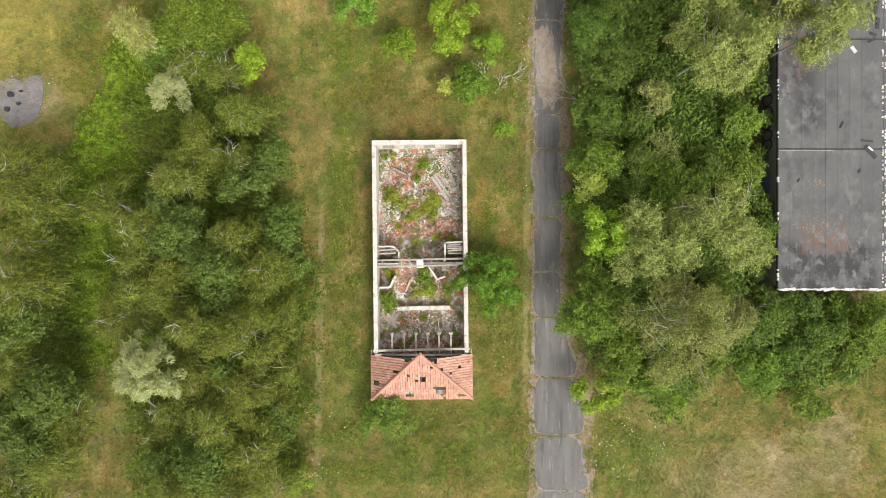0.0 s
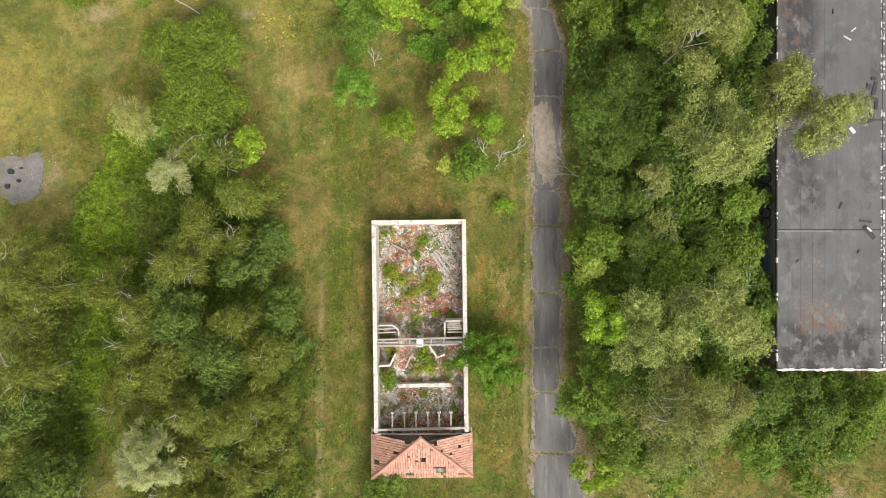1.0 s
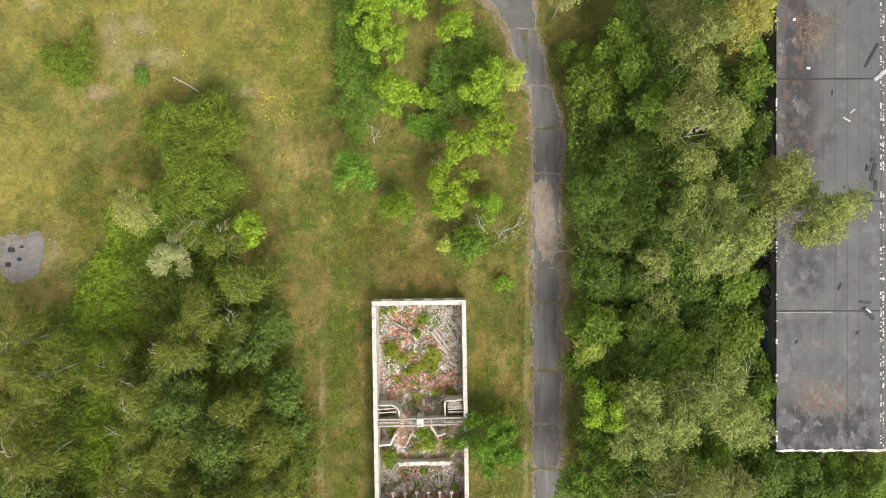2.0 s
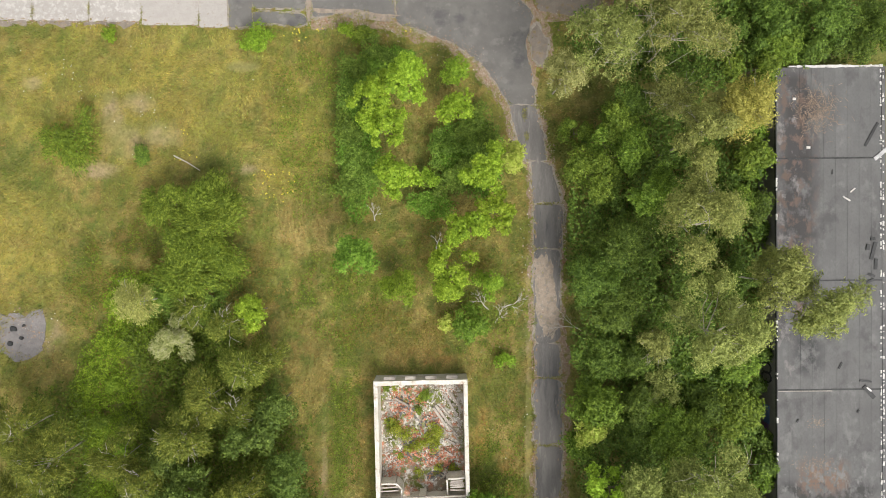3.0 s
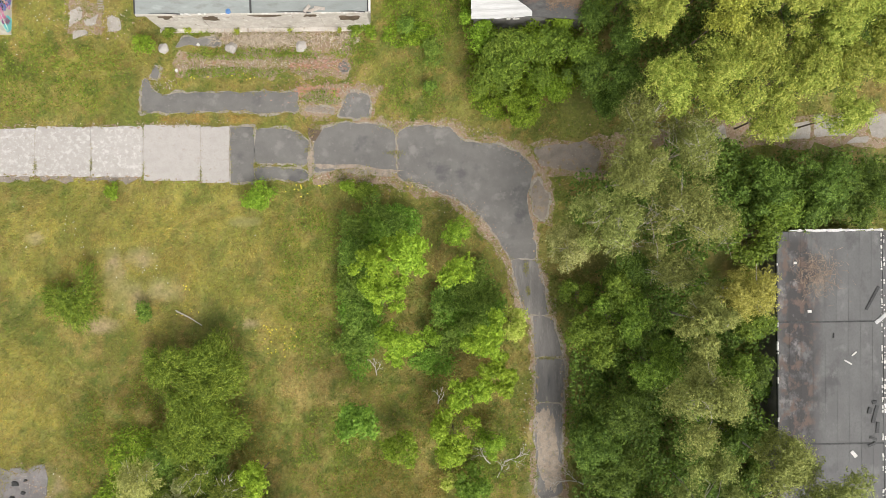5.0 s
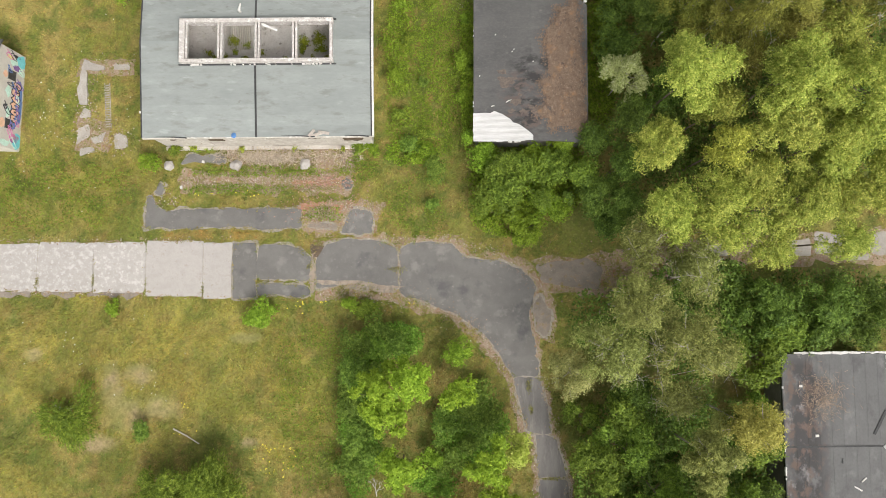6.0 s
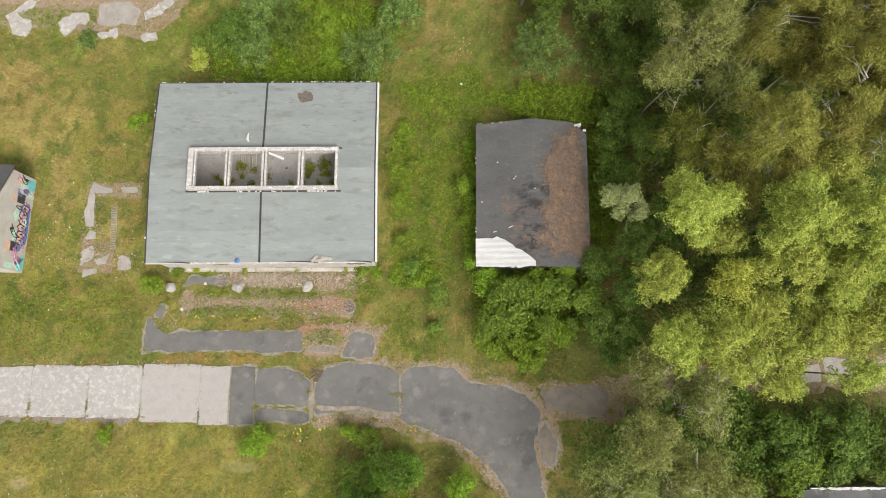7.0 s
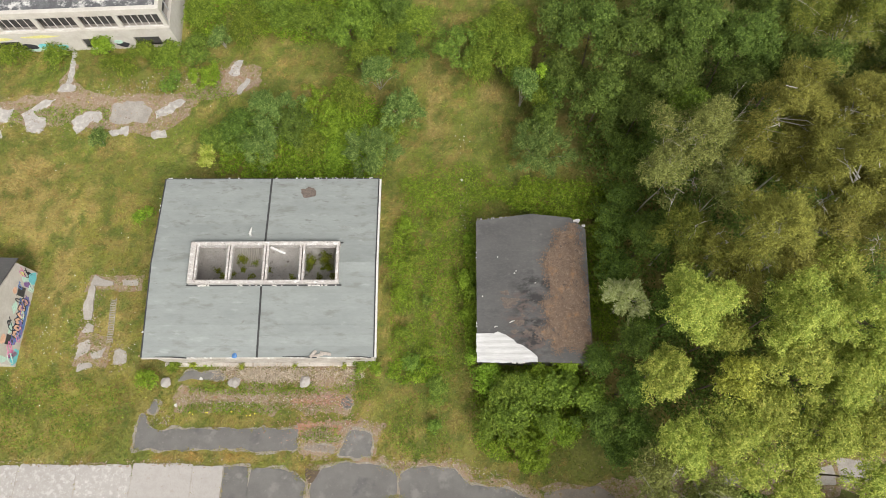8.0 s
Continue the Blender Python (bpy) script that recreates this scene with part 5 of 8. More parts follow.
def tiles(name, label, axis, holes):
    """Rows of clay tiles on one slope of the hipped end; axis: 'south', 'west' or 'east'. A tile is a shallow curved plate."""
    cos, faces, k = [], [], 0
    tw, tl = 0.21, 0.31
    run = HALF
    rows = int(run / (tl * 0.8)) + 1
    for r in range(rows):
        d0 = r * tl * 0.8
        if d0 > run:
            break
        if axis == "south":
            a0, a1 = -HALF, HALF
        else:
            a0, a1 = V_S, V_N
        n = int((a1 - a0) / tw)
        for i in range(n):
            a = a0 + (i + 0.5) * tw
            if axis == "south":
                if HALF - abs(a) < d0 - 0.05:
                    continue
                u, v = a, V_S + d0
                way, side = Vector((0, 1, PITCH)).normalized(), Vector((1, 0, 0))
            else:
                if a - V_S < d0 - 0.02:
                    continue
                ragged = V_N - 0.35 * abs(noise.noise((d0 * 0.9, 3.3, 2 if axis == "west" else 7))) - (0.25 if d0 > 2.8 else 0)
                if a > ragged:
                    continue
                s = -1 if axis == "west" else 1
                u, v = s * (HALF - d0), a
                way, side = Vector((-s, 0, PITCH)).normalized(), Vector((0, 1, 0))
            if any(abs(u - hu) < hw and abs(v - hv) < hd for hu, hv, hw, hd in holes) or random.random() < 0.006:
                continue
            base = Vector((u, v, EAVE + PITCH * d0 + 0.02 + random.uniform(-0.012, 0.012)))
            nrm = side.cross(way)
            nrm = nrm if nrm.z > 0 else -nrm
            jig = random.uniform(-0.012, 0.012)
            for e, lift in ((0, 0.055), (tl, 0.015)):
                for f, up in ((-0.5, 0.0), (-0.2, 0.01), (0.1, 0.02), (0.34, 0.038), (0.5, 0.018)):
                    cos.append(base + way * e + side * (f * tw * (0.9 if axis == "south" else 0.985) + jig) + nrm * (lift + up))
            for f in range(4):
                faces.append((k + f, k + f + 1, k + f + 6, k + f + 5))
            for f, up in ((-0.5, 0), (0.5, 0)):
                cos.append(base + side * (f * tw) - nrm * 0.005)
            faces.append((k, k + 10, k + 11, k + 4))
            k += 12
    ob = hang(new(name, array_mesh(name, np.array(cos), quads=faces)), ruin)
    ob.data.materials.append(ROOF_TILE)
    return tagged(ob, label, kind="stuff")


tiles("tiles_on_hip", "orange clay tiles on the hipped end", "south", [(0.1, -10.75, 0.24, 0.14), (-1.0, -12.2, 0.4, 0.25), (1.6, -11.9, 0.35, 0.3), (3.5, -12.4, 0.4, 0.16), (0.85, -9.7, 0.1, 0.12), (1.2, -11.5, 0.12, 0.14), (-0.3, -10.9, 0.12, 0.1)])
tiles("tiles_on_slope", "weathered orange clay tiles", "west", [(-2.15, -9.9, 0.14, 0.12), (-3.9, -11.2, 0.2, 0.18)])
tiles("tiles_on_slope", "weathered orange clay tiles", "east", [(3.3, -9.7, 0.12, 0.12), (2.6, -10.2, 0.1, 0.1)])
# hip and ridge caps, rafters and battens below the tiles
for s in (-1, 1):
    for k in range(17):
        f0, f1 = k / 17, (k + 1.12) / 17
        bm = tube(bmesh.new(), [(s * HALF * (1 - f0), V_S + HALF * f0, EAVE + PITCH * HALF * f0 + 0.12), (s * HALF * (1 - f1), V_S + HALF * f1, EAVE + PITCH * HALF * f1 + 0.14)], [0.14, 0.12], 7)
        part("hip_tile", bm, ROOF_TILE, ruin)
    for v in (-12.0, -11.1, -10.2, -9.3, -8.8):
        top = min(HALF, v - V_S + 0.0)
        part("rafter", tube(bmesh.new(), [(s * (HALF - 0.05), v, EAVE - 0.03), (s * (HALF - top), v, EAVE + PITCH * top - 0.06)], [0.06, 0.06], 4), DARK_TIMBER, ruin)
for u in (-3, -2, -1, 0, 1, 2, 3):
    top = HALF - abs(u)
    part("rafter", tube(bmesh.new(), [(u, V_S + 0.05, EAVE - 0.03), (u, V_S + top, EAVE + PITCH * top - 0.08)], [0.06, 0.06], 4), DARK_TIMBER, ruin)
for s in (-1, 1):
    part("fascia", block(s * 4.22 - 0.04, -12.6, EAVE - 0.1, s * 4.22 + 0.04, -8.4, EAVE + 0.03), TIMBER, ruin)

# plants growing on the rubble
for u, v, h, r, sort in ((-2.9, 5.0, 0.5, 0.7, "bushdark"), (-2.3, 4.7, 0.8, 1.25, "moss"), (-1.5, 4.1, 0.6, 1.0, "moss"), (0.6, 3.7, 0.8, 1.3, "moss"), (1.1, 4.4, 0.7, 1.1, "moss"), (-0.4, 3.2, 0.5, 0.9, "moss"), (0.3, 7.4, 0.5, 0.7, "bush"), (-2.4, 8.3, 0.5, 0.5, "moss"), (-0.2, 6.2, 0.5, 0.4, "bush"), (-0.1, 7.1, 0.4, 0.48, "moss"), (-3.2, 8.2, 0.7, 0.5, "bushdark"), (0.3, -2.6, 0.8, 1.3, "bush"), (-2.9, -4.4, 1.6, 1.15, "bush"), (-2.6, -2.0, 0.5, 0.7, "moss"), (-0.1, -3.6, 0.6, 0.9, "moss"), (0.9, -3.8, 0.6, 0.96, "moss"), (2.2, -3.4, 0.8, 0.7, "bushdark"), (0.0, -6.0, 0.5, 0.60, "moss"), (-1.2, 2.8, 0.4, 0.72, "moss"), (1.2, 1.2, 0.5, 0.60, "moss"), (-0.6, 0.9, 0.4, 0.60, "moss"), (2.8, -7.3, 0.7, 0.5, "bushdark"), (-1.9, 2.0, 0.3, 0.60, "moss"), (2.6, 1.0, 0.4, 0.72, "moss")):
    x, y = ruin_place(u, v)
    weed = plant(sort, x, y, h, r, "weeds in the ruin")
    weed.location.z = float(heap_height(np.array(u), np.array(v))) - 0.08
    tagged(weed, "clump of green weeds growing out of the rubble", "weed clump")


# ---- flat roofs laid with felt ----
def felt_panel(x0, y0, x1, y1, z00, z10, z11, z01, material, owner, thick=0.12):
    """One strip of roofing felt; a height for each corner."""
    bm = bmesh.new()
    top = [bm.verts.new(p) for p in ((x0, y0, z00), (x1, y0, z10), (x1, y1, z11), (x0, y1, z01))]
    low = [bm.verts.new((v.co.x, v.co.y, v.co.z - thick)) for v in top]
    bm.faces.new(top)
    bm.faces.new(low[::-1])
    for i in range(4):
        bm.faces.new((low[i], low[(i + 1) % 4], top[(i + 1) % 4], top[i]))
    return part("felt_strip", bm, material, owner)


def edge_crumbs(owner, ax, ay, bx, by, z, material, gap=0.35, size=0.14):
    """Broken bits of pale edging along a roof's rim."""
    n = int(math.hypot(bx - ax, by - ay) / 0.35)
    for k in range(n):
        if noise.noise((ax + k * 0.31, ay * 0.3, 4.0)) + random.uniform(-0.2, 0.2) > gap - 0.35:
            f = (k + random.random()) / n
            x, y = ax + (bx - ax) * f, ay + (by - ay) * f
            w, d = random.uniform(0.5, 1.6) * size, random.uniform(0.5, 1.2) * size
            if abs(bx - ax) > abs(by - ay):
                w *= random.uniform(0.8, 4.0)
            else:
                d *= random.uniform(0.8, 4.0)
            part("edge_piece", block(x - w / 2, y - d / 2, z - 0.16, x + w / 2, y + d / 2, z + random.uniform(0.02, 0.05), turn=random.uniform(-12, 12)), material, owner)


# the garage with the long skylight
GARAGE_TURN = radians(0.7)
GX0, GX1, GY0, GY1, GYM, GZ, GZM = -25.72, -6.78, 53.12, 68.95, 61.0, 4.45, 5.05
garage = tagged(root("garage", -16.2 * (1 - math.cos(GARAGE_TURN)) + 61 * math.sin(GARAGE_TURN), 61 * (1 - math.cos(GARAGE_TURN)) + 16.2 * math.sin(GARAGE_TURN), 0, math.degrees(GARAGE_TURN)), "flat-roofed garage with grey-green felt and an open skylight", "garage")
HARD.append([(GX0 + 0.3, GY0 - 0.1), (GX1 - 0.2, GY0 - 0.1), (GX1 - 0.2, GY1), (GX0 + 0.3, GY1)])
for a in ((GX0 + 0.3, GY0 + 0.25, GX1 - 0.25, GY0 + 0.55), (GX0 + 0.3, GY1 - 0.5, GX1 - 0.25, GY1 - 0.2), (GX0 + 0.3, GY0 + 0.55, GX0 + 0.6, GY1 - 0.5), (GX1 - 0.55, GY0 + 0.55, GX1 - 0.25, GY1 - 0.5)):
    part("wall", block(a[0], a[1], -0.1, a[2], a[3], 4.3), DIRTY_RENDER, garage)
for x in (-22.6, -17.6, -12.6):
    gate = part("gate", block(x - 1.6, GY0 + 0.2, 0.02, x + 1.6, GY0 + 0.26, 3.2), DIRTY_RENDER, garage, "grimy pale double garage gate")
part("floor", block(GX0 + 0.6, GY0 + 0.55, -0.1, GX1 - 0.55, GY1 - 0.5, 0.6), GARAGE_FLOOR, garage, "stained concrete garage floor")
part("plinth", block(GX0 + 0.2, GY0 - 0.12, -0.1, GX1 - 0.2, GY0 + 0.24, 0.12, bevel=0.03), DIRTY_RENDER, garage)
KX0, KX1, KY0, KY1 = -22.2, -9.95, 59.2, 62.6


def garage_z(y):
    return GZ + (GZM - GZ) * (1 - abs(y - GYM) / (GYM - GY0))


bm = bmesh.new()
block(GX0 + 0.1, GY0 + 0.05, 4.2, GX1 - 0.1, KY0, 4.31, bm, slope=garage_z(KY0) - GZ)
block(GX0 + 0.1, KY1, 4.2 + garage_z(KY1) - GZ, GX1 - 0.1, GY1 - 0.05, 4.31 + garage_z(KY1) - GZ, bm, slope=GZ - garage_z(KY1))
block(GX0 + 0.1, KY0, 4.6, KX0, KY1, 4.75, bm)
block(KX1, KY0, 4.6, GX1 - 0.1, KY1, 4.75, bm)
garage_roof = part("roof", bm, RENDER_PALE, garage, "flat roof laid with grey-green felt strips")
strip = 0.88
for k in range(18):
    ya, yb = GY0 + k * strip, min(GY0 + (k + 1) * strip - 0.006, GY1)
    if ya >= GY1:
        break
    for xa, xb in ((GX0, -16.3), (-16.27, GX1)):
        for y0, y1, inside_hole in ((ya, min(yb, KY0), False), (max(ya, KY0), min(yb, KY1), True), (max(ya, KY1), yb, False)):
            if y1 - y0 < 0.02:
                continue
            sx0, sx1 = (xa, xb) if not inside_hole else ((xa, KX0) if xa == GX0 else (KX1, xb))
            za, zb = garage_z(y0), garage_z(y1) + 0.012 * (k % 3)
            felt_panel(sx0, y0, sx1, y1, za, za, zb, zb, FELT_GREY, garage_roof)
for y0, y1 in ((GY0 - 0.02, KY0 - 0.1), (KY1 + 0.1, GY1 + 0.02)):
    felt_panel(-16.37, y0, -16.21, y1, garage_z(y0) + 0.04, garage_z(y0) + 0.04, garage_z(y1) + 0.04, garage_z(y1) + 0.04, TAR, garage, 0.1)
felt_panel(GX0 - 0.05, GY0, GX0 + 0.05, GYM, GZ + 0.05, GZ + 0.05, GZM + 0.05, GZM + 0.05, TAR, garage, 0.3)
felt_panel(GX0 - 0.05, GYM, GX0 + 0.05, GY1, GZM + 0.05, GZM + 0.05, GZ + 0.05, GZ + 0.05, TAR, garage, 0.3)
felt_panel(GX1 - 0.05, GY0, GX1 + 0.05, GYM, GZ + 0.05, GZ + 0.05, GZM + 0.05, GZM + 0.05, TAR, garage, 0.2)
felt_panel(GX1 - 0.05, GYM, GX1 + 0.05, GY1, GZM + 0.05, GZM + 0.05, GZ + 0.05, GZ + 0.05, TAR, garage, 0.2)
felt_panel(GX1 + 0.05, GY0, GX1 + 0.2, GYM, GZ, GZ, GZM, GZM, WHITE_PAINT, garage, 0.35)
felt_panel(GX1 + 0.05, GYM, GX1 + 0.2, GY1, GZM, GZM, GZ, GZ, WHITE_PAINT, garage, 0.35)
felt_panel(GX0, GY1, GX1, GY1 + 0.1, GZ - 0.02, GZ - 0.02, GZ - 0.02, GZ - 0.02, TAR, garage, 0.25)
felt_panel(GX0, GY0 - 0.1, GX1, GY0 - 0.005, GZ - 0.05, GZ - 0.05, GZ - 0.03, GZ - 0.03, DIRTY_RENDER, garage, 0.22)
edge_crumbs(garage, GX0, GY1 + 0.08, GX1, GY1 + 0.08, GZ + 0.05, WHITE_PAINT, 0.42, 0.055)
edge_crumbs(garage, GX0, GY0 - 0.05, GX1, GY0 - 0.05, GZ, WHITE_PAINT, 0.38, 0.1)
edge_crumbs(garage, GX0 - 0.05, GY0, GX0 - 0.05, GY1, 4.7, WHITE_PAINT, 0.62, 0.08)
# skylight kerb and cross beams
for a in ((KX0 - 0.15, KY0 - 0.12, KX1 + 0.15, KY0 + 0.16), (KX0 - 0.15, KY1 - 0.2, KX1 + 0.15, KY1 + 0.12), (KX0 - 0.15, KY0 + 0.16, KX0 + 0.3, KY1 - 0.16), (KX1 - 0.14, KY0 + 0.16, KX1 + 0.1, KY1 - 0.16)):
    part("skylight_kerb", block(a[0], a[1], 4.7, a[2], a[3], 5.55, bevel=0.03, jag=0.02), FLAKED_KERB, garage, "weathered pale skylight kerb")
part("skylight_beam", block(KX0 + 0.36, KY0 + 0.16, 5.1, KX0 + 0.5, KY1 - 0.16, 5.5, bevel=0.02), FLAKED_KERB, garage)
for x in (-19.03, -15.98, -12.93):
    for s in (-0.22, 0.04):
        part("skylight_beam", block(x + s, KY0 + 0.16, 5.05, x + s + 0.18, KY1 - 0.16, 5.5, bevel=0.02), FLAKED_KERB, garage)
felt_panel(KX0 - 0.35, KY0 - 0.22, KX1 + 0.35, KY0 - 0.12, 5.02, 5.02, 5.06, 5.06, TAR, garage, 0.1)
felt_panel(KX0 - 0.35, KY1 + 0.12, KX1 + 0.35, KY1 + 0.22, 5.06, 5.06, 5.02, 5.02, TAR, garage, 0.1)
edge_crumbs(garage, KX0, KY0 - 0.2, KX1, KY0 - 0.2, 5.1, WHITE_PAINT, 0.42, 0.08)
part("roof_stain_patch", slab(blob(-12.9, 67.6, 0.7, 0.5, seed=3), 4.4, garage_z(67.3) + 0.03), MOSS_CRUST, garage, "rust-brown litter patch")
# what lies on and below the skylight
fallen = tagged(part("fallen_bar", block(-0.68, -0.1, 0, 0.68, 0.1, 0.05, bevel=0.02), WHITE_PAINT), "white-painted bar fallen across the skylight kerb", "bar")
fallen.matrix_world = pose(-15.0, 61.95, 5.5, 0, 6, -21)
sheet = tagged(root("corrugated_sheet", -18.75, 63.1, 0.82, 0), "ribbed pale corrugated sheet leaning on the garage floor", "sheet")
for k in range(9):
    bar = part("rib", tube(bmesh.new(), [(-0.9 + k * 0.2, -1.2, -0.2), (-0.5 + k * 0.2, 1.2, 1.3)], [0.07, 0.07], 5), RENDER_PALE, sheet)
for x, y, h, r in ((-21.5, 61.5, 0.5, 0.5), (-19.1, 62.4, 1.2, 0.75), (-18.1, 62.2, 0.5, 0.5), (-19.2, 61.6, 0.4, 0.5), (-12.9, 62.3, 1.2, 0.85), (-11.9, 62.6, 1.4, 0.9), (-11.5, 61.8, 0.8, 0.8), (-13.3, 61.7, 0.5, 0.6), (-16.9, 61.6, 0.3, 0.4), (-21.0, 61.0, 0.6, 0.5), (-20.2, 61.1, 0.7, 0.5), (-18.3, 60.9, 0.5, 0.5), (-17.3, 61.0, 0.5, 0.45), (-14.8, 60.9, 0.4, 0.5), (-13.8, 61.0, 0.4, 0.45), (-12.2, 60.9, 0.6, 0.55), (-11.0, 61.0, 0.7, 0.6)):
    moss = plant("moss", x, y, h, r * 0.9, "plants on the garage floor")
    moss.location.z = 0.58
    tagged(moss, "mossy olive plant growing on the garage floor", "plant")
for k in range(8):
    stone = part("rubble_piece", block(-0.12, -0.09, 0, 0.12, 0.09, 0.1, bevel=0.04, jag=0.05), ROUGH_CONCRETE)
    stone.matrix_world = pose(random.uniform(-21.5, -10.5), random.uniform(61.2, 64.4), 0.6, 0, 0, random.uniform(0, 180))
    tagged(stone, "lump of broken concrete on the garage floor", "rubble", group="rubble in the garage")
# loose things on the garage roof
bag = tagged(part("plastic_bag", bmesh.new(), PLASTIC_BLUE), "crumpled blue plastic bag caught on the roof edge", "bag")
bm = bmesh.new()
bmesh.ops.create_icosphere(bm, subdivisions=2, radius=0.21)
for v in bm.verts:
    v.co *= 1 + 0.35 * noise.noise(v.co * 6)
    v.co.z = max(v.co.z * 0.5, -0.08)
bm.to_mesh(bag.data)
bm.free()
bag.matrix_world = pose(-18.0, 53.2, GZ + 0.09)
for k, (x, y, turn, ln) in enumerate(((-11.2, 53.3, 18, 1.2), (-10.6, 53.45, -8, 0.9), (-11.6, 53.4, 50, 0.7))):
    board = tagged(part("board", block(-ln / 2, -0.12, 0, ln / 2, 0.12, 0.05, bevel=0.01), TIMBER), "splintered pale board on the roof edge", "board", group="boards on the garage roof")
    board.matrix_world = pose(x, y, garage_z(y) + 0.03 + 0.055 * k, 0, 0, turn)
pipe = tagged(part("vent_stub", tube(bmesh.new(), [(-17.6, 63.5, 4.6), (-17.6, 63.5, 5.25), (-17.45, 64.0, 5.4)], [0.12, 0.12, 0.05], 8), WHITE_PAINT), "small white vent stub on the felt roof", "vent")
# sagging felt edge and debris along the south wall
for x0, x1, dz in ((-14.2, -11.4, 0.1), (-9.0, -7.0, 0.05), (-24.6, -22.0, 0.04)):
    part("lifted_felt", tube(bmesh.new(), [(x0, GY0 + 0.06, GZ), ((x0 + x1) / 2, GY0 + 0.02, GZ + 0.03 + dz / 2), (x1, GY0 - 0.06, GZ + dz)], [0.02, 0.035, 0.05], 5), TAR, garage)
for k, (x, z, rx, rz) in enumerate(((-15.4, 3.3, 1.4, 0.45), (-11.8, 3.2, 0.45, 0.5), (-20.2, 2.6, 0.6, 0.5), (-8.6, 2.4, 0.7, 0.5), (-23.8, 3.0, 0.5, 0.5))):
    bm = bmesh.new()
    rim_ = blob(0, 0, rx, rz, n=20, rough=0.45, seed=k + 2.2)
    front = [bm.verts.new((x + a, GY0 + 0.19, z + c_)) for a, c_ in rim_]
    rear = [bm.verts.new((v.co.x, GY0 + 0.26, v.co.z)) for v in front]
    bm.faces.new(front)
    for i in range(len(front)):
        bm.faces.new((rear[i], rear[i - 1], front[i - 1], front[i]))
    bmesh.ops.recalc_face_normals(bm, faces=bm.faces)
    part("bare_patch", bm, ROOT_EARTH, garage, "brown patch where the render has fallen")
for x, r, sort in ((-24.6, 0.7, "bush"), (-22.9, 0.5, "moss"), (-18.6, 0.4, "moss"), (-13.9, 0.3, "moss"), (-9.6, 0.35, "moss"), (-8.2, 0.8, "bush"), (-7.0, 0.9, "shrub")):
    tagged(plant(sort, x, 53.0, 0.7, r, "weeds along the garage wall"), "green weeds at the foot of the garage wall", "weed clump")
# dead stalks and splinters heaped along the wall
m_ = 1500
tw = np.c_[np.r_[rng.normal(-16.2, 1.6, 900), rng.uniform(-21, -8, 600)], np.r_[rng.normal(52.3, 0.35, 900), rng.normal(52.5, 0.3, 600)], rng.uniform(0.08, 0.22, m_)]
tw = tw[tw[:, 1] < 53.1]
stalk_heap = new("dead_stalks", leaf_mesh("dead_stalks", tw, unit(np.array((0, 0, 1.0)) + 0.35 * rng.normal(size=tw.shape)), rng.normal(size=tw.shape), 0.6, 0.045))
stalk_heap.data.materials.append(surface("bleached_stalks", (0.42, 0.34, 0.25), (0.55, 0.47, 0.37), (0.25, 0.18, 0.12), broad=0.4, fine=8.0, spread=0.35, island=True, bump=0))
tagged(stalk_heap, "bleached dead stalks heaped at the foot of the wall", "stalks", kind="stuff")
# boulders before the gates
for k, (x, y, r) in enumerate(((-25.1, 51.5, 0.42), (-19.15, 51.6, 0.48), (-13.05, 51.7, 0.48))):
    bm = bmesh.new()
    bmesh.ops.create_icosphere(bm, subdivisions=3, radius=r)
    for v in bm.verts:
        v.co *= 1 + 0.4 * noise.noise(v.co * 2.6 + Vector((k * 7, 0, 0))) + 0.12 * noise.noise(v.co * 9)
        v.co.z = max(v.co.z * 0.6, -0.17)
    rock = tagged(part("boulder", bm, CONCRETE), "pale grey boulder in front of the garage gates", "boulder", group="boulders by the garage")
    rock.matrix_world = pose(x, y, 0.17, 0, 0, 40 * k)

# red brick crumbs on the forecourt
cos, faces = [], []
for k in range(620):
    if k < 400:
        x, y = random.gauss(-11.3, 1.5), random.gauss(50.1, 0.35)
    else:
        x, y = random.gauss(-11.6, 2.0), random.gauss(48.0, 0.7)
    s = random.uniform(0.02, 0.07) * (1.5 if k % 9 == 0 else 1)
    m = pose(x, y, 0.05, random.uniform(-20, 20), random.uniform(-20, 20), random.uniform(0, 180))
    b = len(cos)
    for z in (-0.06, s * 0.5):
        for p, q in ((-1, -0.6), (1, -0.6), (1, 0.6), (-1, 0.6)):
            cos.append(m @ Vector((p * s, q * s, z)))
    faces += [(b, b + 1, b + 5, b + 4), (b + 1, b + 2, b + 6, b + 5), (b + 2, b + 3, b + 7, b + 6), (b + 3, b, b + 4, b + 7), (b + 4, b + 5, b + 6, b + 7)]
crumbs = new("brick_crumbs", array_mesh("brick_crumbs", np.array(cos), quads=faces))
crumbs.data.materials.append(CRUMBS)
tagged(crumbs, "crushed red brick strewn over the forecourt", "rubble", kind="stuff")

# the shed with the sagging black roof
SX0, SX1, SXM, SY0, SY1 = 1.8, 11.5, 6.62, 53.05, 65.95
shed = tagged(root("shed"), "low shed with black felt roof, torn at one corner", "shed")
HARD.append([(SX0 + 0.2, SY0 + 0.2), (SX1 - 0.2, SY0 + 0.2), (SX1 - 0.2, SY1 - 0.2), (SX0 + 0.2, SY1 - 0.2)])


def shed_north(x):
    """The roof's north eave, bowed out at the ridge and broken off at its eastern corner."""
    return 65.68 + 0.42 * (1 - abs(x - SXM) / 4.85) + 0.25 * max(0, (x - 8) / 3) - 1.0 * max(0, (x - 10.3) / 1.2)


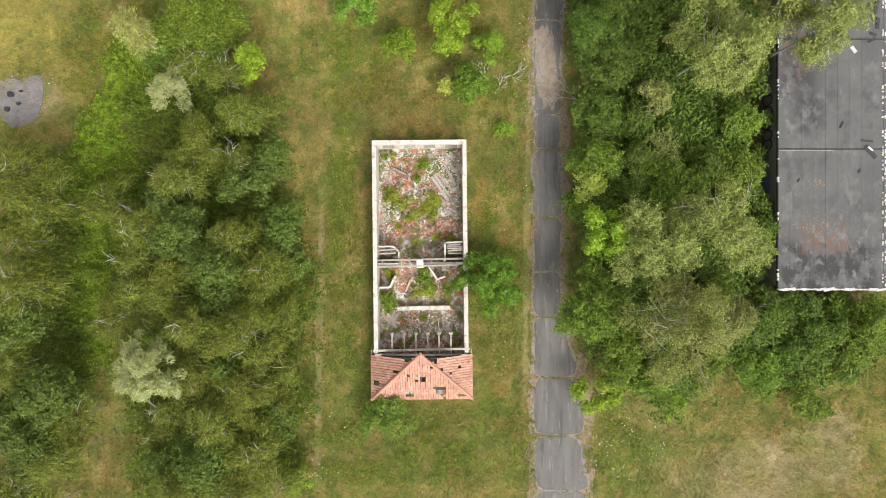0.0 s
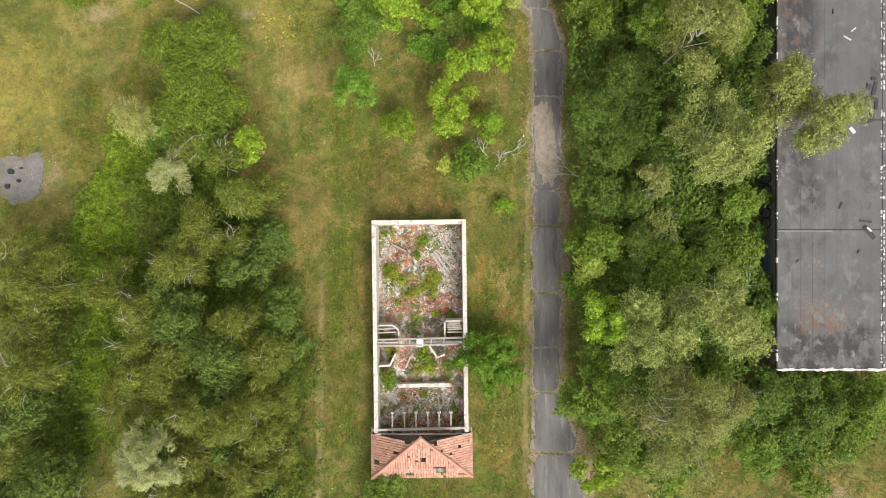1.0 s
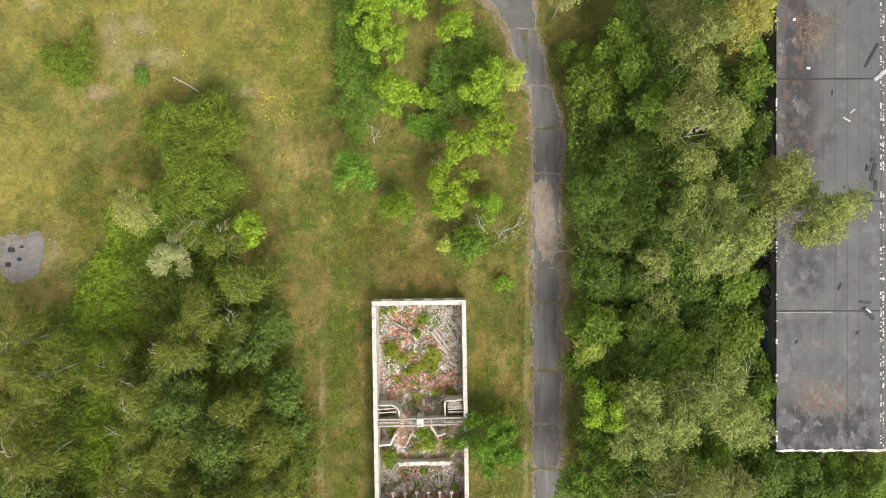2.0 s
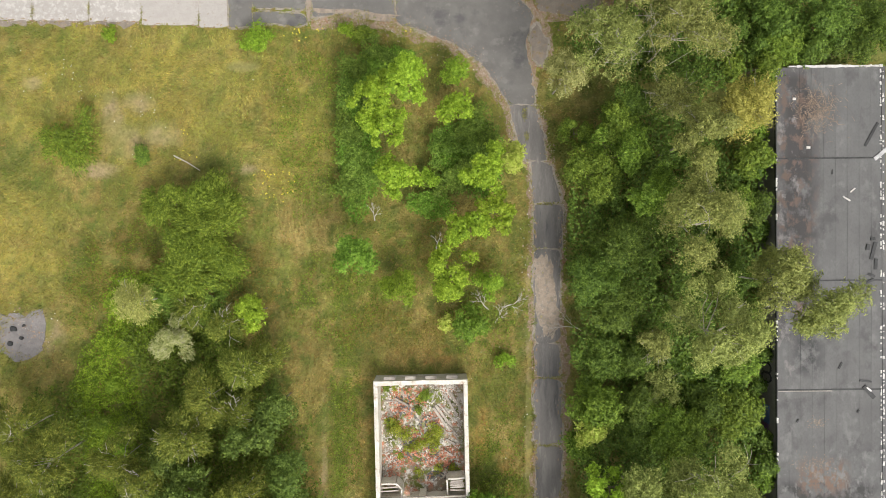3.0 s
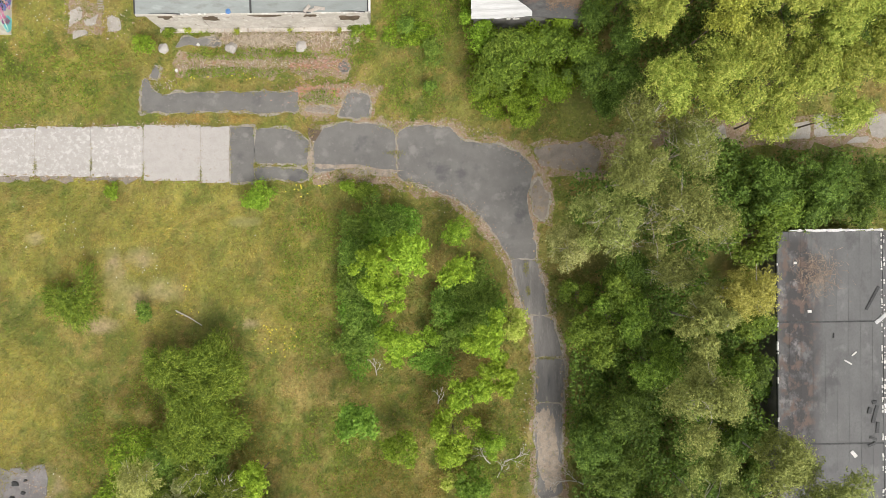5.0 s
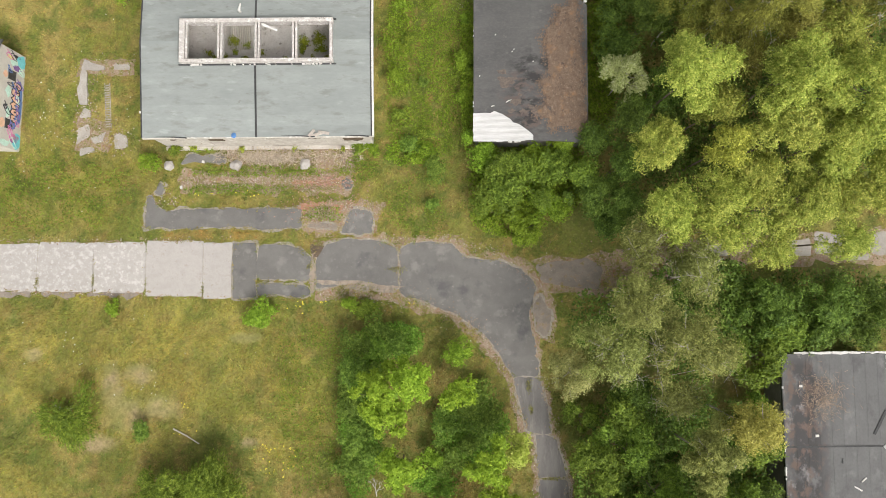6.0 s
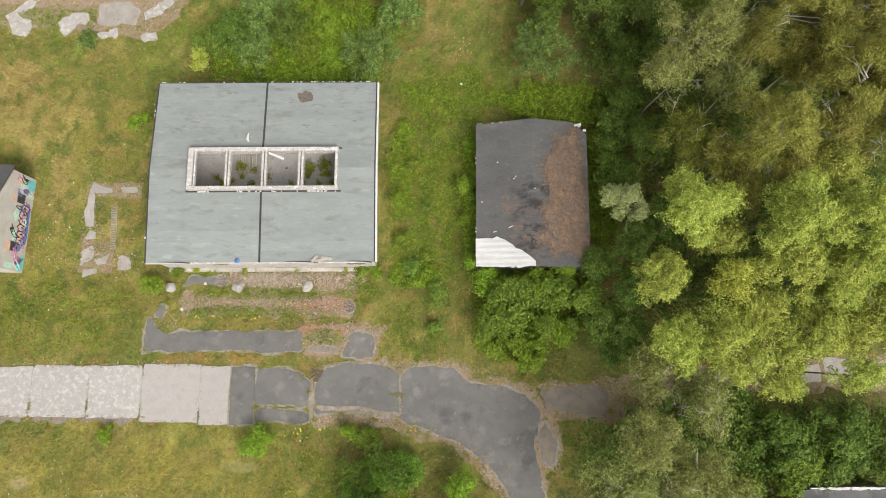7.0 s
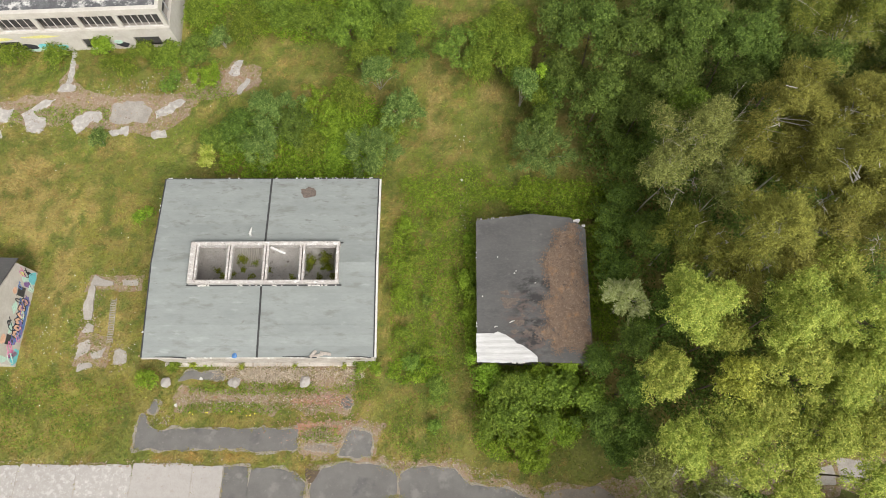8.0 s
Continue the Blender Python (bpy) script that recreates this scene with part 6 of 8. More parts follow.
def shed_z(x, y):
    ridge = 3.85 - 0.18 * math.sin(math.pi * (y - SY0) / (SY1 - SY0))
    f = (SXM - x) / (SXM - SX0) if x < SXM else (x - SXM) / (SX1 - SXM)
    return ridge + (3.12 - ridge) * f - 0.1 * f * (1 - f)


for a in ((SX0 + 0.25, SY0 + 0.25, SX1 - 0.25, SY0 + 0.5), (SX0 + 0.25, SY1 - 1.1, SX1 - 0.25, SY1 - 0.85), (SX0 + 0.25, SY0 + 0.5, SX0 + 0.5, SY1 - 1.1), (SX1 - 0.5, SY0 + 0.5, SX1 - 0.25, SY1 - 1.1)):
    part("wall", block(*a[:2], -0.1, *a[2:], 2.95), RENDER_GREY, shed)
for gable_y in (SY0 + 0.25, SY1 - 1.1):
    bm = bmesh.new()
    vs = [[bm.verts.new(p) for p in ((SX0 + 0.25, y, 2.95), (SX1 - 0.25, y, 2.95), (SXM, y, 3.5))] for y in (gable_y, gable_y + 0.25)]
    for a, b in ((0, 1), (1, 2), (2, 0)):
        bm.faces.new((vs[0][a], vs[0][b], vs[1][b], vs[1][a]))
    bm.faces.new(vs[0][::-1])
    bm.faces.new(vs[1])
    part("gable", bm, RENDER_GREY, shed)
shed_roof = part("roof", block(SX0 + 0.3, SY0 + 0.3, 2.95, SX1 - 0.3, SY1 - 1.0, 3.0), DARK_TIMBER, shed, "sagging roof laid with black felt strips")
n = 15
for k in range(n):
    for xa, xm, xb in ((SX0, (SX0 + SXM) / 2, SXM), (SXM, 10.2, SX1)):
        bm = bmesh.new()
        dz = 0.006 * (k % 2)
        rows_ = [[bm.verts.new((x, y, shed_z(x, y) + dz - lo)) for x in (xa, xm, xb) for y in (SY0 + (shed_north(x) - SY0) * k / n, SY0 + (shed_north(x) - SY0) * (k + 1) / n - 0.004)] for lo in (0, 0.1)]
        t_, l_ = rows_
        for f in ((t_[0], t_[2], t_[3], t_[1]), (t_[2], t_[4], t_[5], t_[3]), (l_[1], l_[3], l_[2], l_[0]), (l_[3], l_[5], l_[4], l_[2]), (t_[0], t_[1], l_[1], l_[0]), (t_[5], t_[4], l_[4], l_[5]), (t_[2], t_[0], l_[0], l_[2]), (t_[4], t_[2], l_[2], l_[4]), (t_[1], t_[3], l_[3], l_[1]), (t_[3], t_[5], l_[5], l_[3])):
            bm.faces.new(f)
        part("felt_strip", bm, FELT_BLACK, shed_roof)


def roof_sheet(name, outline, height, material, lift, label, dome=0.0, grid=0.22):
    """A frayed sheet that follows the shed's roof."""
    xs, ys = [p[0] for p in outline], [p[1] for p in outline]
    ux, uy = np.meshgrid(np.arange(min(xs), max(xs), grid), np.arange(min(ys), max(ys), grid))
    ux, uy = ux.ravel() + rng.uniform(-0.3, 0.3, ux.size) * grid, uy.ravel() + rng.uniform(-0.1, 0.1, uy.size) * grid
    ok = inside(ux, uy, outline)
    points = [Vector(p) for p in outline] + [Vector(p) for p in zip(ux[ok], uy[ok])]
    n_o = len(outline)
    flat_co, _, fs, _, _, _ = geometry.delaunay_2d_cdt(points, [(k, (k + 1) % n_o) for k in range(n_o)], [], 1, 1e-4)
    px, py = np.array([p[0] for p in flat_co]), np.array([p[1] for p in flat_co])
    z = np.array([height(a, c_) for a, c_ in zip(px, py)]) + lift + dome * fractal(px, py, 0.6, 4)
    if name == "white_underlay":
        z += 0.015 * np.sin(py * 2 * math.pi / 0.5)
    b = bmesh.new()
    vs_ = [b.verts.new(p) for p in zip(px, py, z)]
    for f in fs:
        b.faces.new([vs_[k] for k in f])
    bmesh.ops.recalc_face_normals(b, faces=b.faces)
    bmesh.ops.solidify(b, geom=b.faces[:], thickness=0.03)
    return part(name, b, material, shed_roof, label)


LITTER_EDGE = worn([(8.94, 64.9), (10.6, 65.2), (10.95, 62), (11.2, 57.9), (11.3, 54.2), (10.74, 53.7), (9.96, 54.3), (8.85, 54.1), (7.9, 54.84), (6.96, 55.64), (8.38, 55.6), (7.68, 56.45), (7.77, 58.4), (8.57, 58.72), (8.42, 59.86), (7.63, 61.49), (7.8, 62.47), (8.6, 62.8)], rough=0.3, step=0.3, seed=2)
roof_sheet("white_underlay", worn([(1.78, 53.02), (6.75, 53.02), (6.7, 53.45), (6.2, 53.96), (5.6, 54.4), (5.05, 54.55), (4.8, 54.9), (4.16, 55.35), (3.53, 55.62), (3.2, 55.45), (1.78, 55.45)], rough=0.05, step=0.25, seed=3), shed_z, WHITE_SHEET, 0.05, "white corrugated sheeting bared by torn felt", grid=0.12)
roof_sheet("needle_litter", LITTER_EDGE, shed_z, LITTER, 0.04, "thick brown layer of needles and dead stalks", dome=0.1, grid=0.14)
for x, y, r in ((4.5, 58.2, 0.62), (4.2, 59.0, 0.35), (6.0, 55.5, 0.38), (7.1, 55.5, 0.5), (5.0, 55.6, 0.3), (5.3, 56.4, 0.45), (6.6, 55.9, 0.25), (5.7, 57.0, 0.2)):
    roof_sheet("moss_patch", blob(x, y, r, r * 0.6, rough=0.5, seed=x), shed_z, MOSS_CRUST, 0.025, "small brownish moss cushion on the felt", dome=0.03, grid=0.07)
for x, y, ln, turn in ((3.4, 56.05, 0.3, 20), (4.75, 56.45, 0.5, 25), (2.3, 58.7, 0.12, 90), (6.8, 59.8, 0.1, 0), (3.65, 62.2, 0.1, 30), (5.05, 60.7, 0.12, 0), (5.2, 60.9, 0.1, 60)):
    ob = tagged(part("roof_scrap", tube(bmesh.new(), [(-ln / 2, 0, 0.0), (0, 0.05 * ln, 0.05), (ln / 2, 0, 0.0)], [0.04, 0.055, 0.03], 5), WHITE_PAINT), "small pale scrap lying on the black felt", "scrap", group="scraps on the shed roof")
    ob.matrix_world = pose(x, y, shed_z(x, y) + 0.05, 0, 0, turn)
edge_crumbs(shed, SX0 - 0.02, SY0, SX0 - 0.02, SY1, 3.16, WHITE_PAINT, 0.5, 0.09)
edge_crumbs(shed, SX0, SY0 - 0.03, SXM, SY0 - 0.03, 3.4, WHITE_PAINT, 0.55, 0.1)
edge_crumbs(shed, 11.35, 65.2, 10.5, 65.9, 3.3, WHITE_PAINT, 0.1, 0.22)
edge_crumbs(shed, SX0, 65.66, SXM, 66.08, 3.5, RENDER_GREY, 0.4, 0.1)
edge_crumbs(shed, SXM, 66.08, 10.4, 65.95, 3.6, RENDER_GREY, 0.4, 0.1)
# stalks sticking out of the litter
m_ = 4200
lx, ly = rng.uniform(6.8, 11.6, m_), rng.uniform(53.6, 65.6, m_)
within = inside(lx, ly, LITTER_EDGE)
lx, ly = lx[within], ly[within]
m_ = len(lx)
lz = np.array([shed_z(a, b) for a, b in zip(lx, ly)]) + rng.uniform(0.1, 0.17, m_)
stalks = hang(new("stalk_litter", leaf_mesh("stalk_litter", np.c_[lx, ly, lz], unit(np.array((0, 0, 1.0)) + 0.4 * rng.normal(size=(m_, 3))), rng.normal(size=(m_, 3)), 0.36, 0.022)), shed)
stalks.data.materials.append(LITTER_BITS)
tagged(stalks, "dry stalks and twigs in the litter", kind="stuff")

# crumbs of litter blown off the edge of the layer
rim = np.array(LITTER_EDGE)
pick = rng.integers(0, len(rim), 3600)
cx_, cy_ = rim[pick, 0] + rng.normal(size=3600) * 0.24, rim[pick, 1] + rng.normal(size=3600) * 0.24
ok_ = (cx_ < SX1 - 0.1) & (cy_ > SY0 + 0.1) & (cy_ < SY1 - 0.1)
cx_, cy_ = cx_[ok_], cy_[ok_]
scatter = hang(new("litter_crumbs", leaf_mesh("litter_crumbs", np.c_[cx_, cy_, [shed_z(a, c_) + 0.04 for a, c_ in zip(cx_, cy_)]], unit(np.array((0, 0, 1.0)) + 0.2 * rng.normal(size=(len(cx_), 3))), rng.normal(size=(len(cx_), 3)), 0.16, 0.08)), shed)
scatter.data.materials.append(LITTER)
tagged(scatter, "crumbs of needle litter on the felt", kind="stuff")

# the long hall with the dark flat roof
HALL_TURN = radians(0.68)
HX0, HX1, HY0, HY1, HZ = 27.5, 36.15, -2.75, 35.4, 3.6
hall = tagged(root("hall", 27.52 * (1 - math.cos(HALL_TURN)) - 2.7 * math.sin(HALL_TURN), -2.7 * (1 - math.cos(HALL_TURN)) - 27.52 * math.sin(HALL_TURN), 0, math.degrees(HALL_TURN)), "long low hall with dark grey felt roof", "hall")
HARD.append([(HX0 + 0.2, HY0 + 0.2), (HX1, HY0 + 0.2), (HX1, HY1 - 0.2), (HX0 + 0.2, HY1 - 0.2)])
for a in ((HX0 + 0.15, HY0 + 0.2, HX1 - 0.15, HY0 + 0.5), (HX0 + 0.15, HY1 - 0.5, HX1 - 0.15, HY1 - 0.2), (HX0 + 0.15, HY0 + 0.5, HX0 + 0.45, HY1 - 0.5), (HX1 - 0.45, HY0 + 0.5, HX1 - 0.15, HY1 - 0.5)):
    part("wall", block(*a[:2], -0.1, *a[2:], HZ - 0.2), RENDER_GREY, hall)
hall_roof = part("roof", block(HX0 + 0.05, HY0 + 0.05, HZ - 0.2, HX1 - 0.05, HY1 - 0.05, HZ - 0.13), TAR, hall, "flat roof laid with dark grey felt strips")
cuts = [HY0, 8.75, 17.8, 27.9, HY1]
for i, (ya, yb) in enumerate(zip(cuts, cuts[1:])):
    xs = [HX0] + [HX0 + 0.92 + 0.98 * k for k in range(8)] + [HX1]
    for xa, xb in zip(xs, xs[1:]):
        dz = random.uniform(0, 0.01)
        felt_panel(xa, ya + 0.01, xb - 0.012, yb - 0.03, HZ + dz, HZ + dz, HZ + dz, HZ + dz, FELT_DARK, hall_roof)
    if i:
        felt_panel(HX0, ya - 0.07, HX1, ya + 0.05, *[HZ + 0.035] * 4, TAR, hall, 0.12)
        felt_panel(HX0, ya - 0.16, HX0 + 4.5, ya - 0.08, *[HZ + 0.022] * 4, ROUGH_CONCRETE if i == 1 else FELT_DARK, hall, 0.1)
for x, gap in ((HX0 - 0.05, 0.55), (HX1 - 0.1, 0.3), (HX1 + 0.1, 0.3)):
    edge_crumbs(hall, x, HY0, x, HY1, HZ + 0.03, WHITE_PAINT, gap, 0.1)
edge_crumbs(hall, HX0, HY0 - 0.05, HX1, HY0 - 0.05, HZ + 0.03, WHITE_PAINT, 0.0, 0.2)
edge_crumbs(hall, HX0 + 1.5, HY1 + 0.05, HX1, HY1 + 0.05, HZ + 0.03, WHITE_PAINT, 0.0, 0.2)
part("roof_edge", block(HX0 - 0.08, HY0, HZ - 0.25, HX0 - 0.005, HY1, HZ + 0.02), TAR, hall)
part("roof_edge", block(HX0 - 0.08, HY0 - 0.12, HZ - 0.25, HX1, HY0 - 0.01, HZ + 0.025), WHITE_PAINT, hall)
part("roof_edge", block(HX0 + 1.0, HY1 + 0.01, HZ - 0.25, HX1, HY1 + 0.12, HZ + 0.025), WHITE_PAINT, hall)
part("roof_edge", block(HX1 + 0.005, HY0, HZ - 0.25, HX1 + 0.3, HY1, HZ + 0.05), FELT_DARK, hall)
# sprayed loops on the hall's wall
for k, y in enumerate((12.2, 11.2, 10.2, 9.4, 13.2)):
    ring = [(HX0 + 0.1, y + 0.45 * math.cos(a), 1.5 + 0.8 * math.sin(a)) for a in [2 * math.pi * q / 14 for q in range(15)]]
    part("sprayed_loop", tube(bmesh.new(), ring, [0.07] * 15, 4), SPRAY["black"], hall)
for k, (y, z, c) in enumerate(((6.2, 1.4, "blue"), (4.6, 1.2, "violet"))):
    part("sprayed_patch", block(HX0 + 0.12, y - 0.8, z - 0.5, HX0 + 0.146, y + 0.8, z + 0.5), SPRAY[c], hall)
# scraps on the hall roof: x, y, length, width, turn, material, label
for x, y, ln, wd, turn, mt, lb in (
        (33.4, 17.0, 0.62, 0.28, -50, WHITE_PAINT, "white-painted board lying on the felt roof"), (35.1, 21.3, 0.4, 0.25, 10, TAR, "curled black felt scrap on the roof"), (34.7, 20.6, 0.5, 0.3, 80, TAR, "curled black felt scrap on the roof"),
        (35.15, 20.3, 1.5, 0.28, 76, TAR, "long torn felt strip on the roof"), (35.35, 19.2, 0.9, 0.25, 88, TAR, "torn black felt strip on the roof"), (35.0, 18.3, 0.6, 0.2, -20, TAR, "torn black felt strip on the roof"), (34.9, 17.8, 0.7, 0.2, 25, TAR, "torn black felt strip on the roof"),
        (34.9, 8.6, 1.3, 0.34, -48, TAR, "folded black felt sheet on the roof"), (34.85, 8.85, 0.5, 0.12, -40, WHITE_PAINT, "white splinter on a felt scrap"), (34.6, 9.5, 1.0, 0.14, -5, TAR, "dark batten on the roof"), (32.5, 10.8, 0.6, 0.14, 65, TAR, "dark batten on the roof"), (29.0, 6.2, 0.3, 0.12, 60, TAR, "dark felt crumb on the roof"),
        (34.0, 7.0, 0.3, 0.12, 60, TAR, "dark felt crumb on the roof"), (34.9, 29.9, 2.2, 0.2, 62, TAR, "long dark batten near the roof edge"), (35.7, 28.3, 1.4, 0.3, 40, ZINC, "bent grey metal strip on the roof"), (32.9, 24.6, 0.7, 0.12, -30, WHITE_PAINT, "white splinter on the roof"), (33.4, 25.3, 0.5, 0.1, 40, WHITE_PAINT, "white splinter on the roof"), (31.7, 26.8, 0.4, 0.08, 85, TAR, "dark felt crumb on the roof"), (29.7, 28.8, 0.3, 0.2, 0, WHITE_PAINT, "white plaster lump on the roof"), (28.5, 32.8, 0.25, 0.2, 0, WHITE_PAINT, "white plaster lump on the roof")):
    b = block(-ln / 2, -wd / 2, 0, ln / 2, wd / 2, 0.07, jag=0.02)
    ob = tagged(part("roof_scrap", b, mt), lb, "scrap", group="scraps on the hall roof")
    ob.matrix_world = pose(x, y, HZ + 0.012 + (0.07 if "on a felt" in lb else 0), 0, 0, turn)
# dead twigs and crumbs heaped on the hall roof
m_ = 420
tw = np.c_[rng.normal(30.4, 0.9, m_), rng.normal(31.9, 0.9, m_), np.full(m_, HZ + 0.04)]
twigs = new("dead_twigs", leaf_mesh("dead_twigs", tw, unit(np.array((0, 0, 1.0)) + 0.1 * rng.normal(size=(m_, 3))), rng.normal(size=(m_, 3)), 0.6, 0.035))
twigs.data.materials.append(LITTER_BITS)
tagged(twigs, "dead brown twigs scattered on the hall roof", "twigs", kind="stuff")
m_ = 260
tw = np.c_[np.r_[rng.normal(30.6, 0.35, 90), rng.normal(30.4, 0.8, 170)], np.r_[rng.normal(6.0, 0.2, 90), rng.normal(2.6, 0.5, 170)], np.full(m_, HZ + 0.025)]
chips = new("roof_crumbs", leaf_mesh("roof_crumbs", tw, unit(np.array((0, 0, 1.0)) + 0.1 * rng.normal(size=(m_, 3))), rng.normal(size=(m_, 3)), 0.1, 0.06))
chips.data.materials.append(LITTER_BITS)
tagged(chips, "pale crumbs scattered on the hall roof", "crumbs", kind="stuff")

# the sprayed low building in the west
hut = tagged(root("painted_building", -38.45, 57.05, 0, -1.5), "low white building covered in colourful spray paint", "building")
HARD.append([(-48, 52.6), (-38.3, 52.7), (-38.7, 61.4), (-48, 61.6)])
part("wall", block(-0.3, -4.3, -0.1, 0, 4.3, 3.2), RENDER_PALE, hut)
part("wall", block(-10, -4.3, -0.1, -0.3, -4.0, 3.2), RENDER_PALE, hut)
part("wall", block(-10, 4.0, -0.1, -0.3, 4.3, 3.2), RENDER_PALE, hut)
part("wall", block(-10.3, -4.3, -0.1, -10, 4.3, 3.2), RENDER_PALE, hut)
bm = bmesh.new()
ends = [[bm.verts.new(p) for p in ((x, -4.3, 3.15), (x, 4.3, 3.15), (x, 0, 5.3))] for x in (-0.3, 0.0)]
for a, b in ((0, 1), (1, 2), (2, 0)):
    bm.faces.new((ends[0][a], ends[0][b], ends[1][b], ends[1][a]))
bm.faces.new(ends[0][::-1])
bm.faces.new(ends[1])
part("gable", bm, RENDER_PALE, hut)
for s in (-1, 1):
    bm = bmesh.new()
    vs = [bm.verts.new(p) for p in ((-10.6, s * 4.75, 3.02), (-0.02, s * 4.75, 3.02), (-0.02, 0, 5.4), (-10.6, 0, 5.4))]
    up = [bm.verts.new((v.co.x, v.co.y, v.co.z + 0.12)) for v in vs]
    bm.faces.new(vs)
    bm.faces.new(up[::-1])
    for i in range(4):
        bm.faces.new((vs[i], vs[i - 1], up[i - 1], up[i]))
    bmesh.ops.recalc_face_normals(bm, faces=bm.faces)
    part("roof_slope", bm, FELT_BLACK, hut)
for y in (2.1, -2.2):
    # the room's dark is painted on as a plate over the wall
    w = part("window", block(-0.02, y - 0.42, 1.2, 0.02, y + 0.42, 2.15), ROOM_SHADE, hut, "dark broken window")
    part("window_frame", block(0.0, y - 0.48, 1.14, 0.03, y + 0.48, 1.2), RENDER_GREY, w)
    part("window_frame", block(0.0, y - 0.48, 2.15, 0.03, y + 0.48, 2.21), RENDER_GREY, w)
random.seed(4)


def spray(y, z, ry, rz, colour, owner, lift=0.0, seed=0):
    """A sprayed field of paint, a thin uneven plate on the wall that faces east."""
    bm = bmesh.new()
    o = blob(0, 0, ry, rz, n=16, rough=0.2, seed=seed)
    vs = [bm.verts.new((0.006 + lift, y + a, max(z + b, 0.03))) for a, b in o]
    back = [bm.verts.new((-0.01, v.co.y, v.co.z)) for v in vs]
    bm.faces.new(vs)
    for i in range(len(vs)):
        bm.faces.new((back[i], back[i - 1], vs[i - 1], vs[i]))
    bmesh.ops.recalc_face_normals(bm, faces=bm.faces)
    part("sprayed_patch", bm, SPRAY[colour], owner)


spray(-0.2, 0.8, 2.1, 0.75, "blue", hut, 0.0, 1)
for k in range(6):
    y = 1.3 - k * 0.58
    spray(y, 0.95 + 0.1 * (k % 2), 0.34, 0.62, "black", hut, 0.004, 10 + k)
    spray(y, 0.95 + 0.1 * (k % 2), 0.26, 0.5, "peach", hut, 0.008, 10 + k)
    spray(y + 0.03, 0.95, 0.07, 0.2, "black", hut, 0.012, 30 + k)
for y, z, ry, rz, c, s in ((3.6, 0.6, 0.55, 0.6, "cyan", 2), (3.3, 1.5, 0.35, 0.5, "mint", 3), (2.9, 1.0, 0.25, 0.6, "violet", 4), (3.9, 1.2, 0.12, 0.5, "black", 5), (-3.5, 0.5, 0.75, 0.5, "cyan", 6), (-3.3, 0.9, 0.4, 0.6, "pink", 7), (-3.5, 1.0, 0.2, 0.4, "violet", 8), (2.0, 2.5, 0.3, 0.3, "peach", 9), (-2.3, 2.5, 0.4, 0.35, "peach", 11), (0.6, 2.0, 0.5, 0.3, "mint", 12), (-1.2, 1.9, 0.5, 0.25, "mint", 13), (-3.9, 2.0, 0.3, 0.6, "mint", 14), (3.6, 2.0, 0.15, 0.5, "yellow", 15)):
    spray(y, z, ry, rz, c, hut, 0.016, s)

# looped and scribbled lines over the painted fields
for k in range(22):
    cy_, cz_, ra, rb = random.uniform(-3.9, 3.9), random.uniform(0.4, 2.4), random.uniform(0.15, 0.5), random.uniform(0.2, 0.55)
    turns_ = random.uniform(4.5, 8.5)
    curl = [(0.03, cy_ + ra * math.cos(q * turns_ / 13) + 0.02 * q, max(cz_ + rb * math.sin(q * turns_ / 13 * 1.3), 0.1)) for q in range(14)]
    part("sprayed_line", tube(bmesh.new(), curl, [0.035] * 14, 4), SPRAY[random.choice(("black", "black", "violet", "pink", "mint", "blue"))], hut)

# the long building with the glazed upper storey in the north west
block_n = tagged(root("long_building", -28.5, 85.9, 0, 3.2), "two-storey pale building with glazed upper band and sprayed walls", "building")
HARD.append([(-62, 84.2), (-28.5, 85.9), (-28.9, 98), (-62, 97)])
BW = 30.0
for x0, x1, z0, z1 in ((-BW, 0, 1.75, 3.15), (-BW, 0, -0.1, 0.5)):
    part("wall", block(x0, 0, z0, x1, 0.3, z1), RENDER_PALE, block_n)
holes = [(-4.2, -1.6), (-9.4, -7.0), (-19.2, -15.6), (-27, -24)]
edges = [0.0] + [v for h in holes for v in (h[1], h[0])] + [-BW]
for a, b in zip(edges[::2], edges[1::2]):
    part("wall_pier", block(b, 0, 0.5, a, 0.3, 1.75), RENDER_PALE, block_n)
for a, b in holes:
    # a dark sheet closes each opening, added for the shade within
    w = part("window", block(a, 0.2, 0.5, b, 0.24, 1.75), ROOM_SHADE, block_n, "opening closed by a dark sheet that stands for room shade")
    part("window_sill", block(a, -0.04, 0.46, b, 0.2, 0.5), ROUGH_CONCRETE, w)
part("wall", block(-0.3, 0.3, -0.1, 0, 12, 3.15), RENDER_PALE, block_n)
part("wall", block(-BW, 11.7, -0.1, -0.3, 12, 5.9), RENDER_PALE, block_n)
part("wall", block(-BW, 0.3, -0.1, -BW + 0.3, 11.7, 5.9), RENDER_PALE, block_n)
part("floor", block(-BW + 0.3, 0.3, 2.9, -0.3, 11.7, 3.1), ROUGH_CONCRETE, block_n)
part("parapet", block(-BW, -0.05, 5.15, 0.05, 0.4, 6.0, bevel=0.03), RENDER_PALE, block_n)
part("parapet", block(-0.35, 0.4, 5.15, 0.05, 12, 6.0, bevel=0.03), RENDER_PALE, block_n)
part("roof", block(-BW, 0.4, 5.7, -0.35, 12, 5.9), ROOF_PEEL, block_n, "flat roof with peeling black and white coating")
part("window_ledge", block(-BW, -0.18, 3.15, 0.1, 0.32, 3.25, bevel=0.02), RENDER_PALE, block_n)
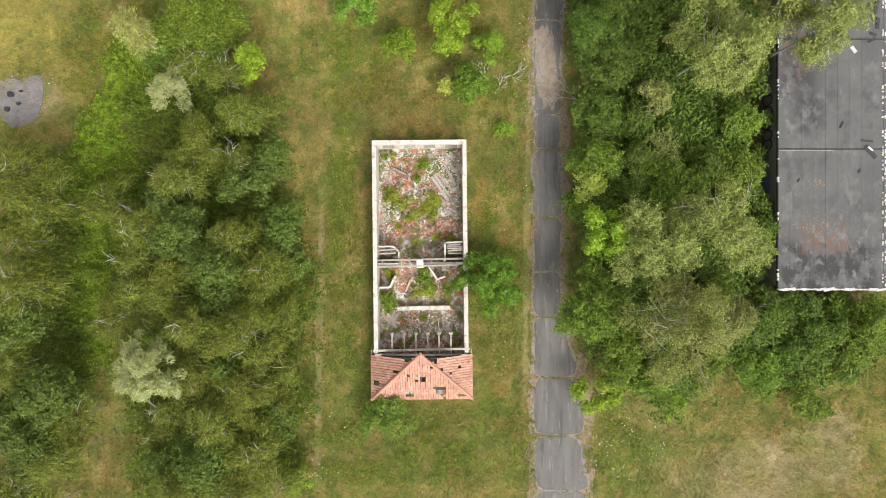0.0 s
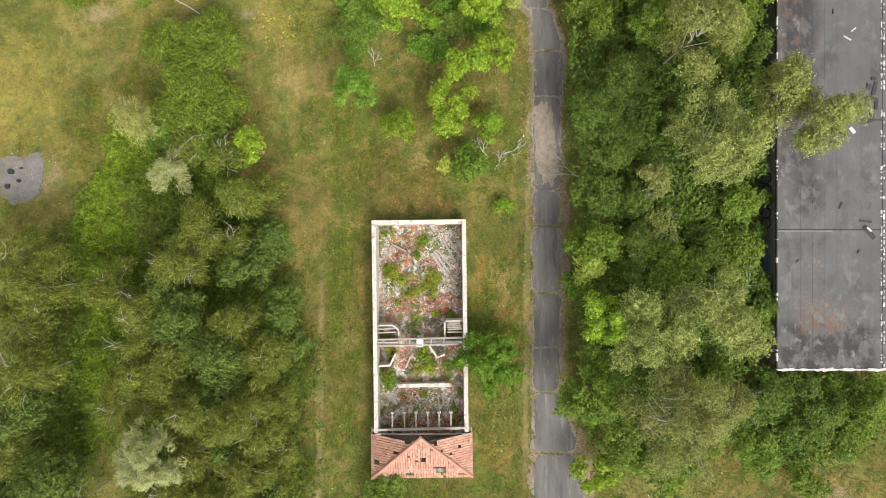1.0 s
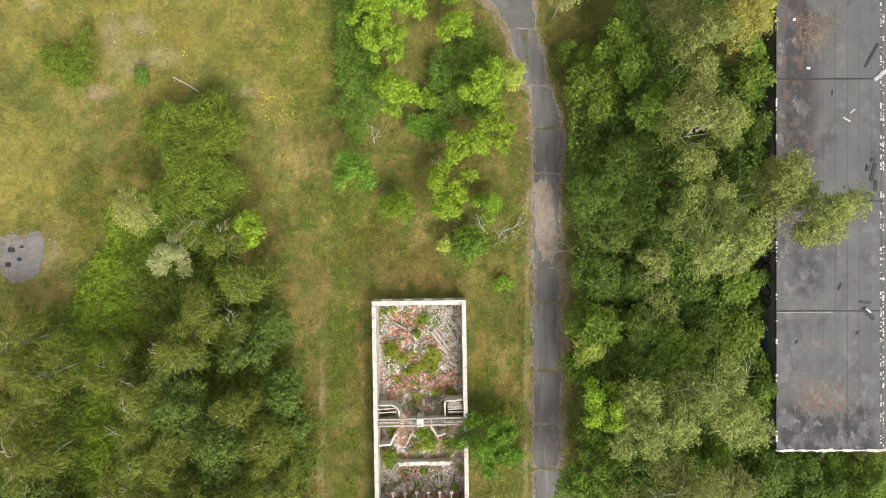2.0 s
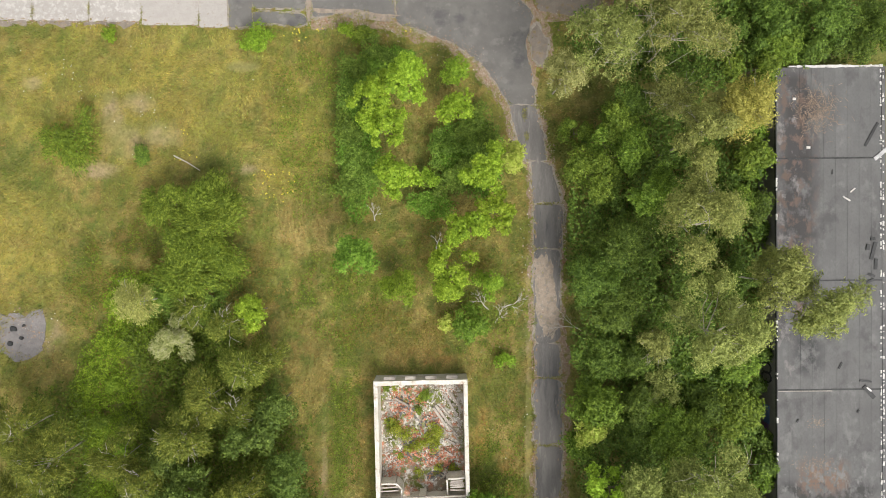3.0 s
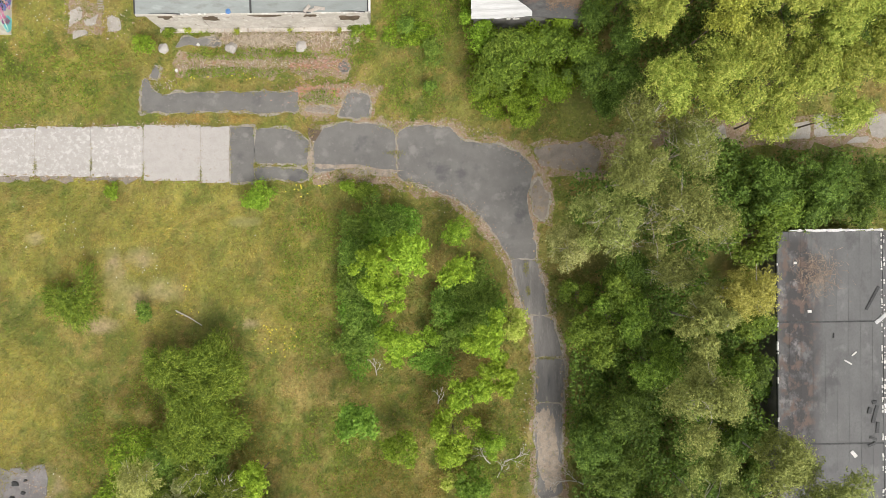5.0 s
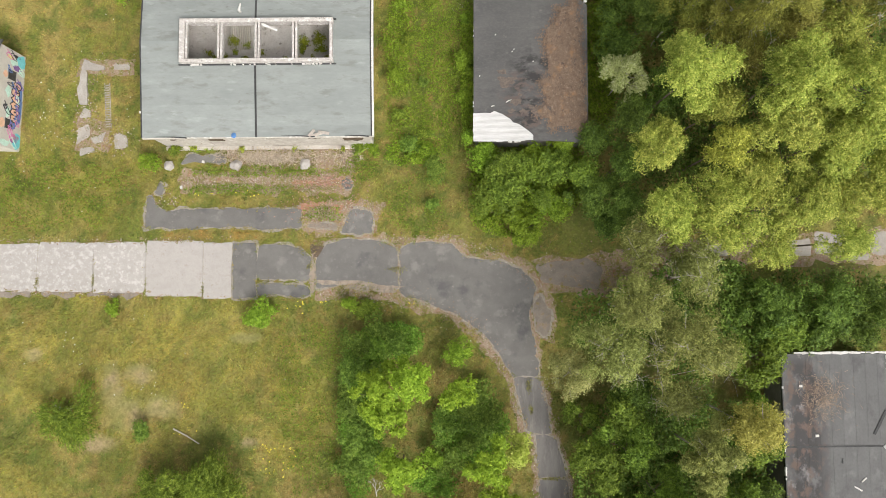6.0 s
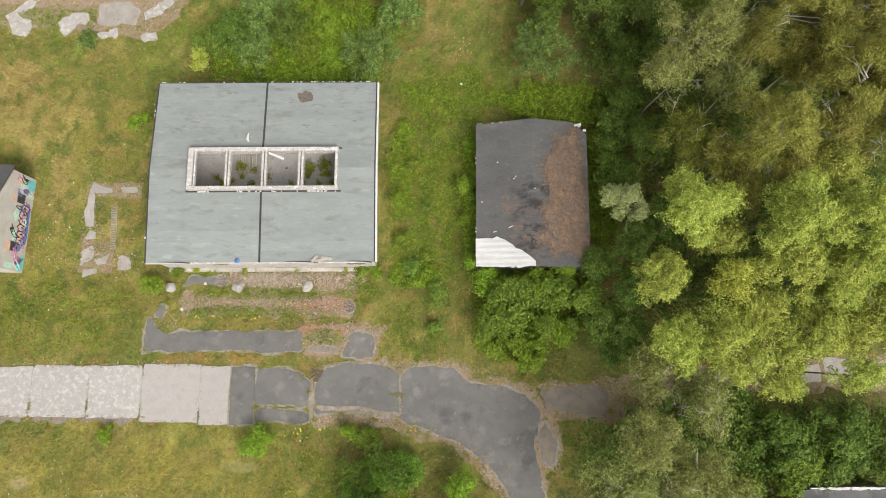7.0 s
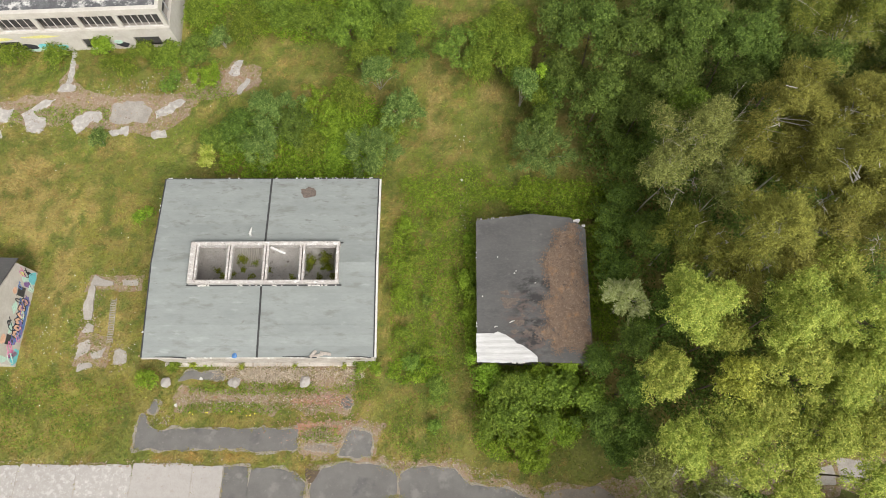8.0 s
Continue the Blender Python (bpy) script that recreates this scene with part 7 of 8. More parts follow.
for k, x in enumerate((-0.2, -4.6, -8.4, -12.4, -16.4, -20.4, -24.4, -28.4)):
    part("pillar", block(x - 0.2, 0.02, 3.25, x + 0.2, 0.34, 5.15), RENDER_PALE, block_n)
for x0, x1 in ((-4.4, -0.4), (-8.2, -4.8), (-12.2, -8.6), (-16.2, -12.6), (-20.2, -16.6), (-24.2, -20.6)):
    glazing = part("window_frame", block(x0, 0.1, 3.25, x1, 0.17, 3.33), WHITE_PAINT, block_n, "white window grid with most panes gone")
    part("window_frame", block(x0, 0.1, 5.07, x1, 0.17, 5.15), WHITE_PAINT, glazing)
    n = int((x1 - x0) / 0.62)
    for k in range(n + 1):
        part("mullion", block(x0 + (x1 - x0 - 0.05) * k / n, 0.1, 3.33, x0 + (x1 - x0 - 0.05) * k / n + 0.05, 0.17, 5.07), WHITE_PAINT, glazing)
    # dark sheet added behind the grid for the shade of the room
    part("dark_pane", block(x0, 0.6, 3.25, x1, 0.63, 5.15), ROOM_SHADE, glazing)
for k in range(7):
    part("mullion", block(-0.2, 0.7 + k * 1.2, 3.25, -0.12, 0.76 + k * 1.2, 5.15), ZINC, block_n)
# another sheet of painted room shade along the east side
part("dark_pane", block(-0.7, 0.6, 3.25, -0.66, 11.6, 5.15), ROOM_SHADE, block_n)


def spray_south(x, z, rx, rz, colour, lift=0.0, seed=0):
    bm = bmesh.new()
    vs = [bm.verts.new((x + a, -0.006 - lift, max(z + b, 0.02))) for a, b in blob(0, 0, rx, rz, n=16, rough=0.25, seed=seed)]
    back = [bm.verts.new((v.co.x, 0.005, v.co.z)) for v in vs]
    bm.faces.new(vs)
    for i in range(len(vs)):
        bm.faces.new((back[i], back[i - 1], vs[i - 1], vs[i]))
    bmesh.ops.recalc_face_normals(bm, faces=bm.faces)
    part("sprayed_patch", bm, SPRAY[colour], block_n)


for x, z, rx, rz, c, s in ((-17.4 + 4.2, 0.8, 0.9, 0.5, "cyan", 1), (-14.6, 0.6, 0.7, 0.5, "mint", 2), (-15.2, 0.9, 1.2, 0.45, "black", 3), (-17.6, 2.2, 1.6, 0.25, "yellow", 4), (-12.9, 2.4, 1.8, 0.2, "yellow", 5), (-20.5, 0.8, 0.6, 0.5, "pink", 6), (-21.3, 0.9, 0.7, 0.4, "violet", 7), (-5.6, 0.7, 0.6, 0.4, "black", 8), (-0.9, 0.8, 0.5, 0.4, "black", 9), (-5.9, 1.2, 0.4, 0.3, "mint", 10), (-11.9, 0.7, 0.6, 0.4, "cyan", 11)):
    spray_south(x, z, rx, rz, c, 0.003 * s, s)
# kind, x, y, height, crown radius
WOODLAND_WEST = [
    ('willow', -22.5, -9.3, 11.0, 2.9), ('aspen', -13.8, 7.6, 6.0, 2.5), ('birch', -16.7, 10.7, 6.5, 2.1),
    ('birch', -19.4, 8.3, 7.0, 2.4), ('willow', -22.7, 12.7, 6.0, 1.9), ('birchpale', -24.1, 16.2, 10.0, 1.8),
    ('sapling', -15.9, 15.1, 6.0, 1.6), ('birch', -21.0, 5.5, 8.5, 2.6), ('birch', -24.0, 1.4, 8.0, 2.3),
    ('aspen', -20.4, 1.0, 9.0, 2.4), ('aspen', -17.9, -1.9, 9.0, 2.9), ('aspen', -15.9, 5.0, 7.0, 2.2),
    ('birch', -15.2, -6.6, 10.0, 3.3), ('birch', -19.5, -6.1, 9.5, 2.1), ('birch', -25.3, -5.6, 8.0, 2.3),
    ('birch', -24.2, -3.8, 8.0, 1.9), ('birch', -15.9, -11.3, 8.0, 2.7), ('birch', -18.2, -13.8, 8.0, 2.3),
]
WOODLAND_WEST_MORE = [
    ('birch', -15.1, -16.4, 7.5, 2.6), ('aspen', -19.1, -17.1, 7.5, 2.7), ('aspen', -13.3, -14.6, 6.0, 1.9),
    ('birch', -20.3, -19.4, 8.0, 2.2), ('birch', -16.9, -19.6, 7.0, 2.2), ('birch', -27.0, 3.0, 6.5, 2.5),
    ('birch', -34.2, 6.0, 8.0, 2.5), ('birch', -31.8, 3.5, 9.0, 3.0), ('birch', -34.1, 0.4, 8.5, 2.5),
    ('birch', -32.3, -3.2, 9.0, 2.8), ('aspen', -33.8, -6.5, 9.0, 2.7), ('aspen', -30.9, -11.4, 9.0, 3.1),
    ('aspen', -32.6, -15.7, 8.5, 2.6), ('birch', -30.3, -17.1, 8.0, 2.5), ('birch', -33.6, -19.1, 8.5, 2.4), ('aspen', -35.0, -21.8, 8.0, 2.5), ('birch', -31.6, -21.4, 7.5, 2.3),
    ('birch', -23.4, -15.7, 4.5, 2.3), ('birch', -22.3, -12.8, 6.0, 1.9), ('aspen', -13.4, 1.9, 5.5, 2.3),
]
WOODLAND_WEST_MORE_MORE = [
    ('birch', -12.8, -9.8, 5.0, 1.6), ('shrub', -12.7, -19.6, 2.5, 1.7), ('birch', -14.3, -1.8, 8.0, 2.2),
    ('birch', -18.2, 13.9, 5.5, 1.9), ('birch', -20.9, 15.1, 5.0, 1.8), ('birch', -21.9, -1.9, 8.0, 2.0),
    ('aspen', -22.3, 3.5, 7.0, 2.1), ('birch', -16.6, 0.8, 8.0, 2.0), ('birch', -13.0, -5.5, 6.0, 1.9),
    ('birch', -19.7, -9.6, 7.5, 2.3), ('aspen', -17.6, -9.2, 7.0, 2.1), ('birch', -14.0, -12.7, 6.0, 1.8),
    ('aspen', -22.7, -17.9, 6.0, 2.1), ('birch', -13.9, -19.6, 5.0, 1.8), ('birch', -24.7, -1.1, 7.0, 2.1),
    ('birch', -21.9, -4.2, 8.0, 2.0), ('aspen', -18.1, -5.5, 8.0, 2.0), ('birch', -17.3, 6.9, 6.0, 1.9),
]
WOODLAND_WEST_MORE_MORE_MORE = [
    ('birch', -14.8, 11.4, 5.0, 1.7), ('birch', -34.9, -9.8, 8.0, 2.3), ('birch', -29.3, -13.9, 7.0, 2.1),
    ('aspen', -34.8, -13.4, 8.0, 2.3), ('aspen', -12.2, -1.4, 3.5, 1.4),
]
SCRUB_ON_THE_MEADOW = [
    ('bush', -21.3, 18.1, 5.0, 3.5), ('bush', -19.5, 22.6, 4.5, 3.9), ('bush', -23.9, 24.2, 4.0, 2.5),
    ('bush', -22.1, 20.9, 4.5, 2.8), ('bush', -18.9, 19.4, 4.0, 2.4), ('bush', -21.2, 24.2, 4.2, 2.4),
    ('bushdark', -23.7, 16.1, 4.0, 2.2), ('bushdark', -20.3, 16.1, 4.0, 2.2), ('bush', -32.5, 29.4, 2.4, 2.8),
    ('bushdark', -26.7, 28.4, 1.2, 1.2), ('shrub', -16.8, 38.4, 1.8, 1.8), ('shrub', -29.4, 38.9, 1.2, 1.0),
    ('shrub', -8.9, 39.3, 1.4, 0.9), ('elder', -7.6, 19.8, 6.4, 1.9),
]
YOUNG_TREES_BY_THE_BEND = [
    ('sapling', -3.0, 33.8, 9.7, 2.1), ('sapling', -6.0, 32.8, 7.0, 2.0), ('sapling', -5.1, 30.4, 6.0, 2.2),
    ('sapling', -4.1, 26.3, 6.5, 2.1), ('sapling', 3.0, 26.9, 7.0, 2.1), ('saplingpale', 5.2, 27.7, 6.0, 1.5),
    ('shrub', 0.6, 35.3, 3.5, 1.5), ('sapling', 0.3, 31.8, 5.0, 1.6), ('sapling', 4.1, 23.4, 5.0, 1.9),
    ('sapling', 1.7, 21.8, 5.5, 2.1), ('sapling', 0.3, 18.4, 5.5, 2.6), ('shrub', 3.3, 17.4, 3.5, 1.5),
    ('shrub', -4.0, 17.1, 4.5, 1.7), ('elder', 1.8, 14.1, 4.0, 1.7), ('saplingpale', -0.0, 14.1, 2.6, 0.8),
    ('shrub', 5.0, 10.9, 1.2, 1.0), ('shrub', -1.6, 26.4, 2.5, 1.1), ('bushdark', -8.2, 36.2, 2.2, 1.8),
]
YOUNG_TREES_BY_THE_BEND_MORE = [
    ('bushdark', -8.3, 33.7, 2.2, 1.8), ('bushdark', -8.8, 31.1, 2.0, 1.8), ('bushdark', -8.4, 28.4, 2.0, 1.9),
    ('bushdark', -8.2, 25.8, 1.8, 1.9), ('bushdark', -6.2, 37.1, 2.2, 1.7), ('bushdark', -5.0, 35.9, 2.0, 1.5),
    ('bushdark', -7.0, 26.7, 1.8, 1.5), ('bushdark', -0.1, 29.1, 2.2, 2.0), ('bushdark', 2.0, 31.3, 2.2, 2.0),
    ('bushdark', 2.8, 28.9, 2.0, 2.0), ('bushdark', -0.1, 26.4, 1.8, 1.9), ('bushdark', 1.8, 30.6, 1.8, 1.7),
    ('bush', -7.5, 39.0, 1.2, 1.2),
]
TREE_BELT_BETWEEN_THE_ROAD_AND_THE_HALL = [
    ('ash', 19.1, 14.9, 14.7, 3.8), ('ash', 27.1, 16.7, 13.9, 2.9), ('ash', 23.9, 18.2, 13.5, 2.6),
    ('ash', 18.0, 22.6, 14.0, 3.4), ('ash', 18.6, 28.6, 13.9, 3.0), ('tan', 21.4, 31.1, 13.0, 2.6),
    ('grey', 13.7, 39.4, 13.5, 3.2), ('grey', 16.9, 36.1, 13.0, 3.6), ('grey', 11.8, 36.2, 12.0, 3.0),
    ('greypale', 9.2, 34.0, 9.0, 2.0), ('grey', 18.5, 41.6, 11.0, 2.2), ('green', 13.9, 28.1, 8.0, 2.7),
    ('green', 11.5, 26.3, 7.0, 2.3), ('green', 15.9, 25.1, 9.0, 2.5), ('dark', 11.8, 18.2, 6.5, 3.1),
    ('dark', 14.5, 21.0, 7.0, 2.8), ('dark', 13.6, 15.4, 6.0, 2.3), ('dark', 12.6, 11.2, 4.5, 2.8),
]
TREE_BELT_BETWEEN_THE_ROAD_AND_THE_HALL_MORE = [
    ('ash', 17.7, 8.2, 4.0, 2.6), ('green', 12.2, 7.8, 4.0, 2.4), ('green', 23.8, 6.4, 4.5, 2.6),
    ('green', 19.1, 5.2, 5.5, 2.7), ('green', 12.0, 7.5, 6.5, 2.2), ('sapling', 12.5, 1.6, 10.0, 2.3),
    ('saplingpale', 11.6, 5.6, 6.0, 1.6), ('green', 10.9, 4.2, 4.0, 1.6), ('ash', 20.2, 2.0, 11.0, 4.0), ('ash', 15.3, 0.4, 11.0, 3.4),
    ('grey', 17.9, -5.5, 12.5, 4.8), ('green', 12.1, -4.5, 8.0, 3.2), ('green', 14.4, -8.1, 7.0, 2.5),
    ('sapling', 13.2, -12.0, 3.6, 2.2), ('shrub', 19.4, -12.2, 2.4, 2.2), ('dark', 26.1, -5.1, 5.0, 2.9),
    ('dark', 30.6, -6.0, 5.0, 3.0), ('green', 34.8, -5.9, 5.0, 2.8), ('green', 26.5, -9.4, 4.2, 2.6),
]
TREE_BELT_BETWEEN_THE_ROAD_AND_THE_HALL_MORE_MORE = [
    ('green', 30.7, -11.1, 3.6, 2.8), ('green', 34.3, -8.9, 3.0, 1.9), ('grey', 23.2, -4.9, 8.0, 2.0),
    ('green', 23.8, 10.7, 5.0, 2.3), ('green', 24.9, 7.6, 4.5, 1.8), ('shrub', 20.0, 10.1, 3.0, 2.0),
    ('green', 26.5, 1.5, 4.0, 1.5), ('dark', 15.9, 5.5, 5.0, 2.1), ('dark', 15.3, 7.8, 6.0, 1.9),
    ('green', 18.1, 5.5, 6.0, 2.3), ('dark', 21.5, 7.3, 5.0, 2.1), ('dark', 15.9, 11.6, 5.0, 2.0),
    ('dark', 12.9, 11.9, 4.5, 2.1), ('dark', 13.3, 15.6, 6.0, 2.5), ('dark', 11.4, 18.4, 6.0, 2.1),
    ('green', 22.3, -3.2, 6.0, 2.3), ('green', 21.3, -9.1, 5.0, 2.2), ('green', 17.1, -10.1, 5.0, 2.2),
]
TREE_BELT_BETWEEN_THE_ROAD_AND_THE_HALL_MORE_MORE_MORE = [
    ('dark', 28.6, -8.2, 4.0, 2.1), ('green', 32.9, -7.6, 4.5, 2.1), ('green', 22.8, 24.0, 7.0, 2.1),
    ('green', 25.1, 27.7, 6.0, 1.9), ('dark', 25.5, 23.8, 5.0, 1.9), ('grey', 17.2, 32.3, 9.0, 2.2),
    ('dark', 14.5, 32.2, 7.0, 2.2), ('green', 10.8, 30.2, 4.0, 1.5), ('ash', 16.6, 12.6, 6.0, 2.2),
    ('dark', 23.8, 18.1, 5.0, 2.1), ('dark', 25.8, 14.9, 4.0, 1.7), ('green', 13.6, 30.2, 7.0, 1.8),
]
COPSE_NORTH_OF_THE_HALL = [
    ('dark', 25.9, 39.0, 5.5, 3.0), ('dark', 30.7, 39.2, 5.5, 3.2), ('dark', 34.8, 39.1, 5.0, 2.4),
    ('green', 25.2, 35.0, 5.0, 2.4), ('dark', 30.0, 37.1, 4.6, 2.2), ('dark', 33.4, 37.1, 4.6, 2.2),
    ('dark', 36.6, 38.2, 5.0, 2.4), ('green', 27.6, 37.4, 5.0, 2.1),
]
WOOD_IN_THE_NORTH_EAST = [
    ('robinia', 16.6, 55.8, 17.0, 3.3), ('robinia', 14.8, 51.4, 13.0, 2.4), ('robiniagold', 20.2, 51.1, 13.5, 1.8),
    ('robinia', 23.3, 55.2, 18.0, 3.0), ('robinia', 24.0, 52.0, 14.0, 3.3), ('robinia', 28.2, 55.2, 17.0, 3.1),
    ('robinia', 28.4, 51.9, 14.0, 2.9), ('robinia', 16.6, 46.6, 11.0, 2.8), ('robinia', 20.7, 46.6, 11.5, 3.4),
    ('robinia', 26.0, 47.5, 11.5, 3.1), ('robinia', 30.4, 47.6, 10.5, 3.0), ('robinia', 31.6, 52.5, 14.0, 2.5),
    ('robinia', 25.1, 44.5, 9.0, 2.5), ('willow', 14.0, 58.0, 8.0, 2.1), ('dark', 14.7, 64.7, 5.0, 2.8),
    ('dark', 13.7, 61.0, 5.0, 2.2), ('birchgold', 22.2, 60.9, 18.5, 3.5), ('grey', 19.3, 69.8, 15.5, 4.1),
]
WOOD_IN_THE_NORTH_EAST_MORE = [
    ('grey', 16.5, 67.2, 13.0, 2.6), ('grey', 21.5, 66.3, 13.0, 2.4), ('birchgold', 24.9, 70.0, 18.0, 3.8),
    ('birchgold', 29.3, 69.8, 20.0, 3.4), ('birchgold', 27.8, 64.8, 20.0, 3.7), ('birchgold', 31.6, 65.6, 19.0, 3.0),
    ('birchgold', 31.1, 61.3, 18.0, 2.5), ('birch', 17.9, 62.6, 12.0, 2.7), ('aspen', 15.9, 80.4, 11.0, 4.1),
    ('aspen', 12.9, 76.5, 9.0, 3.0), ('aspen', 12.6, 82.9, 10.0, 3.1), ('aspen', 20.3, 81.0, 14.0, 3.5),
    ('aspen', 24.3, 79.6, 14.0, 3.1), ('birch', 28.8, 80.4, 15.0, 3.0), ('birch', 32.8, 79.7, 17.0, 3.3),
    ('aspen', 35.8, 77.4, 16.0, 2.9), ('aspen', 16.3, 75.1, 9.0, 2.8), ('dark', 15.1, 72.1, 6.0, 2.3),
]
WOOD_IN_THE_NORTH_EAST_MORE_MORE = [
    ('dark', 16.2, 63.3, 9.0, 2.4), ('birchgold', 21.9, 58.8, 12.0, 2.2), ('robinia', 27.6, 59.2, 15.0, 2.6),
    ('robinia', 19.8, 54.3, 12.0, 2.2), ('robinia', 22.8, 49.1, 11.0, 2.6), ('robinia', 28.4, 49.6, 11.0, 2.6),
    ('dark', 14.5, 54.9, 7.0, 2.1), ('dark', 13.7, 50.8, 7.0, 2.3), ('dark', 14.1, 47.3, 7.0, 2.1),
    ('grey', 15.1, 44.0, 9.0, 2.5), ('grey', 19.5, 43.3, 8.0, 2.2), ('aspen', 30.0, 76.1, 15.0, 2.9),
    ('aspen', 23.8, 75.3, 13.0, 2.7), ('aspen', 18.6, 76.8, 12.0, 2.7), ('aspen', 10.8, 86.0, 9.0, 2.7),
    ('aspen', 17.8, 85.0, 11.0, 3.1), ('aspen', 23.6, 83.8, 14.0, 3.0), ('aspen', 27.2, 83.0, 15.0, 3.0),
]
WOOD_IN_THE_NORTH_EAST_MORE_MORE_MORE = [
    ('birch', 31.5, 82.8, 16.0, 2.9), ('birch', 35.6, 82.0, 17.0, 2.9), ('birchgold', 32.8, 70.4, 19.0, 3.2),
    ('birchgold', 26.7, 65.7, 17.0, 2.6), ('birchgold', 26.7, 61.3, 16.0, 2.6), ('dark', 14.9, 68.0, 5.0, 2.1),
    ('aspen', 14.6, 88.7, 10.0, 3.2), ('aspen', 21.3, 87.7, 13.0, 3.1), ('birchgold', 26.6, 68.4, 16.0, 2.7),
    ('birchgold', 30.2, 63.4, 17.0, 2.6), ('birchgold', 24.1, 59.2, 15.0, 2.4), ('birchgold', 19.7, 60.9, 13.0, 2.2),
    ('aspen', 28.7, 77.7, 14.0, 2.7), ('aspen', 26.2, 78.7, 13.0, 2.7), ('green', 19.3, 74.3, 11.0, 2.5),
    ('dark', 18.1, 72.3, 9.0, 2.5), ('aspen', 34.1, 74.7, 16.0, 2.6), ('dark', 17.4, 56.8, 7.0, 2.3),
]
WOOD_IN_THE_NORTH_EAST_MORE_MORE_MORE_MORE = [
    ('robinia', 32.0, 49.4, 11.0, 2.3), ('robinia', 30.2, 44.5, 9.0, 2.1), ('birchgold', 35.2, 67.2, 18.0, 3.0),
    ('birchgold', 34.6, 73.0, 18.0, 3.0), ('birchgold', 26.8, 73.0, 17.0, 2.8),
]
GROWTH_ALONG_THE_HALL = [
    ('dark', 26.4, 21.9, 2.8, 1.3), ('dark', 26.3, 18.0, 3.0, 1.4), ('dark', 26.4, 11.4, 3.0, 1.2),
    ('dark', 26.5, 8.6, 2.6, 1.1), ('dark', 26.4, 4.4, 3.6, 1.6), ('dark', 26.7, 2.2, 4.2, 1.7),
    ('dark', 26.2, -1.4, 2.8, 1.3), ('dark', 27.6, -4.6, 3.2, 1.8), ('dark', 30.9, -4.4, 3.0, 1.7),
    ('green', 33.6, -4.6, 3.0, 1.7), ('dark', 36.2, -4.6, 3.2, 1.8), ('green', 25.6, 30.6, 3.4, 1.6), ('green', 26.0, 27.0, 3.0, 1.3),
]
BUSHES_IN_THE_NORTH = [
    ('sallow', 7.8, 73.2, 4.8, 3.4), ('dark', 8.1, 75.8, 4.6, 2.1), ('sallow', 6.4, 79.2, 6.0, 1.6),
    ('bush', 7.8, 78.6, 4.4, 2.0), ('bush', 6.5, 83.4, 5.0, 2.8), ('dark', 9.7, 79.2, 6.0, 2.1),
    ('bush', 3.5, 85.9, 4.5, 2.5), ('sapling', 8.3, 80.3, 5.5, 1.1), ('bush', 2.1, 83.0, 3.4, 1.9),
    ('bush', 4.6, 83.0, 4.5, 3.2), ('bushdark', 0.2, 84.6, 4.0, 2.7), ('aspen', 9.1, 85.0, 7.0, 2.3),
    ('bush', 5.5, 86.7, 5.0, 2.9), ('aspen', 10.2, 80.0, 7.0, 2.2), ('sallow', -7.6, 81.0, 5.0, 1.9),
    ('sallow', -5.2, 77.3, 4.2, 2.5), ('sallow', -8.1, 73.0, 4.2, 3.1), ('bush', -9.4, 83.0, 4.0, 1.9),
]
BUSHES_IN_THE_NORTH_MORE = [
    ('dark', -5.1, 84.1, 4.0, 2.1), ('bush', -4.1, 87.2, 4.5, 2.6), ('dark', -6.1, 87.9, 5.0, 2.3),
    ('bush', -6.4, 75.4, 2.4, 1.6), ('sallow', -17.4, 76.6, 4.4, 3.1), ('dark', -20.1, 74.8, 3.8, 2.7),
    ('dark', -15.6, 75.7, 4.2, 2.5), ('bushdark', -22.4, 74.0, 3.2, 2.3), ('sallow', -18.6, 73.4, 3.4, 2.4),
    ('saplingpale', -23.8, 72.4, 2.6, 1.4), ('bush', -14.2, 74.3, 2.6, 1.9), ('shrub', -11.9, 76.4, 1.8, 2.2),
    ('shrub', -11.2, 72.8, 1.6, 2.2), ('shrub', -13.8, 79.1, 1.4, 2.2), ('bush', -10.3, 79.7, 3.5, 1.9),
    ('sallow', -23.8, 85.8, 2.8, 1.3), ('green', -10.9, 86.0, 4.0, 2.8), ('bush', -6.6, 85.0, 4.0, 2.8),
]
BUSHES_IN_THE_NORTH_MORE_MORE = [
    ('green', -15.0, 87.3, 3.4, 2.7), ('bush', -21.4, 88.2, 2.4, 3.0), ('green', -18.3, 89.0, 3.2, 2.8),
    ('bush', -26.2, 89.3, 2.2, 2.3), ('green', -9.0, 89.1, 4.0, 2.6), ('shrub', -24.8, 81.5, 1.4, 2.0),
    ('sallow', -34.6, 74.7, 1.8, 1.2), ('shrub', -35.8, 85.2, 2.4, 1.6), ('bush', -40.9, 84.4, 1.6, 1.8),
    ('bush', -33.9, 83.5, 1.5, 1.7), ('bush', -29.2, 83.9, 1.6, 2.4), ('bushdark', -26.2, 84.4, 1.8, 2.1),
    ('bush', -45.2, 84.2, 1.5, 2.1), ('bushdark', -28.4, 80.9, 1.2, 1.4), ('bush', -31.9, 85.0, 1.3, 1.7),
    ('shrub', -29.3, 66.6, 1.4, 1.2),
]
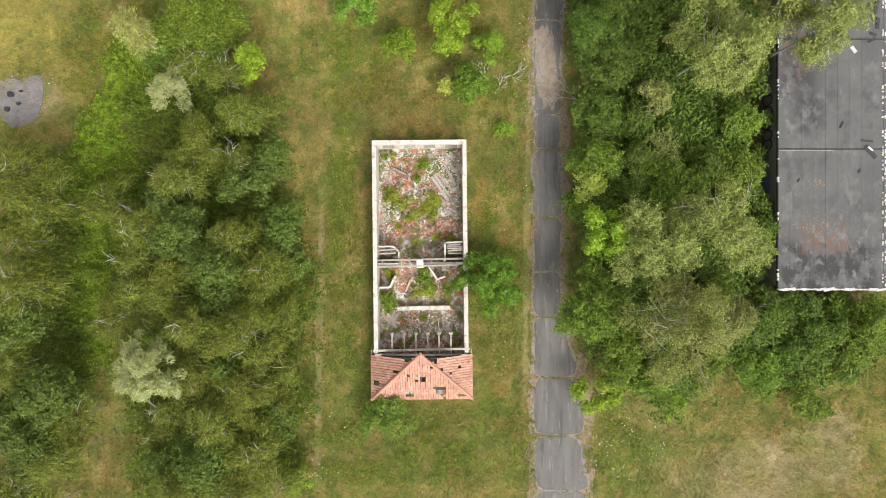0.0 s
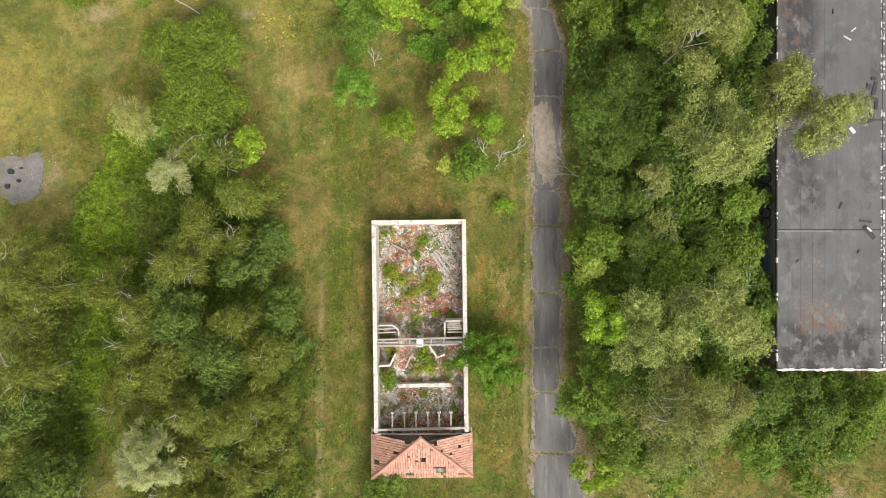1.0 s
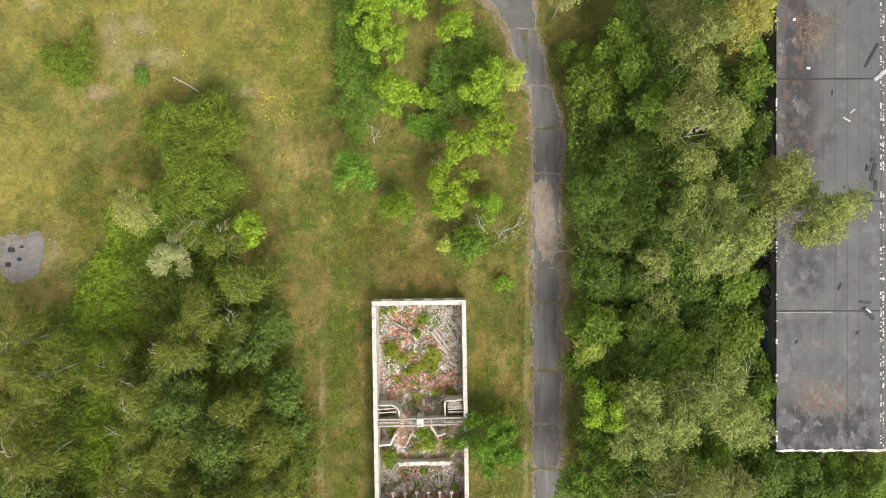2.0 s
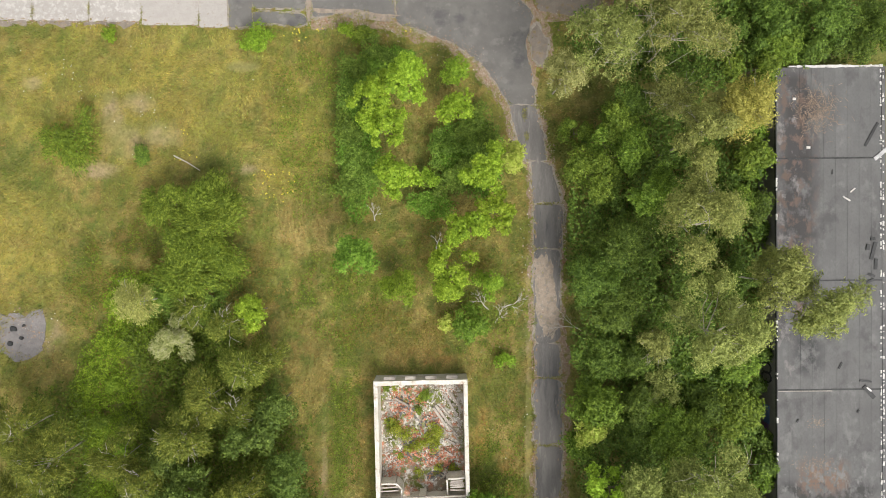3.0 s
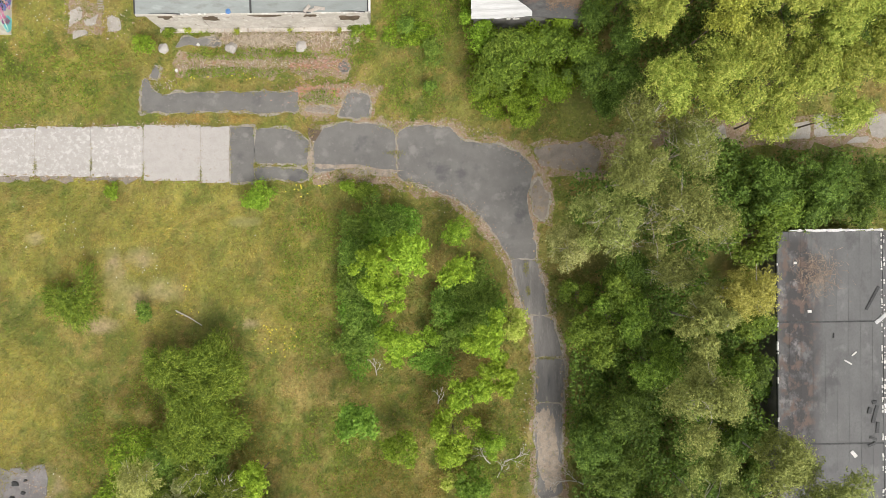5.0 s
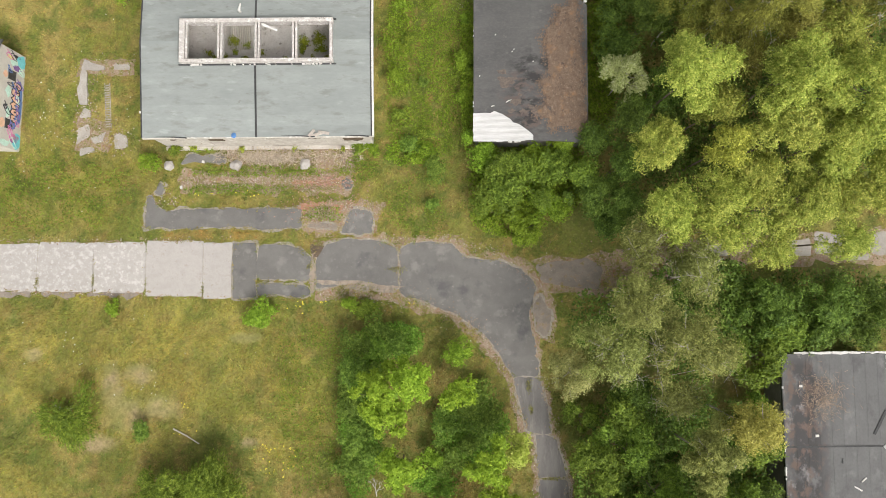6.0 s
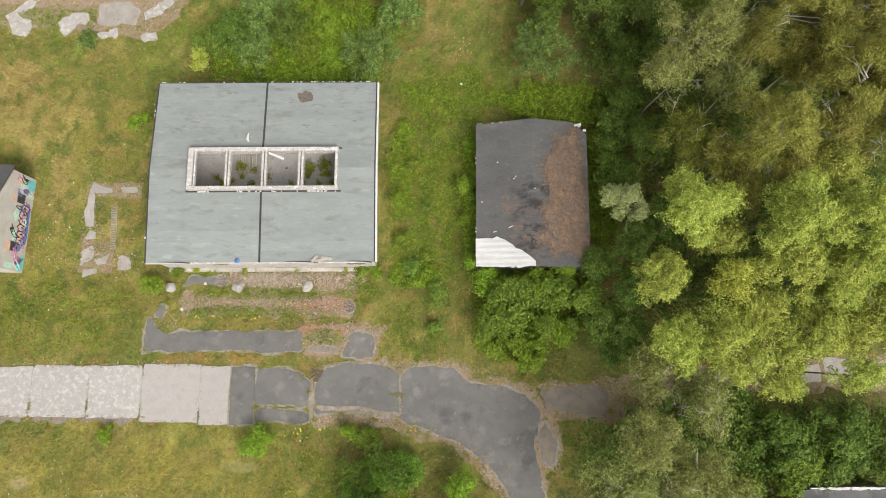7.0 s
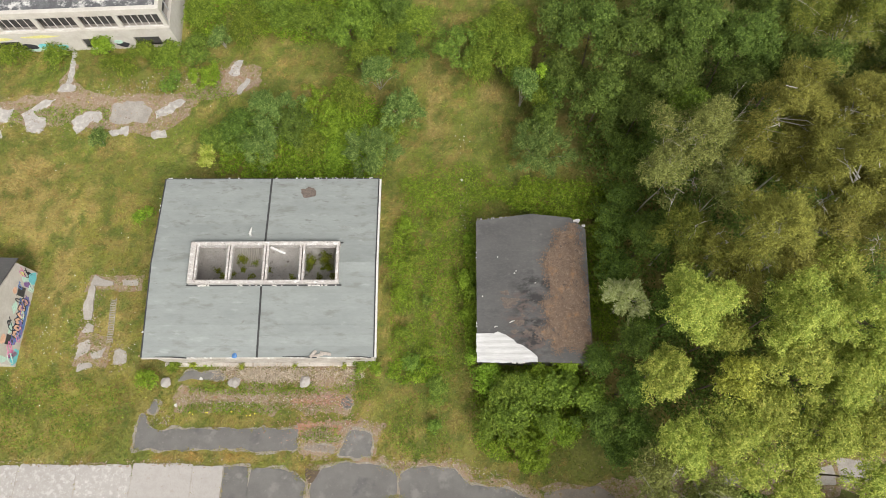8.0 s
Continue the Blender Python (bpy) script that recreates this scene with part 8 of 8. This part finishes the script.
THICKET_SOUTH_OF_THE_SHED = [
    ('green', 5.7, 49.3, 4.6, 3.0), ('green', 10.1, 50.4, 5.0, 2.7), ('shrub', 2.6, 52.2, 3.0, 2.0),
    ('dark', 11.7, 48.4, 5.5, 2.5), ('shrub', 6.1, 46.0, 2.4, 2.1), ('bushdark', -1.6, 51.3, 1.6, 1.5),
    ('bushdark', -1.8, 48.2, 1.2, 0.8), ('dark', 12.0, 53.3, 4.5, 1.9), ('shrub', 1.0, 60.5, 2.0, 1.4),
    ('shrub', -26.6, 52.0, 1.2, 1.2), ('green', 3.5, 48.4, 3.6, 2.2), ('shrub', 8.4, 47.8, 3.0, 2.1),
    ('green', 4.7, 50.9, 4.0, 2.1), ('shrub', 7.3, 51.5, 3.6, 1.9), ('shrub', 9.3, 52.9, 3.4, 1.7),
    ('dark', 12.9, 46.1, 4.0, 1.8),
]
BY_THE_RUIN = [
    ('round', 3.6, -2.7, 4.6, 3.0), ('bushdark', -4.5, -13.9, 3.0, 2.6),
]
WOODS = [
    ("woodland west", WOODLAND_WEST + WOODLAND_WEST_MORE + WOODLAND_WEST_MORE_MORE + WOODLAND_WEST_MORE_MORE_MORE),
    ("scrub on the meadow", SCRUB_ON_THE_MEADOW),
    ("young trees by the bend", YOUNG_TREES_BY_THE_BEND + YOUNG_TREES_BY_THE_BEND_MORE),
    ("tree belt between the road and the hall", TREE_BELT_BETWEEN_THE_ROAD_AND_THE_HALL + TREE_BELT_BETWEEN_THE_ROAD_AND_THE_HALL_MORE + TREE_BELT_BETWEEN_THE_ROAD_AND_THE_HALL_MORE_MORE + TREE_BELT_BETWEEN_THE_ROAD_AND_THE_HALL_MORE_MORE_MORE),
    ("copse north of the hall", COPSE_NORTH_OF_THE_HALL),
    ("wood in the north east", WOOD_IN_THE_NORTH_EAST + WOOD_IN_THE_NORTH_EAST_MORE + WOOD_IN_THE_NORTH_EAST_MORE_MORE + WOOD_IN_THE_NORTH_EAST_MORE_MORE_MORE + WOOD_IN_THE_NORTH_EAST_MORE_MORE_MORE_MORE),
    ("growth along the hall", GROWTH_ALONG_THE_HALL),
    ("bushes in the north", BUSHES_IN_THE_NORTH + BUSHES_IN_THE_NORTH_MORE + BUSHES_IN_THE_NORTH_MORE_MORE),
    ("thicket south of the shed", THICKET_SOUTH_OF_THE_SHED),
    ("by the ruin", BY_THE_RUIN),
]
for group, rows in WOODS:
    for sort, x, y, h, r in rows:
        plant(sort, x, y, h, r, group)


def undergrowth(name, label, leaf, rows, tall, density, length=0.22, width=0.14, gaps=0.42):
    """A low uneven carpet of leaves over spots of the plan."""
    ps = []
    for cx, cy, rx, ry in rows:
        n = int(density * math.pi * rx * ry * 1.3)
        a, d = rng.uniform(0, 2 * math.pi, n), np.sqrt(rng.uniform(0, 1.3, n))
        x, y = cx + rx * d * np.cos(a), cy + ry * d * np.sin(a)
        lump = fractal(x, y, 1.6, 71)
        keep = (spots(x, y, [(cx, cy, rx, ry)], 0.35) > rng.uniform(0.1, 0.9, n)) & (lump > gaps - 0.15 * rng.random(n))
        for o in HARD:
            keep &= ~inside(x, y, o)
        x, y, lump = x[keep], y[keep], lump[keep]
        ps.append(np.c_[x, y, 0.05 + tall * np.clip((lump - gaps + 0.15) * 2.2, 0.05, 1) * rng.uniform(0.35, 1, len(x)) ** 0.5])
    p = np.concatenate(ps)
    n = unit(np.array((0, 0, 1.0)) + 0.55 * rng.normal(size=p.shape))
    ob = new(name, leaf_mesh(name, p, n, rng.normal(size=p.shape), length, width))
    ob.data.materials.append(LEAF[leaf])
    return tagged(ob, label, "undergrowth", kind="stuff")


undergrowth("undergrowth", "dark green undergrowth on the floor of the wood", "fern", [(-20, -6, 9, 18), (-34, -5, 3.5, 14), (-22, 10, 6, 6)], 1.6, 105, 0.24, 0.17, gaps=0.2)
undergrowth("undergrowth", "dense green scrub closing the gaps of the tree belt", "dark", [(18.5, 0, 7.6, 13), (18.5, 20, 7.6, 16), (19.5, 38, 8.5, 5), (29.5, -8, 7, 3.2)], 3.4, 125, 0.25, 0.19, gaps=0.14)
undergrowth("undergrowth", "green undergrowth below the tall northern trees", "dark", [(26, 55, 13, 9), (23, 74, 11, 12), (36, 66, 8, 16), (31, 39.5, 8, 3)], 3.0, 75, 0.25, 0.19, gaps=0.18)
undergrowth("thicket", "dark dense thicket of low bushes by the road bend", "elder", [(-7.6, 30, 2.0, 6.6), (-5.4, 36.2, 3, 1.6), (2.0, 28.5, 3.0, 3.6), (-1.4, 24.2, 2.2, 1.4)], 1.3, 330, 0.2, 0.12, gaps=0.2)
undergrowth("brambles", "bright green brambles in a clearing", "bramble", [(-29.5, 6.5, 3.6, 5.6), (-30.6, -4, 2.5, 8.5), (-27.5, 14, 3, 4)], 0.7, 230, 0.18, 0.12, gaps=0.28)
undergrowth("brambles", "fresh green brambles round the flat-roofed garage", "bramble", [(-15, 73.5, 9, 4.2), (-16, 91, 9, 4.5), (-26, 90, 2.6, 4), (-10, 77.5, 3, 3.5), (-3.8, 52.6, 2.2, 1.2)], 1.1, 200, 0.18, 0.13, gaps=0.34)
undergrowth("brambles", "dense green brambles round the shed", "bramble", [(9, 68.8, 6, 2.2), (13.2, 60, 1.5, 7), (7.5, 50, 6, 3.2), (1.4, 60, 0.7, 6.5), (5, 47, 3, 1.6)], 1.3, 230, 0.18, 0.13, gaps=0.3)
undergrowth("weeds", "reddish brown weeds on the meadow", "russet", [(-29, 17.5, 4.6, 5.6), (-4, 13.6, 6, 2.6), (-17.5, 17, 3, 4), (0.5, 21.5, 4.5, 4)], 0.35, 48, 0.15, 0.09, gaps=0.44)
undergrowth("weeds", "green weeds scattered through the meadow", "bush", [(-29, 17.5, 5, 6), (-9, 2, 1.4, 11), (-10, 16, 4, 4), (4.6, -2, 2.6, 9), (-4, -17.5, 8, 4), (3, 14, 4, 4), (-35, 49, 7, 3.5), (-2.5, 48.5, 3.6, 3), (0, 62, 3, 12), (-12, 31, 4, 8), (15, -17.5, 4, 4)], 0.3, 60, 0.16, 0.1, gaps=0.5)

undergrowth("weeds", "low fresh green herbs between garage and shed", "shrub", [(-2.6, 60.5, 3.6, 9.5), (-4.9, 61, 1.1, 9), (0, 70, 5, 3)], 0.4, 90, 0.15, 0.1, gaps=0.36)

undergrowth("weeds", "dense low green and brown weeds round the ruin", "bush", [(-2, 17.5, 9, 6), (-27, 18, 8, 6), (-9, 1, 1.7, 13), (4.6, -2, 2.6, 13), (0, -17, 12, 4)], 0.25, 48, 0.14, 0.08, gaps=0.46)

undergrowth("weeds", "low olive weeds on the stony forecourt", "bush", [(-18, 49.4, 7, 0.5), (-17, 51.1, 8, 0.55), (-11.2, 47.3, 1.8, 0.6), (-23, 52.9, 2.4, 0.3), (-8, 51.4, 1.4, 1.2), (-38, 77.6, 8, 1.0), (-25, 80.5, 3, 1.2)], 0.22, 85, 0.15, 0.1, gaps=0.42)

# grass: tufts of leaning blades all over the open ground
count = 1350000
tx, ty = rng.uniform(-47, 47, count), rng.uniform(-27, 97, count)
keep = spots(tx, ty, SHADE, 0.3) < rng.uniform(0.3, 1.0, count)
keep &= spots(tx, ty, BARE, 0.5) < rng.uniform(0.15, 1.0, count)
keep &= fractal(tx, ty, 1.1, 81) > rng.uniform(0.1, 0.5, count)
tx, ty = tx[keep], ty[keep]
count, keep = len(tx), np.ones(len(tx), bool)
fray_x, fray_y = (lattice(tx, ty, 0.5, 15) - 0.5) * 0.5, (lattice(tx, ty, 0.5, 16) - 0.5) * 0.5
for o in HARD:
    keep &= ~inside(tx + fray_x, ty + fray_y, o)
for o in STONY:
    keep &= ~(inside(tx + 1.6 * fray_x, ty + 1.6 * fray_y, o) & (rng.random(count) > 0.12 + 0.75 * (fractal(tx, ty, 1.5, 44) > 0.49)))
tx, ty = tx[keep], ty[keep]
# tufts in joints of the paving
open_ground = len(tx)
for x, y, rx, ry in ((-4.9, 42.4, 0.7, 0.16), (-12.4, 42.7, 0.3, 0.25), (6.8, 32.3, 0.2, 0.5), (6.9, 30.2, 0.16, 0.3), (8.7, 24.35, 0.9, 0.07), (9.0, 3.0, 1.1, 0.07), (9.0, 9.0, 0.9, 0.06), (-26.95, 41.1, 0.05, 0.5), (-21.9, 40.6, 0.05, 0.6), (-31.56, 41.2, 0.05, 0.5), (-36.46, 41.2, 0.05, 0.6), (9.0, -5.65, 1.1, 0.07), (9.6, -11.0, 1.5, 0.08), (9.9, -16.1, 1.6, 0.08)):
    n = int(260 * math.sqrt(rx * ry)) + 20
    tx, ty = np.r_[tx, rng.normal(x, rx * 0.6, n)], np.r_[ty, rng.normal(y, ry * 0.6, n)]
count = len(tx)
lean = rng.uniform(0, 2 * math.pi, count) * 0.7 + 2 * math.pi * fractal(tx, ty, 2.2, 91)
tall = rng.uniform(0.05, 0.17, count) * (0.5 + fractal(tx, ty, 3.0, 95))
bend = rng.uniform(0.08, 0.26, count)
blade = rng.uniform(0.02, 0.05, count)
bx, by = np.cos(lean), np.sin(lean)
co = np.empty((count, 3, 3))
low = np.full(count, 0.02)
co[:, 0] = np.c_[tx - by * blade, ty + bx * blade, low]
co[:, 1] = np.c_[tx + by * blade, ty - bx * blade, low]
co[:, 2] = np.c_[tx + bx * bend, ty + by * bend, tall + 0.05]
# blades take the ground's tone, with the darkening under the woods
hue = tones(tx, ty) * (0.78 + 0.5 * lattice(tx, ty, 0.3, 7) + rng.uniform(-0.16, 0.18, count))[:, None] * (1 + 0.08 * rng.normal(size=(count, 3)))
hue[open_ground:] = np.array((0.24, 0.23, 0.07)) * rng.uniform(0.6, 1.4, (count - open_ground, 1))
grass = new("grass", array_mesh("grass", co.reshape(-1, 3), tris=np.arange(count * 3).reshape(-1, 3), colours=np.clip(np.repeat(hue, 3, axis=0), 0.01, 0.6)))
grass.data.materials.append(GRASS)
tagged(grass, "long tufted meadow grass, green to straw yellow", "grass", kind="stuff")


# shrubs and lumps in the green strip between garage and shed, and along the joints of the road
random.seed(31)
for sort, x, y, h, r in (("bush", -4.6, 56.2, 1.0, 0.9), ("shrub", -4.9, 59.6, 1.3, 1.0), ("bush", -3.9, 63.0, 0.9, 0.9), ("shrub", -4.7, 66.2, 1.2, 1.1), ("bushdark", -3.6, 53.2, 1.1, 1.1), ("bush", -2.3, 54.4, 0.7, 0.8), ("shrub", 1.2, 57.6, 1.4, 0.9), ("bush", 0.9, 61.4, 1.1, 0.8), ("shrub", 1.3, 64.8, 1.2, 0.8), ("bushdark", -2.6, 59.0, 0.8, 0.7), ("bush", -1.9, 66.5, 0.8, 0.8), ("bushdark", -6.9, 33.5, 2.4, 1.3), ("bushdark", -8.2, 30.2, 2.0, 1.2), ("bushdark", -8.0, 26.6, 1.8, 1.1), ("elder", -6.4, 35.8, 2.2, 1.2), ("bushdark", -4.6, 36.6, 1.8, 1.0), ("bushdark", 3.2, 29.6, 2.2, 1.3), ("bushdark", 1.2, 27.4, 1.9, 1.2), ("bush", -30.4, 5.2, 1.2, 1.0), ("shrub", -29.2, 8.6, 1.3, 1.1), ("bush", -30.8, -2.4, 1.2, 1.0), ("bush", -31.0, -7.0, 1.1, 0.9), ("shrub", -28.6, 3.0, 1.2, 0.9)):
    plant(sort, x, y, h, r, "low scrub")


def blossoms(name, label, colour, rows, density, size):
    """Flower heads as small flat discs on the meadow."""
    ps = []
    for cx, cy, rx, ry in rows:
        n = max(3, int(density * math.pi * rx * ry))
        a, d = rng.uniform(0, 2 * math.pi, n), np.sqrt(rng.uniform(0, 1, n))
        ps.append(np.c_[cx + rx * d * np.cos(a), cy + ry * d * np.sin(a), rng.uniform(0.2, 0.45, n)])
    p = np.concatenate(ps)
    n = unit(np.array((0, 0, 1.0)) + 0.3 * rng.normal(size=p.shape))
    ob = new(name, leaf_mesh(name, p, n, rng.normal(size=p.shape), size, size * 0.8))
    ob.data.materials.append(colour)
    tagged(ob, label, "flowers", kind="stuff")


WHITE_PETAL, YELLOW_PETAL = paint("white_petals", (0.7, 0.69, 0.6)), paint("yellow_petals", (0.72, 0.6, 0.06))
blossoms("white_flowers", "white wild flowers scattered in the grass", WHITE_PETAL, [(-10.5, -19.5, 1.6, 1.6), (-32.8, 35.7, 0.6, 0.7), (-25.6, 32.2, 0.9, 0.8), (-36, 54.5, 1.6, 2), (-35.5, 56.5, 1.2, 1), (-1.0, 36.9, 1.2, 0.5), (1.9, 35.6, 0.8, 0.6), (-33.4, 35.9, 0.5, 0.8), (-32, 34.3, 0.4, 0.4), (-26.6, 31.5, 0.6, 0.9), (7.0, 24, 0.25, 5), (6.9, 8, 0.15, 6), (-13.5, 50, 1.5, 0.4), (-34.6, 14.3, 0.7, 0.4), (0.6, 75, 0.8, 2.5), (16, -17, 4, 3), (6.5, 20, 0.4, 4), (4.8, -8, 1.0, 3)], 2.0, 0.11)
blossoms("white_flowers", "single white blossoms far apart on the meadow", WHITE_PETAL, [(-28, 34, 14, 6), (-34, 60, 8, 14), (-10, -12, 2, 10), (4, 4, 3, 8)], 0.12, 0.11)
blossoms("yellow_flowers", "yellow ragwort flowers on the meadow", YELLOW_PETAL, [(-13.3, 39.3, 0.8, 0.4), (-10.9, 39.6, 0.6, 0.4), (-3.5, 39.6, 0.4, 0.3), (-15, 26, 2.4, 1.6), (-23, 28.6, 1.2, 0.8), (-13, 39, 1.6, 0.5), (-6.3, 38.4, 0.6, 0.4), (-20, 49, 3, 0.4), (-22.5, 30.5, 1.0, 0.6), (-36.5, 79.5, 0.6, 0.8)], 2.6, 0.17)

# ---- dead wood and small things on the ground ----
def dead_branch(x, y, turn, size, z=0.05, label="bleached dead branch lying in the scrub"):
    bm = bmesh.new()

    def fork(p, way, ln, w, depth):
        q = p + way * ln
        mid_ = (p + q) / 2 + Vector((random.uniform(-0.1, 0.1), random.uniform(-0.1, 0.1), 0)) * ln
        tube(bm, [p, mid_, q], [w, w * 0.8, w * 0.55], 5)
        if depth:
            for s in (-1, 1, random.choice((-0.4, 0.4))):
                fork(q if s != -1 else mid_, Matrix.Rotation(s * random.uniform(0.35, 0.8), 3, "Z") @ way + Vector((0, 0, random.uniform(0.0, 0.12))), ln * random.uniform(0.55, 0.8), w * 0.55, depth - 1)
    fork(Vector((0, 0, 0.03)), Vector((1, 0, 0.06)), size, 0.05 + 0.012 * size, 3)
    ob = tagged(part("dead_branch", bm, DEADWOOD), label, "branch", group="dead branches")
    ob.matrix_world = pose(x, y, z, 0, 0, turn)
    return ob


for x, y, turn, size in ((11.8, 13.2, 165, 1.3), (5.0, 15.2, 20, 0.9), (4.2, 13.8, 60, 0.8), (2.4, 31.2, 150, 0.8), (3.6, 15.0, 130, 0.9), (-1.0, 20.3, 80, 0.6), (-6.4, 22.8, 100, 0.7), (-34.5, 30.5, -20, 0.8), (12.2, 37.6, 30, 0.7)):
    dead_branch(x, y, turn, size)
log = tagged(part("branch", tube(bmesh.new(), [(-24.1, 28.5, 0.1), (-22.9, 27.9, 0.12), (-21.8, 27.2, 0.1)], [0.07, 0.06, 0.04], 6), DEADWOOD), "thin bleached stem fallen on the meadow", "branch")
# pits and ash on the bare patch in the west
pit_patch = tagged(part("fire_patch", slab(worn([(-41, 14.4), (-36.2, 14.6), (-35.6, 13.0), (-36.0, 11.2), (-38, 10.7), (-41, 10.6)], rough=0.5, seed=8), -0.08, 0.045), surface("grey_ash", (0.2, 0.185, 0.18), (0.27, 0.25, 0.24), (0.12, 0.11, 0.105), broad=0.8, fine=9.0, stains=[((0.07, 0.065, 0.065), 0.5, 0.36)]), None), "grey ashy bare patch in the grass", "bare earth", kind="structure")
for x, y, r in ((-38.3, 13.2, 0.35), (-37.6, 12.4, 0.28), (-38.6, 11.9, 0.3), (-37.4, 13.5, 0.2)):
    stone = tagged(part("charred_stone", slab(blob(0, 0, r, r * 0.8, n=12, seed=x), -0.05, 0.12, chamfer=0.08), TAR), "charred dark stone on the ash patch", "stone", group="charred stones")
    stone.matrix_world = pose(x, y, 0.03)
# a pit in the asphalt
hole = tagged(part("pothole", slab(worn([(-12.6, 44.6), (-11.3, 44.5), (-11.8, 43.6), (-12.15, 43.4)], rough=0.1, seed=5), -0.05, 0.065), ROOT_EARTH), "earth-filled pothole in the asphalt", "pothole", kind="structure")
for k, (x, y) in enumerate(((-8.7, 69.8), (-31.7, 47.9), (-26.6, 48.3))):
    part_ = tagged(part("marker_stone", slab(blob(0, 0, 0.16, 0.16, n=10, seed=k), -0.05, 0.2, chamfer=0.05), WHITE_PAINT), "small white marker stone in the grass", "stone", group="marker stones")
    part_.matrix_world = pose(*((-24.0, 49.6), (0.6, 71.0), (-22.1, 51.9))[k], 0.0)
